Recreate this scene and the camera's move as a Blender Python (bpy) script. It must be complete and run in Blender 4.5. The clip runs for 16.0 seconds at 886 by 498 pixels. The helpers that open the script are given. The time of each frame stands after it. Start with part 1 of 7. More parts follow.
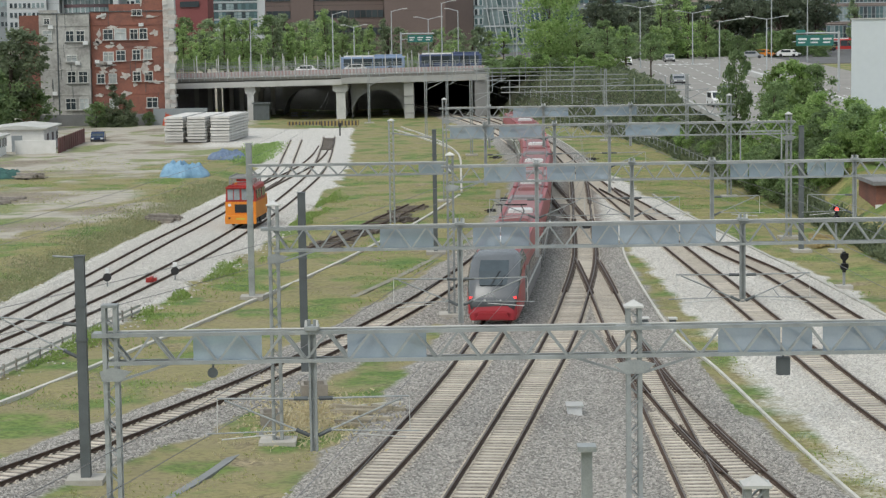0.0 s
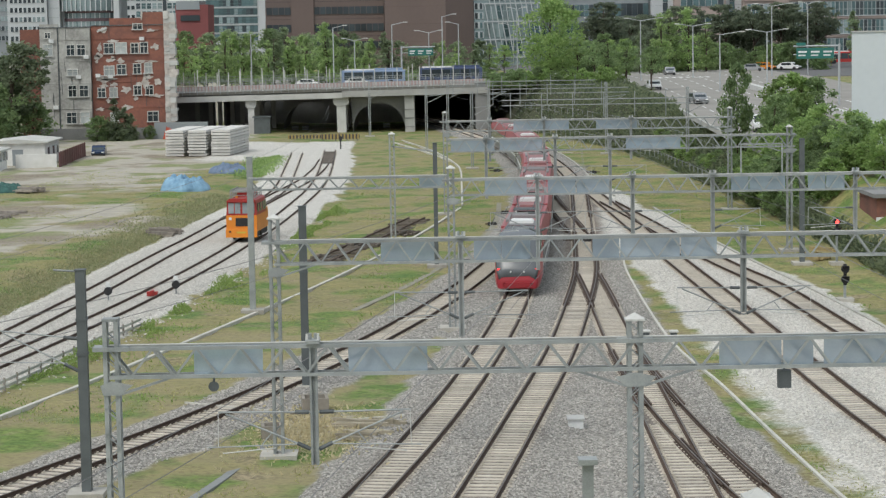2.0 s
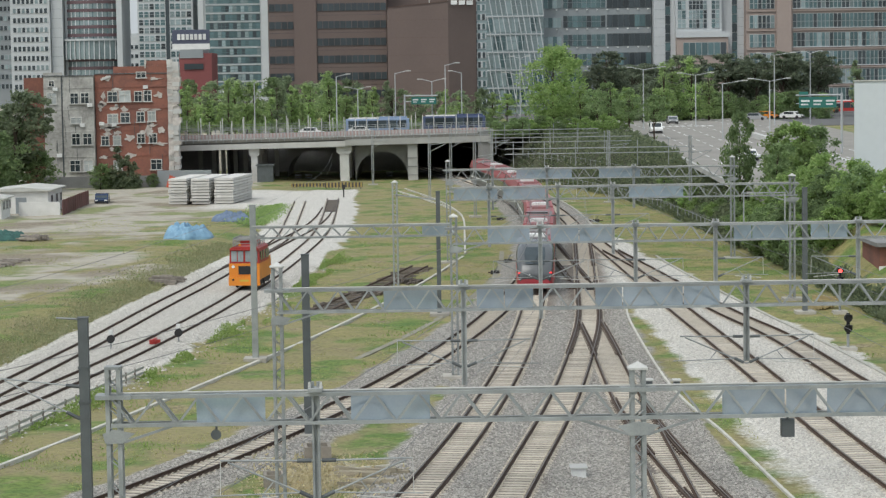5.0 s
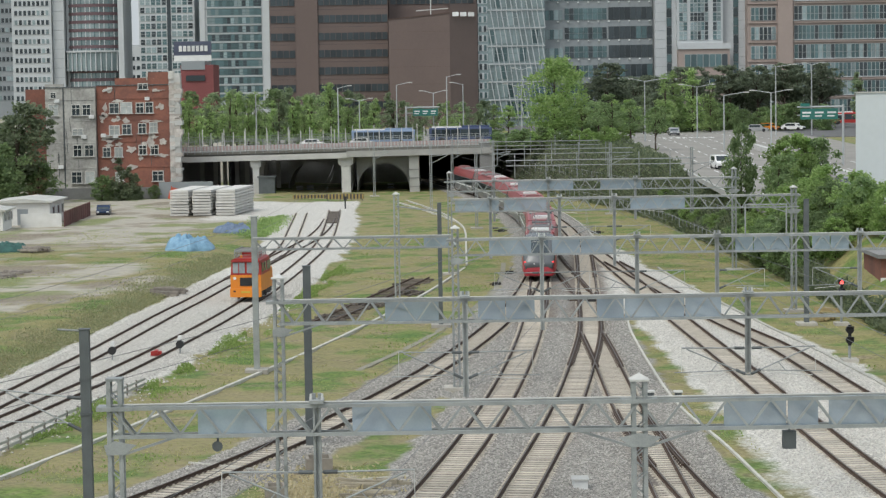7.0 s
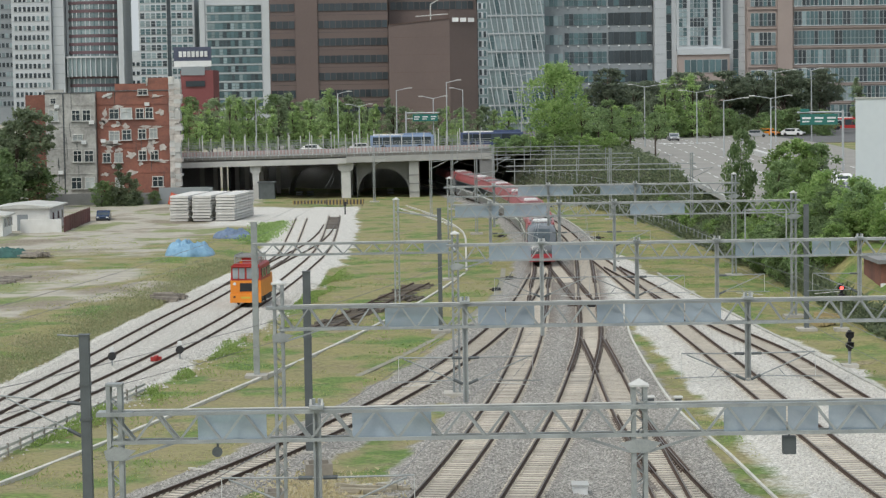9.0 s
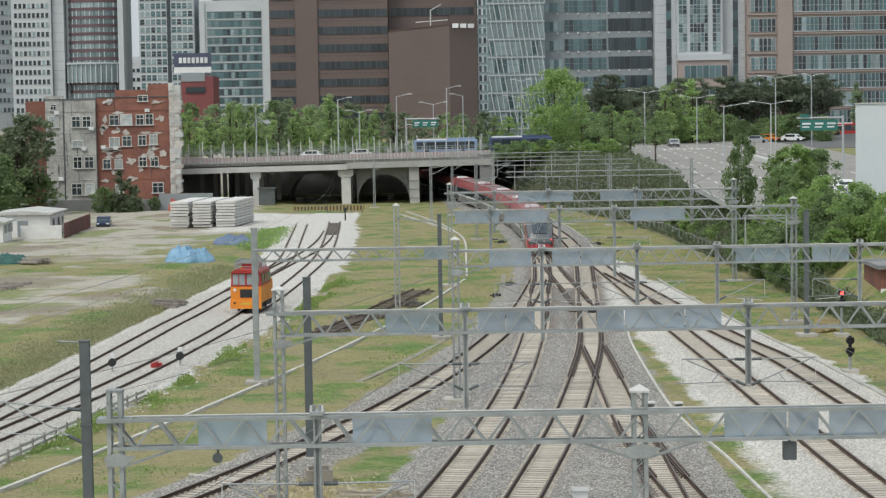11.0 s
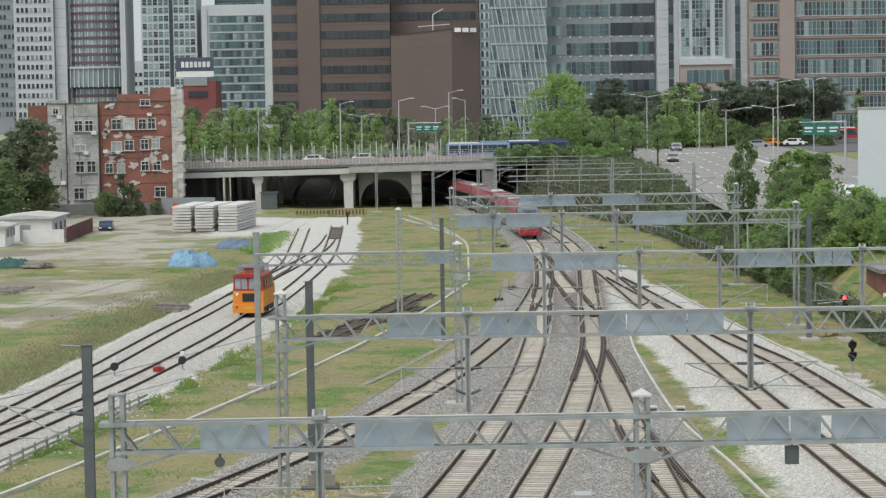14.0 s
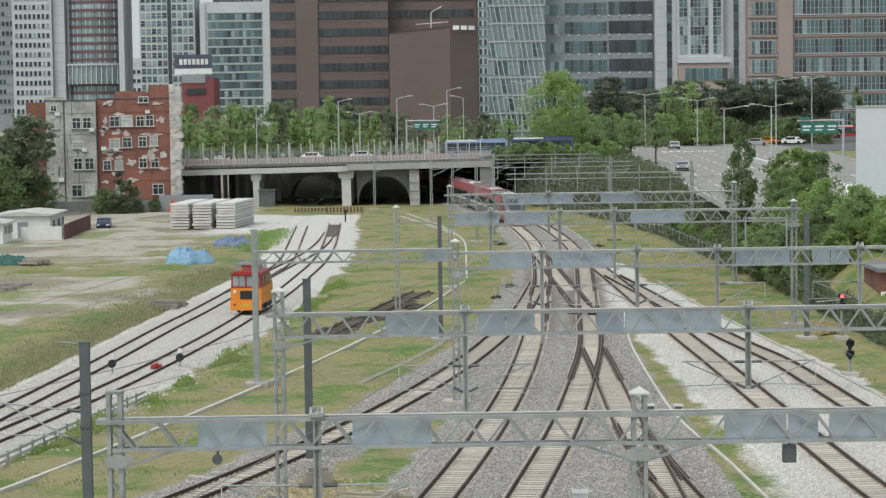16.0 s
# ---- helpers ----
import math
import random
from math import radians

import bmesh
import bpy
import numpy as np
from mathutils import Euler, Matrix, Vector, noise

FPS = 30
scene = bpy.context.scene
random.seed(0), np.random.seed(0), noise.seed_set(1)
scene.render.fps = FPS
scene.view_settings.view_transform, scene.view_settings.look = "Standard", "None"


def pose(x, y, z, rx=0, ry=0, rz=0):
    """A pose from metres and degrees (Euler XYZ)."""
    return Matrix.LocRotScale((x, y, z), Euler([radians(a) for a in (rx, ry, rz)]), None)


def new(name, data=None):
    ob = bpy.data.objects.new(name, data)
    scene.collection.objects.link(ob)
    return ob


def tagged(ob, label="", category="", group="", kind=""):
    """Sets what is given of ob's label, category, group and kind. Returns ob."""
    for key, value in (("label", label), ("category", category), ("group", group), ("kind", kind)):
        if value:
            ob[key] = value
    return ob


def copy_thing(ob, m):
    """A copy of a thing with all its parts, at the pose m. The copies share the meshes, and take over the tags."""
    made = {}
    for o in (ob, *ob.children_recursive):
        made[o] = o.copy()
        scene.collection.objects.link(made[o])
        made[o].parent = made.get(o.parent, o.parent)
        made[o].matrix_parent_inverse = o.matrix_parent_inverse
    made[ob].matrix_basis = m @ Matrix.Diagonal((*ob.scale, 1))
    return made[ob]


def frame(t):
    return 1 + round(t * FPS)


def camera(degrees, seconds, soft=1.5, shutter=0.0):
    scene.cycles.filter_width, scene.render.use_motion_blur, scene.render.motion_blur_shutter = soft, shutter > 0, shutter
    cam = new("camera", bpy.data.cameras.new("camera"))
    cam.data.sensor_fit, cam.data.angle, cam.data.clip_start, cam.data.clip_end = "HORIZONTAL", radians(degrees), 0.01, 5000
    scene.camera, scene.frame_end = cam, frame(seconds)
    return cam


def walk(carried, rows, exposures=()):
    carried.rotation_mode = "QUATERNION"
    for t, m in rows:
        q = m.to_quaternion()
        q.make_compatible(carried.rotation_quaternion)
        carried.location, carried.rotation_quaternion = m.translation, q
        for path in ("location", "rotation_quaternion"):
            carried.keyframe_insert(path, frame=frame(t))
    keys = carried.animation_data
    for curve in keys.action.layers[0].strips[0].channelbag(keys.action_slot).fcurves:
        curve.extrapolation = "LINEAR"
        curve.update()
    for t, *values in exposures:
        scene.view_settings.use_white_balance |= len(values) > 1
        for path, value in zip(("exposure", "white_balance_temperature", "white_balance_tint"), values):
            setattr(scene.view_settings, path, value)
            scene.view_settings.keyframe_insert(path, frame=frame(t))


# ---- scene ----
# ---- camera ----
cam = camera(22.18, 16.0, soft=1.3, shutter=0.5)
EYE = (0.0, 0.0, 17.1)
# seconds, degrees below the horizon, degrees of pan, degrees of lean
TILTS = [(0, 6.004, -0.217, -0.858), (0.5, 5.939, -0.166, -0.854), (1, 5.867, -0.139, -0.828), (1.5, 5.774, -0.145, -0.892), (2, 5.667, -0.201, -0.948),
         (2.5, 5.509, -0.188, -0.936), (3, 5.263, -0.17, -0.896), (3.5, 4.981, -0.16, -0.912), (4, 4.738, -0.157, -0.869), (5.0, 4.44, -0.148, -0.88),
         (6.5, 4.216, -0.128, -0.903), (7, 4.146, -0.115, -0.874), (7.5, 4.099, -0.125, -0.9), (8, 4.069, -0.126, -0.934), (8.5, 4.034, -0.126, -0.901),
         (9, 4.007, -0.12, -0.88), (11.5, 3.845, -0.114, -0.942), (12, 3.85, -0.101, -0.946), (12.5, 3.847, -0.103, -0.988), (13, 3.845, -0.124, -0.993),
         (13.5, 3.823, -0.128, -0.987), (14, 3.749, -0.062, -0.925), (14.5, 3.746, -0.006, -0.881), (15, 3.75, -0.06, -0.877), (15.5, 3.749, -0.111, -0.894),
         (16, 3.807, -0.115, -0.815)]
walk(cam, [(t, pose(*EYE, 90 - p, 0, q) @ pose(0, 0, 0, 0, 0, r)) for t, p, q, r in TILTS],
     exposures=[(0.0, 0.29, 6260, 6), (7.0, 0.33, 6260, 6), (16.0, 0.36, 6260, 6)])

# ---- light: an overcast sky ----
world = bpy.data.worlds.new("overcast_sky")
scene.world = world
world.use_nodes = True
wn = world.node_tree.nodes
sky = wn.new("ShaderNodeTexSky")
sky.sky_type = "NISHITA"
sky.sun_disc = False
sky.sun_elevation = radians(55)
sky.sun_rotation = radians(215)
sky.air_density, sky.dust_density, sky.ozone_density = 1.0, 6.0, 1.0
pale = wn.new("ShaderNodeMix")
pale.data_type = "RGBA"
pale.inputs[0].default_value = 0.6
world.node_tree.links.new(sky.outputs[0], pale.inputs[6])
pale.inputs[7].default_value = (7.2, 7.5, 7.8, 1)
world.node_tree.links.new(pale.outputs[2], wn["Background"].inputs[0])
wn["Background"].inputs[1].default_value = 0.10
sun = new("sun", bpy.data.lights.new("sun", "SUN"))
sun.data.energy, sun.data.angle, sun.data.color = 1.1, radians(25), (1.0, 0.96, 0.9)
sun.rotation_euler = (radians(35), 0, radians(-35))


# ---- materials ----


def mat(name, base, other=None, scale=3.0, rough=0.8, metal=0.0, bump=0.15, fine=18.0, vary=0.12, share=0.5, clear=0.0):
    """Two-scale noise between two colours, with fine relief and a shade of its own for each object."""
    m = bpy.data.materials.new(name)
    m.use_nodes = True
    n, ln = m.node_tree.nodes, m.node_tree.links
    b = n["Principled BSDF"]
    other = other or tuple(c * 0.72 for c in base)
    geo = n.new("ShaderNodeTexCoord")
    big, small = n.new("ShaderNodeTexNoise"), n.new("ShaderNodeTexNoise")
    big.inputs["Scale"].default_value, small.inputs["Scale"].default_value = scale, scale * fine
    big.inputs["Detail"].default_value, small.inputs["Detail"].default_value = 4, 3
    for k in (big, small):
        ln.new(geo.outputs["Object"], k.inputs["Vector"])
    add = n.new("ShaderNodeMath")
    add.operation = "MULTIPLY_ADD"
    ln.new(small.outputs["Fac"], add.inputs[0])
    add.inputs[1].default_value = 0.5
    sub = n.new("ShaderNodeMath")
    sub.operation = "SUBTRACT"
    ln.new(big.outputs["Fac"], sub.inputs[0])
    sub.inputs[1].default_value = 0.25
    ln.new(sub.outputs[0], add.inputs[2])
    ramp = n.new("ShaderNodeMapRange")
    ramp.inputs[1].default_value, ramp.inputs[2].default_value = 0.5 - share * 0.5, 0.5 + share * 0.5
    ln.new(add.outputs[0], ramp.inputs[0])
    mix = n.new("ShaderNodeMix")
    mix.data_type = "RGBA"
    ln.new(ramp.outputs[0], mix.inputs[0])
    mix.inputs[6].default_value, mix.inputs[7].default_value = (*other, 1), (*base, 1)
    info = n.new("ShaderNodeObjectInfo")
    rnd = n.new("ShaderNodeMapRange")
    rnd.inputs[3].default_value, rnd.inputs[4].default_value = 1 - vary, 1 + vary
    ln.new(info.outputs["Random"], rnd.inputs[0])
    hsv = n.new("ShaderNodeHueSaturation")
    ln.new(rnd.outputs[0], hsv.inputs["Value"])
    ln.new(mix.outputs[2], hsv.inputs["Color"])
    ln.new(hsv.outputs[0], b.inputs["Base Color"])
    b.inputs["Roughness"].default_value, b.inputs["Metallic"].default_value = rough, metal
    if bump:
        bp = n.new("ShaderNodeBump")
        bp.inputs["Strength"].default_value, bp.inputs["Distance"].default_value = bump, 0.02
        ln.new(small.outputs["Fac"], bp.inputs["Height"])
        ln.new(bp.outputs[0], b.inputs["Normal"])
    if clear:
        tr, mx = n.new("ShaderNodeBsdfTransparent"), n.new("ShaderNodeMixShader")
        mx.inputs[0].default_value = clear
        ln.new(b.outputs[0], mx.inputs[1])
        ln.new(tr.outputs[0], mx.inputs[2])
        ln.new(mx.outputs[0], n["Material Output"].inputs[0])
    return m


def leafy(name, base, other, through_light=0.55):
    m = bpy.data.materials.new(name)
    m.use_nodes = True
    n, ln = m.node_tree.nodes, m.node_tree.links
    b = n["Principled BSDF"]
    geo = n.new("ShaderNodeNewGeometry")
    info = n.new("ShaderNodeObjectInfo")
    mix = n.new("ShaderNodeMix")
    mix.data_type = "RGBA"
    ln.new(geo.outputs["Random Per Island"], mix.inputs[0])
    mix.inputs[6].default_value, mix.inputs[7].default_value = (*base, 1), (*other, 1)
    rnd = n.new("ShaderNodeMapRange")
    rnd.inputs[3].default_value, rnd.inputs[4].default_value = 0.75, 1.25
    ln.new(info.outputs["Random"], rnd.inputs[0])
    hsv = n.new("ShaderNodeHueSaturation")
    ln.new(rnd.outputs[0], hsv.inputs["Value"])
    ln.new(mix.outputs[2], hsv.inputs["Color"])
    ln.new(hsv.outputs[0], b.inputs["Base Color"])
    b.inputs["Roughness"].default_value = 0.6
    tl, mx = n.new("ShaderNodeBsdfTranslucent"), n.new("ShaderNodeMixShader")
    ln.new(hsv.outputs[0], tl.inputs[0])
    mx.inputs[0].default_value = through_light
    ln.new(b.outputs[0], mx.inputs[1])
    ln.new(tl.outputs[0], mx.inputs[2])
    ln.new(mx.outputs[0], n["Material Output"].inputs[0])
    return m


GALV = mat("galvanised_steel", (0.39, 0.41, 0.405), (0.25, 0.27, 0.27), 1.6, 0.55, 0.35, 0.1)
DARKSTEEL = mat("dark_painted_steel", (0.125, 0.14, 0.145), (0.085, 0.095, 0.10), 1.5, 0.55, 0.2, 0.1)
SCREEN = mat("pale_blue_screen", (0.47, 0.56, 0.64), (0.38, 0.47, 0.55), 0.8, 0.45, 0.0, 0.05, clear=0.38)
RUST = mat("rusty_rail", (0.115, 0.074, 0.052), (0.065, 0.045, 0.034), 4.0, 0.8, 0.2, 0.3)
RAILTOP = mat("worn_rail_head", (0.20, 0.17, 0.15), (0.12, 0.10, 0.09), 1.0, 0.45, 0.6, 0.05)
SLEEPER = mat("concrete_sleeper", (0.58, 0.53, 0.45), (0.42, 0.38, 0.315), 3.0, 0.9, 0, 0.3, vary=0.18)
TIMBER = mat("dark_timber_sleeper", (0.17, 0.145, 0.12), (0.09, 0.075, 0.06), 5.0, 0.9, 0, 0.4, vary=0.25)
CONCRETE = mat("concrete", (0.46, 0.46, 0.44), (0.34, 0.34, 0.32), 0.4, 0.9, 0, 0.2)
PALECONC = mat("pale_concrete", (0.58, 0.58, 0.56), (0.46, 0.46, 0.44), 0.5, 0.9, 0, 0.2)
FOOTING = mat("weathered_footing", (0.47, 0.45, 0.405), (0.33, 0.315, 0.28), 1.2, 0.95, 0, 0.2)
# darker concrete; under the bridge its tone carries painted shade
DARKCONC = mat("dark_concrete", (0.29, 0.29, 0.285), (0.19, 0.19, 0.188), 0.3, 0.95, 0, 0.2)
TRAINRED = mat("train_red_paint", (0.40, 0.035, 0.048), (0.32, 0.028, 0.038), 0.5, 0.32, 0, 0.0, vary=0.04)
TRAINGREY = mat("train_grey_roof", (0.28, 0.27, 0.27), (0.2, 0.19, 0.19), 0.6, 0.6, 0, 0.1, vary=0.04)
TRAINFADED = mat("train_faded_red", (0.36, 0.085, 0.09), (0.28, 0.07, 0.075), 0.6, 0.45, 0, 0.05, vary=0.04)
TRAINROOF = mat("train_dull_red_roof", (0.33, 0.15, 0.15), (0.24, 0.12, 0.12), 0.6, 0.6, 0, 0.1, vary=0.04)
TRAINSIDE = mat("train_grey_side", (0.20, 0.205, 0.21), (0.15, 0.155, 0.16), 0.6, 0.45, 0, 0.0, vary=0.04)
TRAINDARK = mat("train_dark_mask", (0.13, 0.14, 0.15), (0.1, 0.108, 0.116), 0.5, 0.25, 0, 0.0, vary=0.04)
WHITEPAINT = mat("white_paint", (0.76, 0.77, 0.76), (0.62, 0.63, 0.62), 0.7, 0.6, 0, 0.05)
BLACK = mat("black_rubber", (0.025, 0.025, 0.027), (0.015, 0.015, 0.016), 3, 0.7)
GLASS = mat("dark_window_glass", (0.05, 0.065, 0.075), (0.03, 0.04, 0.045), 0.15, 0.12, 0.0, 0.0, vary=0.35)
GREENGLASS = mat("green_tinted_glass", (0.13, 0.20, 0.21), (0.07, 0.12, 0.13), 0.12, 0.12, 0.25, 0.0, vary=0.3)
BARK = mat("bark", (0.11, 0.085, 0.065), (0.06, 0.045, 0.035), 6, 0.95, 0, 0.6)
LEAF = leafy("broad_leaves", (0.17, 0.25, 0.115), (0.32, 0.42, 0.19), 0.62)
LEAFDARK = leafy("dark_leaves", (0.17, 0.215, 0.13), (0.28, 0.335, 0.20), 0.62)
LEAFLIGHT = leafy("fresh_leaves", (0.22, 0.335, 0.11), (0.40, 0.52, 0.20), 0.62)
LEAFGINKGO = leafy("ginkgo_leaves", (0.29, 0.41, 0.165), (0.48, 0.60, 0.27), 0.65)
LEAFBELT = leafy("belt_leaves", (0.22, 0.285, 0.165), (0.35, 0.42, 0.25), 0.65)
PINE = leafy("pine_needles", (0.145, 0.18, 0.125), (0.24, 0.28, 0.185), 0.6)

# ---- mesh helpers ----


class Build:
    """Gathers boxes, bars and tubes into one mesh."""

    def __init__(self):
        self.v, self.f = [], []

    def box(self, x0, x1, y0, y1, z0, z1):
        k = len(self.v)
        self.v += [(x, y, z) for z in (z0, z1) for y in (y0, y1) for x in (x0, x1)]
        self.f += [tuple(k + i for i in q) for q in ((0, 2, 3, 1), (4, 5, 7, 6), (0, 1, 5, 4), (2, 6, 7, 3), (0, 4, 6, 2), (1, 3, 7, 5))]
        return self

    def bar(self, p, q, w=0.06, h=None):
        p, q, h = Vector(p), Vector(q), h or w
        d = (q - p).normalized()
        a = d.cross(Vector((0, 0, 1)) if abs(d.z) < 0.95 else Vector((0, 1, 0))).normalized()
        b = a.cross(d)
        k = len(self.v)
        self.v += [tuple(c + a * i * w / 2 + b * j * h / 2) for c in (p, q) for i, j in ((-1, -1), (1, -1), (1, 1), (-1, 1))]
        self.f += [tuple(k + i for i in r) for r in ((0, 3, 2, 1), (4, 5, 6, 7), (0, 1, 5, 4), (1, 2, 6, 5), (2, 3, 7, 6), (3, 0, 4, 7))]
        return self

    def tube(self, p, q, r, r2=None, n=8):
        p, q, r2 = Vector(p), Vector(q), r if r2 is None else r2
        d = (q - p).normalized()
        a = d.cross(Vector((0, 0, 1)) if abs(d.z) < 0.95 else Vector((0, 1, 0))).normalized()
        b = a.cross(d)
        k = len(self.v)
        for c, s in ((p, r), (q, r2)):
            self.v += [tuple(c + (a * math.cos(i * math.tau / n) + b * math.sin(i * math.tau / n)) * s) for i in range(n)]
        self.f += [(k + i, k + (i + 1) % n, k + n + (i + 1) % n, k + n + i) for i in range(n)]
        self.f += [tuple(k + n - 1 - i for i in range(n)), tuple(k + n + i for i in range(n))]
        return self

    def loft(self, rings, closed=True, caps=True):
        n, k = len(rings[0]), len(self.v)
        for r in rings:
            self.v += [tuple(p) for p in r]
        for j in range(len(rings) - 1):
            for i in range(n if closed else n - 1):
                a, b = k + j * n + i, k + j * n + (i + 1) % n
                self.f.append((a, b, b + n, a + n))
        if caps and closed:
            self.f += [tuple(k + i for i in reversed(range(n))), tuple(k + (len(rings) - 1) * n + i for i in range(n))]
        return self

    def pyramid(self, x0, x1, y0, y1, z0, z1):
        k = len(self.v)
        self.v += [(x0, y0, z0), (x1, y0, z0), (x1, y1, z0), (x0, y1, z0), ((x0 + x1) / 2, (y0 + y1) / 2, z1)]
        self.f += [(k, k + 1, k + 4), (k + 1, k + 2, k + 4), (k + 2, k + 3, k + 4), (k + 3, k, k + 4), (k + 3, k + 2, k + 1, k)]
        return self

    def mesh(self, name, material, smooth=False):
        me = bpy.data.meshes.new(name)
        me.from_pydata(self.v, [], self.f)
        me.materials.append(material)
        if smooth:
            me.polygons.foreach_set("use_smooth", [True] * len(me.polygons))
        me.update()
        return me


def part(name, b, material, parent, label="", smooth=False):
    """Links a mesh as one part under a thing or a part."""
    ob = new(name, b.mesh(name, material, smooth) if isinstance(b, Build) else b)
    ob.parent = parent
    return tagged(ob, label)


def thing(name, label, category, group="", kind="", at=None):
    ob = new(name)
    if at is not None:
        ob.matrix_basis = at
    return tagged(ob, label, category, group, kind)


def lone(name, b, material, label, category, group="", kind="", at=None, smooth=False):
    ob = new(name, b.mesh(name, material, smooth))
    if at is not None:
        ob.matrix_basis = at
    return tagged(ob, label, category, group, kind)


def smooth_line(points, step=0.6):
    """A line through control points (Catmull-Rom), resampled at even steps."""
    p = [np.array(q, float) for q in points]
    p = [2 * p[0] - p[1], *p, 2 * p[-1] - p[-2]]
    out = []
    for i in range(1, len(p) - 2):
        n = max(4, int(np.linalg.norm(p[i + 1] - p[i]) / 0.5))
        for k in range(n):
            t = k / n
            out.append(0.5 * (2 * p[i] + (p[i + 1] - p[i - 1]) * t + (2 * p[i - 1] - 5 * p[i] + 4 * p[i + 1] - p[i + 2]) * t * t
                              + (3 * p[i] - p[i - 1] - 3 * p[i + 1] + p[i + 2]) * t ** 3))
    out.append(p[-2])
    out = np.array(out)
    for _ in range(12):
        out[1:-1] = (out[:-2] + 2 * out[1:-1] + out[2:]) / 4
    s = np.concatenate([[0], np.cumsum(np.linalg.norm(np.diff(out, axis=0), axis=1))])
    at = np.arange(0, s[-1], step)
    return np.stack([np.interp(at, s, out[:, 0]), np.interp(at, s, out[:, 1])], 1)


# ---- the plan: centre lines of the tracks, rail heads at height 0 ----
C1 = [(-9.58, 50), (-6.71, 62), (-3.98, 75), (-1.63, 88), (0.26, 100), (1.9, 112), (3.43, 125), (4.75, 138), (5.79, 150), (6.7, 162), (7.56, 175), (8.31, 188), (8.95, 200), (9.7, 211), (10.5, 230), (11.1, 250), (11.2, 275),
      (10.1, 307), (7.4, 342), (1.7, 388.6), (-2.9, 419), (-9, 450), (-18, 490), (-26, 520)]
C2 = [(-3.2, 50), (-1.0, 65), (1.0, 78.9), (3.6, 97), (6.4, 117.2), (8.7, 137.7), (10.5, 156.7), (11.9, 179.6), (13.7, 210.2), (14.85, 231.7), (15.35, 249),
      (15.2, 274), (14.3, 299), (12.7, 324), (10.3, 351.5), (5.5, 390), (0.5, 421), (-6, 455)]
C3 = [(14.6, 55), (13.0, 66), (11.75, 78), (10.85, 88.6), (10.2, 100.7), (9.9, 112), (9.95, 121.5), (10.15, 132), (10.35, 143), (10.5, 156)]
C3A = [(9.1, 55), (9.3, 66), (9.44, 78), (9.56, 87), (9.7, 97), (9.88, 110)]
CX = [(11.1, 250), (11.3, 232), (11.4, 215), (11.6, 200), (11.8, 182)]
M0 = [(-29.5, 60), (-24.0, 69), (-18.23, 80), (-12.89, 93), (-8.37, 106), (-4.57, 119), (-1.38, 132), (1.27, 145), (3.48, 158), (5.31, 171), (6.83, 184), (8.08, 197), (9.3, 211)]
R1 = [(20.5, 70), (19.5, 84), (18.75, 97.7), (18.42, 110.9), (18.2, 123.3), (17.9, 140.8), (17.47, 159.5), (17.05, 180), (16.65, 203), (16.2, 224), (15.5, 247)]
R2 = [(25.6, 78), (24.5, 97), (23.2, 114), (22.72, 124), (22.5, 131), (22.2, 140), (21.75, 147.6), (20.5, 159.4), (19.0, 181), (17.8, 200), (16.6, 218)]
L1 = [(-27.6, 97), (-26.1, 110), (-24.6, 125), (-23.3, 140), (-22.46, 150), (-20.93, 172), (-19.85, 185), (-18.6, 203), (-17.4, 219), (-16.55, 236), (-16.6, 250), (-17.3, 270), (-18.75, 311)]
L2 = [(-27.6, 92), (-23.9, 111.7), (-22.3, 121), (-20.9, 130), (-19.75, 138), (-18.25, 150.4), (-16.75, 165), (-15.55, 179.5), (-14.2, 200), (-13.3, 222.5), (-12.8, 242), (-12.95, 265), (-13.9, 300), (-14.5, 317)]
LB = [(-18.45, 205), (-17.9, 211), (-17.2, 220), (-16.0, 235.7), (-14.6, 253.5), (-14.0, 274), (-14.15, 295)]
LINES = {k: smooth_line(v) for k, v in dict(C1=C1, C2=C2, C3=C3, C3A=C3A, CX=CX, M0=M0, R1=R1, R2=R2, L1=L1, L2=L2, LB=LB).items()}


def step01(a, b, x):
    t = np.clip((x - a) / (b - a), 0, 1)
    return t * t * (3 - 2 * t)


def away(gx, gy, keys):
    """Distance from the nearest of these centre lines."""
    best = np.full(gx.shape, 1e6)
    for k in keys:
        ln = LINES[k]
        x = np.interp(gy, ln[:, 1], ln[:, 0])
        lo, hi = ln[0, 1], ln[-1, 1]
        d = np.abs(gx - x) + np.maximum(0, lo - gy) * 1.0 + np.maximum(0, gy - hi)
        best = np.minimum(best, d)
    return best


# foot of the road embankment, as x for each y
FOOT_Y = [0, 150, 200, 232, 280, 310, 345, 375, 400]
FOOT_X = [31, 30, 29.5, 28.5, 27, 24, 18, 10, 9]


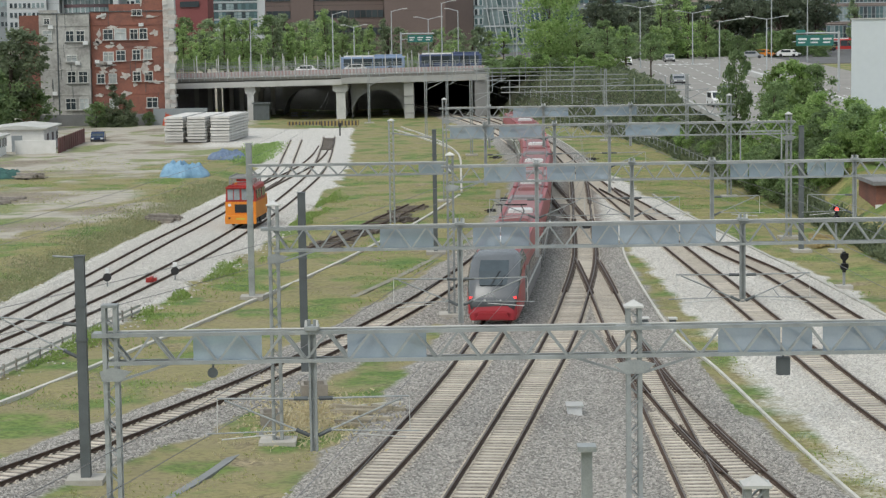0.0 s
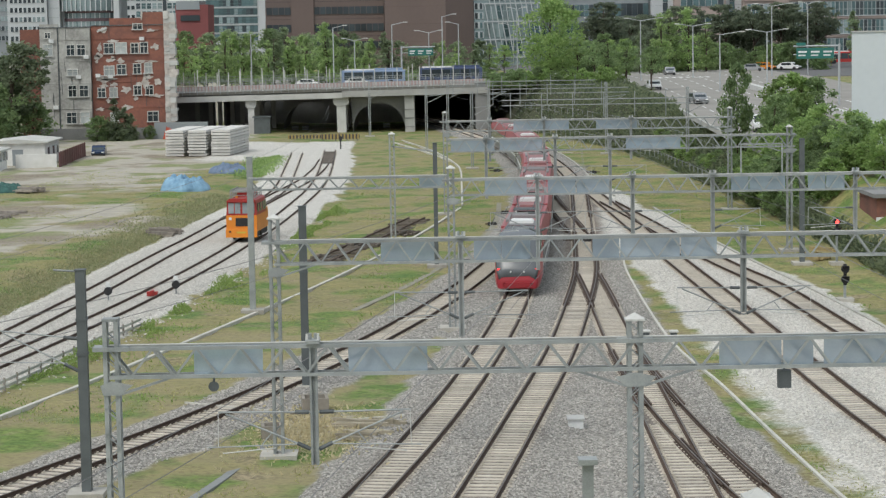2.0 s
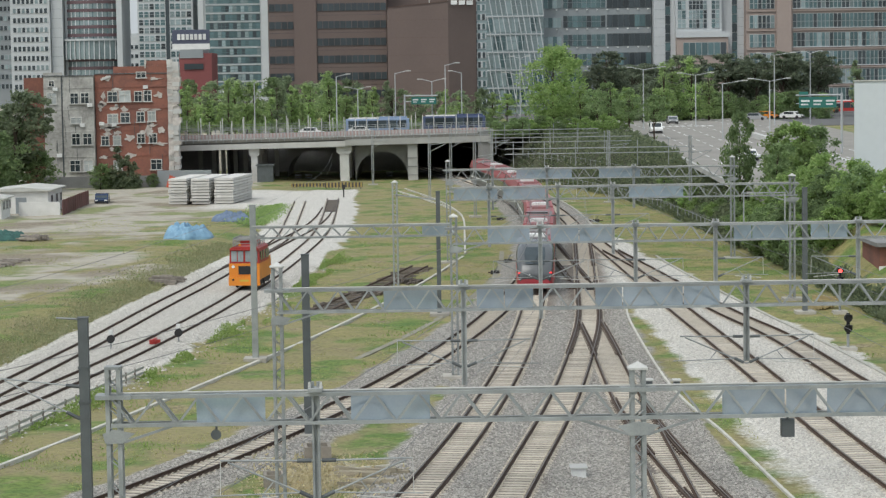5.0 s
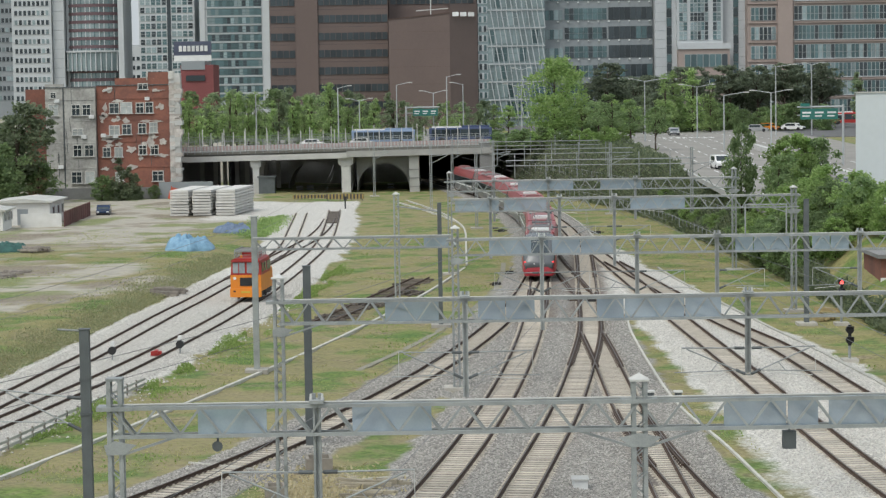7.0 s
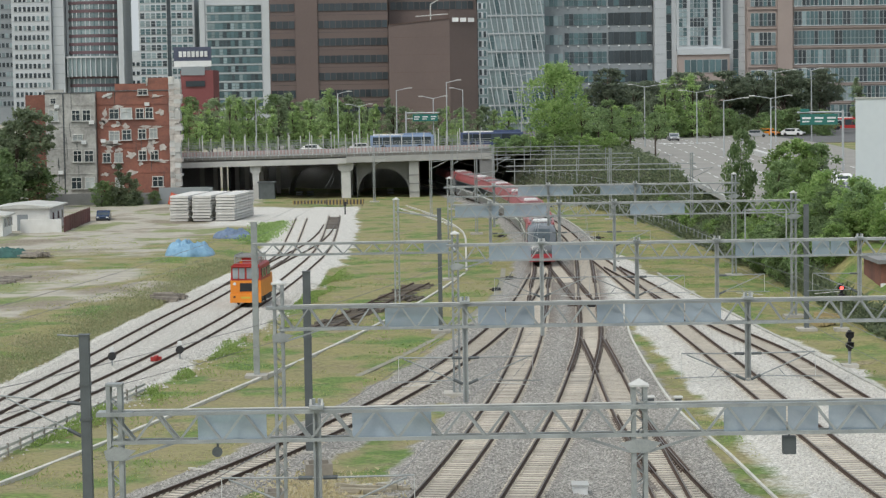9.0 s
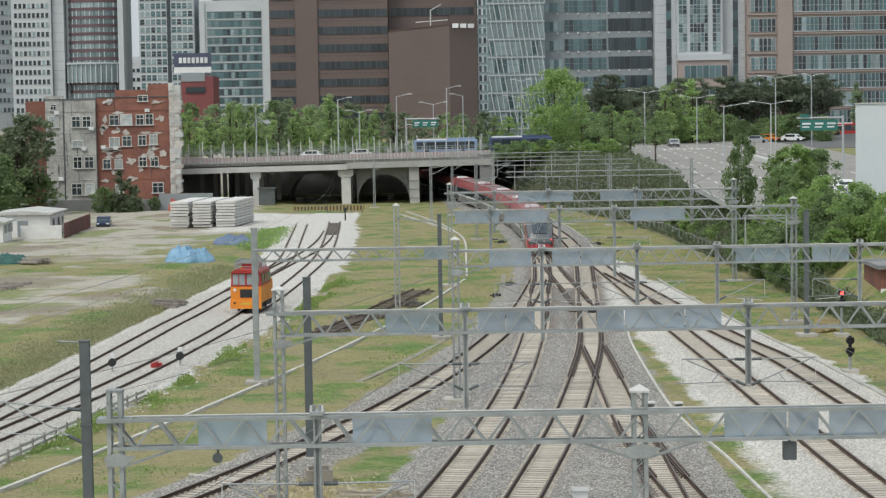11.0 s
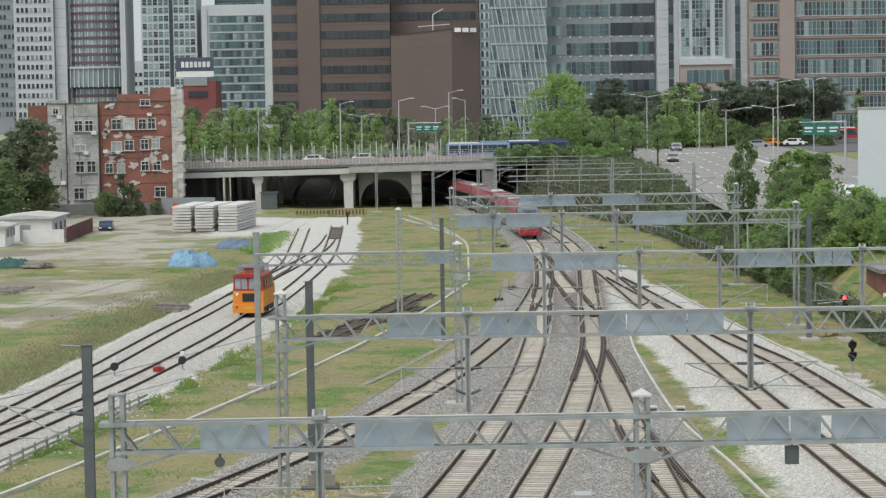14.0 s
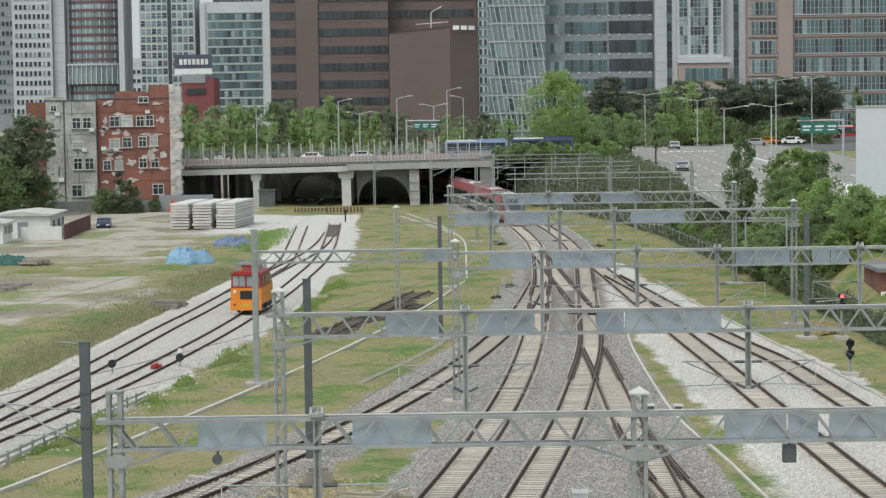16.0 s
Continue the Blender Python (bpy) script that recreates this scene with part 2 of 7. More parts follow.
def height(x, y):
    """Height of the ground."""
    x, y = np.asarray(x, float), np.asarray(y, float)
    mains = away(x, y, ("C1", "C2", "C3", "C3A", "CX", "M0", "R1", "R2"))
    yard = away(x, y, ("L1", "L2", "LB"))
    h = np.full(x.shape, -0.38)
    lx = np.interp(y, LINES["L1"][:, 1], LINES["L1"][:, 0])
    h = h + 0.6 * step01(3.0, 8.0, lx - x) * step01(60, 120, y) * (1 - 0.6 * step01(230, 260, y))
    h = h + 0.165 * (1 - step01(1.6, 3.4, mains))
    h = np.maximum(h, -0.155 - 0.3 * step01(2.2, 4.0, yard))
    foot = np.interp(y, FOOT_Y, FOOT_X)
    top = 6.95 - 0.0155 * np.clip(380 - y, 0, 400)
    rise = step01(0, 6.5, x - foot) * step01(130, 195, y)
    h = h + (top - h) * rise
    cover = step01(-37, -36, x) * (1 - step01(9.4, 10.4, x)) * (1 - step01(531, 533, y))
    h = h + (7.0 - h) * step01(430, 445, y) * (1 - cover)
    return h


def ground():
    xs = np.concatenate([[-3000, -1200, -500, -250, -150, -110, -85], np.arange(-70, 45, 0.7), [46, 50, 56, 64, 74, 86, 105, 150, 250, 500, 1200, 3000]])
    ys = np.concatenate([[-300, -100, -40, 0, 20, 35], np.arange(45, 400, 0.8), np.arange(400, 450, 2.5), [455, 465, 480, 510, 530, 534, 560, 640, 800, 1200, 2000, 4500]])
    gx, gy = np.meshgrid(xs, ys)
    nx, ny = len(xs), len(ys)
    rough = np.array([noise.noise((a * 0.23, b * 0.23, 0)) + 0.5 * noise.noise((a * 0.7, b * 0.7, 3)) for a, b in zip(gx.ravel(), gy.ravel())]).reshape(gx.shape)
    gz = height(gx, gy)
    mains = away(gx, gy, ("C1", "C2", "C3", "C3A", "CX", "M0"))
    right = away(gx, gy, ("R1", "R2"))
    yard = away(gx, gy, ("L1", "L2", "LB"))
    near = np.minimum(np.minimum(mains, right), yard)
    gz = gz + rough * 0.16 * step01(2.8, 6, near) * (1 - step01(0.5, 4, gx - 31))
    c2x = np.interp(gy, LINES["C2"][:, 1], LINES["C2"][:, 0])
    throat = (gx > np.interp(gy, LINES["C1"][:, 1], LINES["C1"][:, 0])) & (gx < 13.2) & (gy < 170) & (gy > 40)
    grey = 1 - step01(2.4, 3.4, mains + rough * 0.8)
    grey = np.maximum(grey, np.where(throat, 1.0, 0.0))
    pale = 1 - step01(2.6, 3.8, np.minimum(right, yard) + rough * 1.0)
    l1x = np.interp(gy, LINES["L1"][:, 1], LINES["L1"][:, 0])
    l2x = np.interp(gy, LINES["L2"][:, 1], LINES["L2"][:, 0])
    pale = np.maximum(pale, np.where((gx > l1x) & (gx < l2x + 2.4) & (gy > 90) & (gy < 345), 1.0, 0))
    pale = np.maximum(pale, step01(285, 305, gy + rough * 6) * (1 - step01(338, 350, gy)) * step01(-33, -29, gx + rough * 2) * (1 - step01(-12.5, -11, gx)))
    r1x = np.interp(gy, LINES["R1"][:, 1], LINES["R1"][:, 0])
    sliver = (gx > 12.7) & (gx < r1x - 1.5) & (gy < 172) & (gy > 40)
    pale = np.maximum(pale, np.where(sliver, np.clip(0.5 + 0.35 * rough - 0.45 * step01(2.2, 0.6, gx - 12.9 - 0.004 * np.abs(gy - 120)) , 0, 1), 0))
    dirt = step01(-1, 8, l1x - gx - 9 + rough * 6) * step01(110, 190, gy)
    dirt = dirt * (0.55 + 0.6 * rough + 0.35 * np.sin(gy * 0.11 + gx * 0.05))
    dirt = np.maximum(dirt, step01(258, 275, gy + rough * 5) * step01(-26, -30, gx + rough * 3) )
    cart = np.interp(gx, [-60, -42, -36, -32, -27, -20, -16], [150, 164, 174, 186, 197, 203, 205])
    dirt = np.maximum(dirt, (1 - step01(5.0, 11.0, np.abs(gy - cart) + rough * 5)) * (1 - step01(-20, -17.5, gx)))
    dirt = np.maximum(dirt, 0.8 * (1 - step01(4.0, 10.0, np.abs(gy - 216 - gx * 0.1) + rough * 5)) * (1 - step01(-30, -25, gx)))
    lush = np.clip(0.45 + 0.5 * rough, 0, 1)
    rust = 1 - step01(0.7, 1.25, np.minimum(mains, right) + rough * 0.2)
    points_ = (1 - step01(1.0, 2.2, away(gx, gy, ("C1", "C2", "CX", "C3")) + rough * 0.4)) * step01(150, 165, gy) * (1 - step01(245, 265, gy))
    rust = np.maximum(rust * 0.75, points_ * 1.2)
    lush = np.clip(lush - 0.3 * (1 - step01(100, 150, gy)) * (gx < 0), 0, 1)
    dirt = np.maximum(dirt, 1 - step01(1.0, 3.6, np.hypot(gx + 5.6, (gy - 97.5) * 0.5) + rough))
    lush = np.where((gx > 14) & (near > 3), np.clip(lush + 0.25, 0, 1), lush)
    me = bpy.data.meshes.new("ground")
    idx = np.arange(nx * ny).reshape(ny, nx)
    quads = np.stack([idx[:-1, :-1], idx[:-1, 1:], idx[1:, 1:], idx[1:, :-1]], -1).reshape(-1, 4)
    me.from_pydata(np.stack([gx, gy, gz], -1).reshape(-1, 3).tolist(), [], quads.tolist())
    cover = me.color_attributes.new("cover", "FLOAT_COLOR", "POINT")
    cover.data.foreach_set("color", np.clip(np.stack([grey, pale, dirt, lush], -1), 0, 1).astype(np.float32).ravel())
    foot = np.interp(gy, FOOT_Y, FOOT_X)
    scrub = step01(0.3, 2.0, gx - foot + rough) * step01(150, 185, gy) * (1 - step01(30.5, 32.0, gx)) * (1 - step01(415, 425, gy))
    bushy = me.attributes.new("scrub", "FLOAT", "POINT")
    bushy.data.foreach_set("value", scrub.astype(np.float32).ravel())
    stain = me.attributes.new("stain", "FLOAT", "POINT")
    stain.data.foreach_set("value", rust.astype(np.float32).ravel())
    me.polygons.foreach_set("use_smooth", [True] * len(me.polygons))
    me.materials.append(GROUND)
    return tagged(new("ground", me), "grassy railway land with grey ballast and bare earth", "ground", kind="structure")


def ground_material():
    m = bpy.data.materials.new("grass_ballast_and_earth")
    m.use_nodes = True
    n, ln = m.node_tree.nodes, m.node_tree.links
    b = n["Principled BSDF"]
    b.inputs["Roughness"].default_value = 0.95
    att = n.new("ShaderNodeAttribute")
    att.attribute_name = "cover"
    sep = n.new("ShaderNodeSeparateColor")
    ln.new(att.outputs["Color"], sep.inputs[0])
    co = n.new("ShaderNodeTexCoord")

    def nz(scale, detail=4, kind="ShaderNodeTexNoise"):
        k = n.new(kind)
        k.inputs["Scale"].default_value = scale
        if kind == "ShaderNodeTexNoise":
            k.inputs["Detail"].default_value = detail
        ln.new(co.outputs["Object"], k.inputs["Vector"])
        return k

    def mix(fac, a, c):
        k = n.new("ShaderNodeMix")
        k.data_type = "RGBA"
        for s, v in ((0, fac), (6, a), (7, c)):
            if isinstance(v, (tuple, float)):
                k.inputs[s].default_value = (*v, 1) if isinstance(v, tuple) else v
            else:
                ln.new(v, k.inputs[s])
        return k.outputs[2]

    def span(src, lo, hi):
        k = n.new("ShaderNodeMapRange")
        k.inputs[1].default_value, k.inputs[2].default_value = lo, hi
        ln.new(src, k.inputs[0])
        return k.outputs[0]

    def over(mask, src, reach):
        """Breaks the edge of a mask with noise."""
        k = n.new("ShaderNodeMath")
        k.operation = "MULTIPLY_ADD"
        ln.new(src, k.inputs[0])
        k.inputs[1].default_value = reach
        ln.new(mask, k.inputs[2])
        return span(k.outputs[0], 0.30 + reach / 2, 0.70 + reach / 2)

    n_big, n_mid, n_fine = nz(0.12), nz(0.7, 6), nz(4.0, 6)
    stones = nz(9.0, kind="ShaderNodeTexVoronoi")
    grass = mix(span(n_mid.outputs["Fac"], 0.35, 0.65), (0.18, 0.187, 0.055), (0.285, 0.252, 0.10))
    grass = mix(att.outputs["Alpha"], mix(span(n_fine.outputs["Fac"], 0.3, 0.7), (0.31, 0.265, 0.145), (0.21, 0.19, 0.09)), grass)
    lushes = nz(0.2, 5)
    grass = mix(span(lushes.outputs["Fac"], 0.5, 0.6), grass, mix(span(n_mid.outputs["Fac"], 0.3, 0.7), (0.085, 0.155, 0.03), (0.16, 0.215, 0.05)))
    bare = nz(0.33, 5)
    grass = mix(span(bare.outputs["Fac"], 0.57, 0.72), grass, mix(span(n_fine.outputs["Fac"], 0.35, 0.65), (0.19, 0.155, 0.095), (0.31, 0.26, 0.16)))
    tuft = mix(span(n_fine.outputs["Fac"], 0.35, 0.6), (0.62, 0.62, 0.62), (1.16, 1.16, 1.16))
    k = n.new("ShaderNodeMix")
    k.data_type, k.blend_type = "RGBA", "MULTIPLY"
    k.inputs[0].default_value = 0.8
    ln.new(grass, k.inputs[6])
    ln.new(tuft, k.inputs[7])
    grass = k.outputs[2]
    earth = mix(span(n_mid.outputs["Fac"], 0.35, 0.65), (0.42, 0.385, 0.31), (0.33, 0.31, 0.265))
    trodden = nz(0.09, 7)
    earth = mix(span(trodden.outputs["Fac"], 0.50, 0.60), earth, mix(span(n_fine.outputs["Fac"], 0.35, 0.65), (0.17, 0.14, 0.10), (0.28, 0.245, 0.185)))
    earth = mix(span(n_big.outputs["Fac"], 0.54, 0.62), earth, mix(span(n_fine.outputs["Fac"], 0.35, 0.65), (0.15, 0.185, 0.07), (0.25, 0.26, 0.12)))
    colour = mix(over(sep.outputs["Blue"], n_fine.outputs["Fac"], 0.5), grass, earth)
    grain = mix(span(stones.outputs["Color"], 0.2, 0.9), (0.13, 0.124, 0.11), (0.45, 0.43, 0.392))
    grain = mix(span(n_big.outputs["Fac"], 0.4, 0.7), grain, mix(span(stones.outputs["Color"], 0.2, 0.9), (0.15, 0.14, 0.125), (0.42, 0.40, 0.365)))
    colour = mix(over(sep.outputs["Red"], n_fine.outputs["Fac"], 0.5), colour, grain)
    whitish = mix(span(stones.outputs["Color"], 0.1, 0.9), (0.34, 0.33, 0.30), (0.70, 0.675, 0.62))
    colour = mix(over(sep.outputs["Green"], n_fine.outputs["Fac"], 0.6), colour, whitish)
    bushy = n.new("ShaderNodeAttribute")
    bushy.attribute_name = "scrub"
    colour = mix(bushy.outputs["Fac"], colour, mix(span(n_fine.outputs["Fac"], 0.35, 0.65), (0.05, 0.055, 0.035), (0.10, 0.11, 0.06)))
    rusty = n.new("ShaderNodeAttribute")
    rusty.attribute_name = "stain"
    part_rust = n.new("ShaderNodeMath")
    part_rust.operation = "MULTIPLY"
    ln.new(rusty.outputs["Fac"], part_rust.inputs[0])
    part_rust.inputs[1].default_value = 0.85
    colour = mix(part_rust.outputs[0], colour, mix(span(stones.outputs["Color"], 0.2, 0.9), (0.135, 0.11, 0.09), (0.24, 0.205, 0.17)))
    ln.new(colour, b.inputs["Base Color"])
    bp = n.new("ShaderNodeBump")
    bp.inputs["Strength"].default_value, bp.inputs["Distance"].default_value = 0.6, 0.06
    ln.new(n_fine.outputs["Fac"], bp.inputs["Height"])
    ln.new(bp.outputs[0], b.inputs["Normal"])
    return m


GROUND = ground_material()
ground()

# ---- tracks ----


def rail_mesh(line, side, z0=-0.175, off=0.754):
    """A rail: foot, web and head swept along the line."""
    d = np.gradient(line, axis=0)
    d /= np.linalg.norm(d, axis=1)[:, None]
    nrm = np.stack([d[:, 1], -d[:, 0]], 1)
    prof = [(-0.09, z0), (0.09, z0), (0.09, z0 + 0.025), (0.016, z0 + 0.05), (0.016, -0.05), (0.04, -0.04), (0.04, 0.0), (-0.04, 0.0), (-0.04, -0.04), (-0.016, -0.05), (-0.016, z0 + 0.05), (-0.09, z0 + 0.025)]
    rings = []
    for p, q in zip(line, nrm):
        rings.append([(p[0] + q[0] * (side * off + u), p[1] + q[1] * (side * off + u), w) for u, w in prof])
    return rings


SLEEP = Build().loft([[(x, -0.16, -0.40), (x, 0.16, -0.40), (x, 0.135, z), (x, -0.135, z)] for x, z in ((-1.22, -0.29), (-1.02, -0.2), (-0.9, -0.165), (-0.4, -0.185), (0.4, -0.185), (0.9, -0.165), (1.02, -0.2), (1.22, -0.29))])
SLEEP.box(-0.95, -0.88, -0.07, 0.07, -0.18, -0.12).box(-0.62, -0.55, -0.07, 0.07, -0.18, -0.12).box(0.55, 0.62, -0.07, 0.07, -0.18, -0.12).box(0.88, 0.95, -0.07, 0.07, -0.18, -0.12)
SLEEP_MESH = SLEEP.mesh("sleeper", SLEEPER)
TIMB_MESH = Build().box(-1.3, 1.3, -0.12, 0.12, -0.40, -0.165).mesh("sleeper", TIMBER)


def track(key, label, single=100, skip=(), guard=()):
    line = LINES[key]
    ob = thing("railway_track", label, "railway track", kind="structure", group="tracks of the railway yard")
    for side in (-1, 1):
        rail = part("rail", Build().loft(rail_mesh(line[::2], side)), RUST, ob)
        d = np.gradient(line[::2], axis=0)
        d /= np.linalg.norm(d, axis=1)[:, None]
        top = []
        for p, q in zip(line[::2], d):
            c = p + np.array([q[1], -q[0]]) * side * 0.754
            top.append([(c[0] - q[1] * w, c[1] + q[0] * w, z) for w, z in ((0.03, 0.0), (0.03, 0.004), (-0.03, 0.004), (-0.03, 0.0))])
        part("rail_head", Build().loft(top), RAILTOP, rail, "worn running surface of the rail")
    for a, b in guard:
        seg = line[(line[:, 1] > a) & (line[:, 1] < b)]
        for side in (-1, 1):
            for off in (0.62, 0.87):
                part("switch_rail", Build().loft(rail_mesh(seg, side, off=off)), RUST, ob, "dark switch rail beside the running rail")
    rest = Build()
    sv = [tuple(v.co) for v in SLEEP_MESH.vertices]
    sf = [tuple(p.vertices) for p in SLEEP_MESH.polygons]
    done = 0
    for i in range(1, len(line) - 1):
        p, d = line[i], line[i + 1] - line[i - 1]
        if any(a < p[1] < b for a, b in skip):
            continue
        turn = math.atan2(-d[0], d[1])
        if done < single and p[1] > 66:
            s = part("sleeper", SLEEP_MESH, None, ob)
            s.matrix_basis = pose(p[0], p[1], random.uniform(-0.012, 0.006), 0, 0, math.degrees(turn) + random.uniform(-1.2, 1.2))
            done += 1
        else:
            c, sn, k = math.cos(turn), math.sin(turn), len(rest.v)
            rest.v += [(p[0] + x * c - y * sn, p[1] + x * sn + y * c, z) for x, y, z in sv]
            rest.f += [tuple(k + j for j in f) for f in sf]
    if rest.v:
        tagged(part("far_sleepers", rest, SLEEPER, ob, "rows of pale concrete sleepers"), kind="stuff")
    return ob


def build_tracks():
    main = "running track with rusty rails on pale concrete sleepers"
    track("C1", main, 160, guard=((172, 188), (196, 250)))
    track("C2", main, 160, guard=((137, 186), (200, 246)))
    track("C3", "diverging track with rusty rails on concrete sleepers", 100, guard=((82, 92), (100, 118), (136, 154)))
    track("C3A", "turnout branch with rusty rails on concrete sleepers", 60, skip=((96, 200),))
    track("CX", "crossover track with rusty rails between two running tracks", 20, skip=((180, 202), (232, 260)), guard=((186, 235),))
    track("M0", "curved side track with rusty rails on grey ballast", 140)
    track("R1", "track with rusty rails on whitish gravel", 120)
    track("R2", "outer track with rusty rails on whitish gravel", 100, skip=((205, 230),))
    track("L1", "yard siding with rusty rails in pale gravel", 90, guard=((203, 232),))
    track("L2", "yard siding with rusty rails in pale gravel", 90)
    track("LB", "short connecting track between two yard sidings", 40, skip=((200, 213), (280, 300)))


# ---- overhead line: portals and masts ----
GANTRIES = "portals of the overhead line"


def lattice_column(parent, x, y, top, base=-0.4, w=0.44, cap=True, capname="cap"):
    col = part("column", Build().box(x - w / 2, x - w / 2 + 0.12, y - w / 2, y - w / 2 + 0.12, base, top).box(x + w / 2 - 0.12, x + w / 2, y - w / 2, y - w / 2 + 0.12, base, top)
               .box(x - w / 2, x - w / 2 + 0.12, y + w / 2 - 0.12, y + w / 2, base, top).box(x + w / 2 - 0.12, x + w / 2, y + w / 2 - 0.12, y + w / 2, base, top), GALV, parent)
    lace = Build()
    n = int((top - base) / 0.36)
    for i in range(n):
        z0, z1 = base + (top - base) * i / n, base + (top - base) * (i + 1) / n
        s = 1 if i % 2 else -1
        e = w / 2 - 0.02
        lace.bar((x - s * e, y - e, z0), (x + s * e, y - e, z1), 0.1, 0.02)
        lace.bar((x - s * e, y + e, z0), (x + s * e, y + e, z1), 0.1, 0.02)
        lace.bar((x - e, y - s * e, z0), (x - e, y + s * e, z1), 0.02, 0.1)
        lace.bar((x + e, y - s * e, z0), (x + e, y + s * e, z1), 0.02, 0.1)
    part("lacing", lace, GALV, col)
    if cap:
        part(capname, Build().box(x - w / 2 - 0.05, x + w / 2 + 0.05, y - w / 2 - 0.05, y + w / 2 + 0.05, top, top + 0.06).pyramid(x - w / 2 - 0.02, x + w / 2 + 0.02, y - w / 2 - 0.02, y + w / 2 + 0.02, top + 0.06, top + 0.22), PALECONC, col, "pale pyramid cap")
    else:
        part(capname, Build().box(x - w / 2 - 0.01, x + w / 2 + 0.01, y - w / 2 - 0.01, y + w / 2 + 0.01, top - 0.07, top + 0.005), GALV, col, "flat top plate")
    part("footing", Build().box(x - 0.75, x + 0.75, y - 0.75, y + 0.75, base - 0.5, base + 0.22), FOOTING, col, "square concrete footing")
    return col


def drop_post(parent, x, y, top, bottom, arms=(1,)):
    post = part("drop_post", Build().box(x - 0.11, x - 0.05, y - 0.12, y + 0.12, bottom, top).box(x + 0.05, x + 0.11, y - 0.12, y + 0.12, bottom, top).box(x - 0.05, x + 0.05, y - 0.02, y + 0.02, bottom, top), GALV, parent)
    part("clamp", Build().box(x - 0.2, x + 0.2, y - 0.32, y + 0.32, top - 0.05, top + 0.05).tube((x - 0.08, y, top), (x - 0.08, y, top + 0.22), 0.05).tube((x + 0.08, y, top), (x + 0.08, y, top + 0.22), 0.05), GALV, post)
    for dx in (-0.16, 0.16):
        part("post_insulator", Build().tube((x + dx, y - 0.1, top + 0.05), (x + dx, y - 0.1, top + 0.22), 0.045, 0.03), PALECONC, post, "pale post insulator")
    for s in arms:
        z = 6.3
        part("steady_arm", Build().tube((x + s * 1.1, y - 0.06, z - 1.0), (x + s * 2.6, y - 0.12, z - 1.12), 0.018).tube((x + s * 2.7, y - 0.1, z + 0.05), (x + s * 2.72, y - 0.1, z - 0.95), 0.012), PALECONC, post, "thin pale steady arm")
        part("cantilever", Build().tube((x, y, z), (x + s * 2.7, y - 0.1, z + 0.05), 0.028).tube((x, y, z - 1.1), (x + s * 2.5, y - 0.1, z), 0.028).tube((x + s * 0.5, y - 0.05, z - 0.9), (x + s * 3.0, y - 0.1, z - 0.95), 0.02)
             .tube((x + s * 1.2, y - 0.05, z - 0.55), (x + s * 1.5, y - 0.05, z - 0.92), 0.018), GALV, post, "slender tubular cantilever arm")
        part("insulator", Build().tube((x + s * 0.15, y, z), (x + s * 0.55, y, z + 0.008), 0.06), DARKSTEEL, post, "dark ribbed insulator")
        part("insulator", Build().tube((x + s * 0.12, y, z - 1.06), (x + s * 0.5, y, z - 0.88), 0.06), DARKSTEEL, post, "dark ribbed insulator")
    return post


def gantry(y, x0, x1, top, columns, drops=(), panels=(), depth=0.88, cols_top=9.0, label="", slope=0.0):
    g = thing("overhead_line_portal", label or "galvanised lattice portal over the tracks with pale screens", "gantry", GANTRIES)
    hw, lo = 0.22, top - depth
    for z, nm in ((top, "top_chord"), (lo, "bottom_chord")):
        for yy in (y - hw, y + hw):
            part(nm, Build().box(x0, x1, yy - 0.04, yy + 0.04, z - 0.05, z + 0.05), GALV, g)
    n = max(2, int(round((x1 - x0) / 0.62)))
    up = Build().bar((0, 0, 0), ((x1 - x0) / n, 0, depth), 0.065, 0.065).mesh("diagonal", GALV)
    dn = Build().bar((0, 0, depth), ((x1 - x0) / n, 0, 0), 0.065, 0.065).mesh("diagonal", GALV)
    for i in range(n):
        for yy in (y - hw, y + hw):
            if yy > y and i % 2:
                continue
            d = part("diagonal", up if i % 2 else dn, None, g)
            d.matrix_basis = pose(x0 + (x1 - x0) * i / n, yy, lo)
    for a, b in panels:
        part("screen", Build().box(a, b, y - 0.02, y + 0.02, lo - 0.02, top + 0.03), SCREEN, g, "pale translucent screen panel")
    part("feeder_cable", Build().tube((x0, y - 0.1, top + 0.1), (x1, y - 0.1, top + 0.1), 0.025), PALECONC, g)
    for x in columns:
        c = lattice_column(g, x, y, cols_top + (0.3 if x < -9 else 0), cap=x > -9)
        part("gusset", Build().loft([[(max(x - 0.6, x0 - 0.25), yy, lo - 0.22), (x - 0.24, yy, lo - 0.5), (x + 0.24, yy, lo - 0.5), (x + 0.6, yy, lo - 0.22), (x, yy, lo - 0.1)] for yy in (y - hw - 0.05, y - hw - 0.035)]), GALV, c, "plate haunch under the beam")
        part("collar", Build().box(x - 0.5, x + 0.5, y - 0.3, y + 0.3, top - 0.06, top + 0.06), GALV, c)
        for s in (-1, 1):
            if x0 + 1 < x + s * 1.9 < x1:
                part("knee_brace", Build().bar((x + s * 0.25, y - hw, lo - 0.48), (x + s * 1.75, y - hw, lo), 0.07), GALV, c)
    for x, bottom, arms in drops:
        drop_post(g, x, y - 0.05, top + 0.12, bottom, arms)
    return g


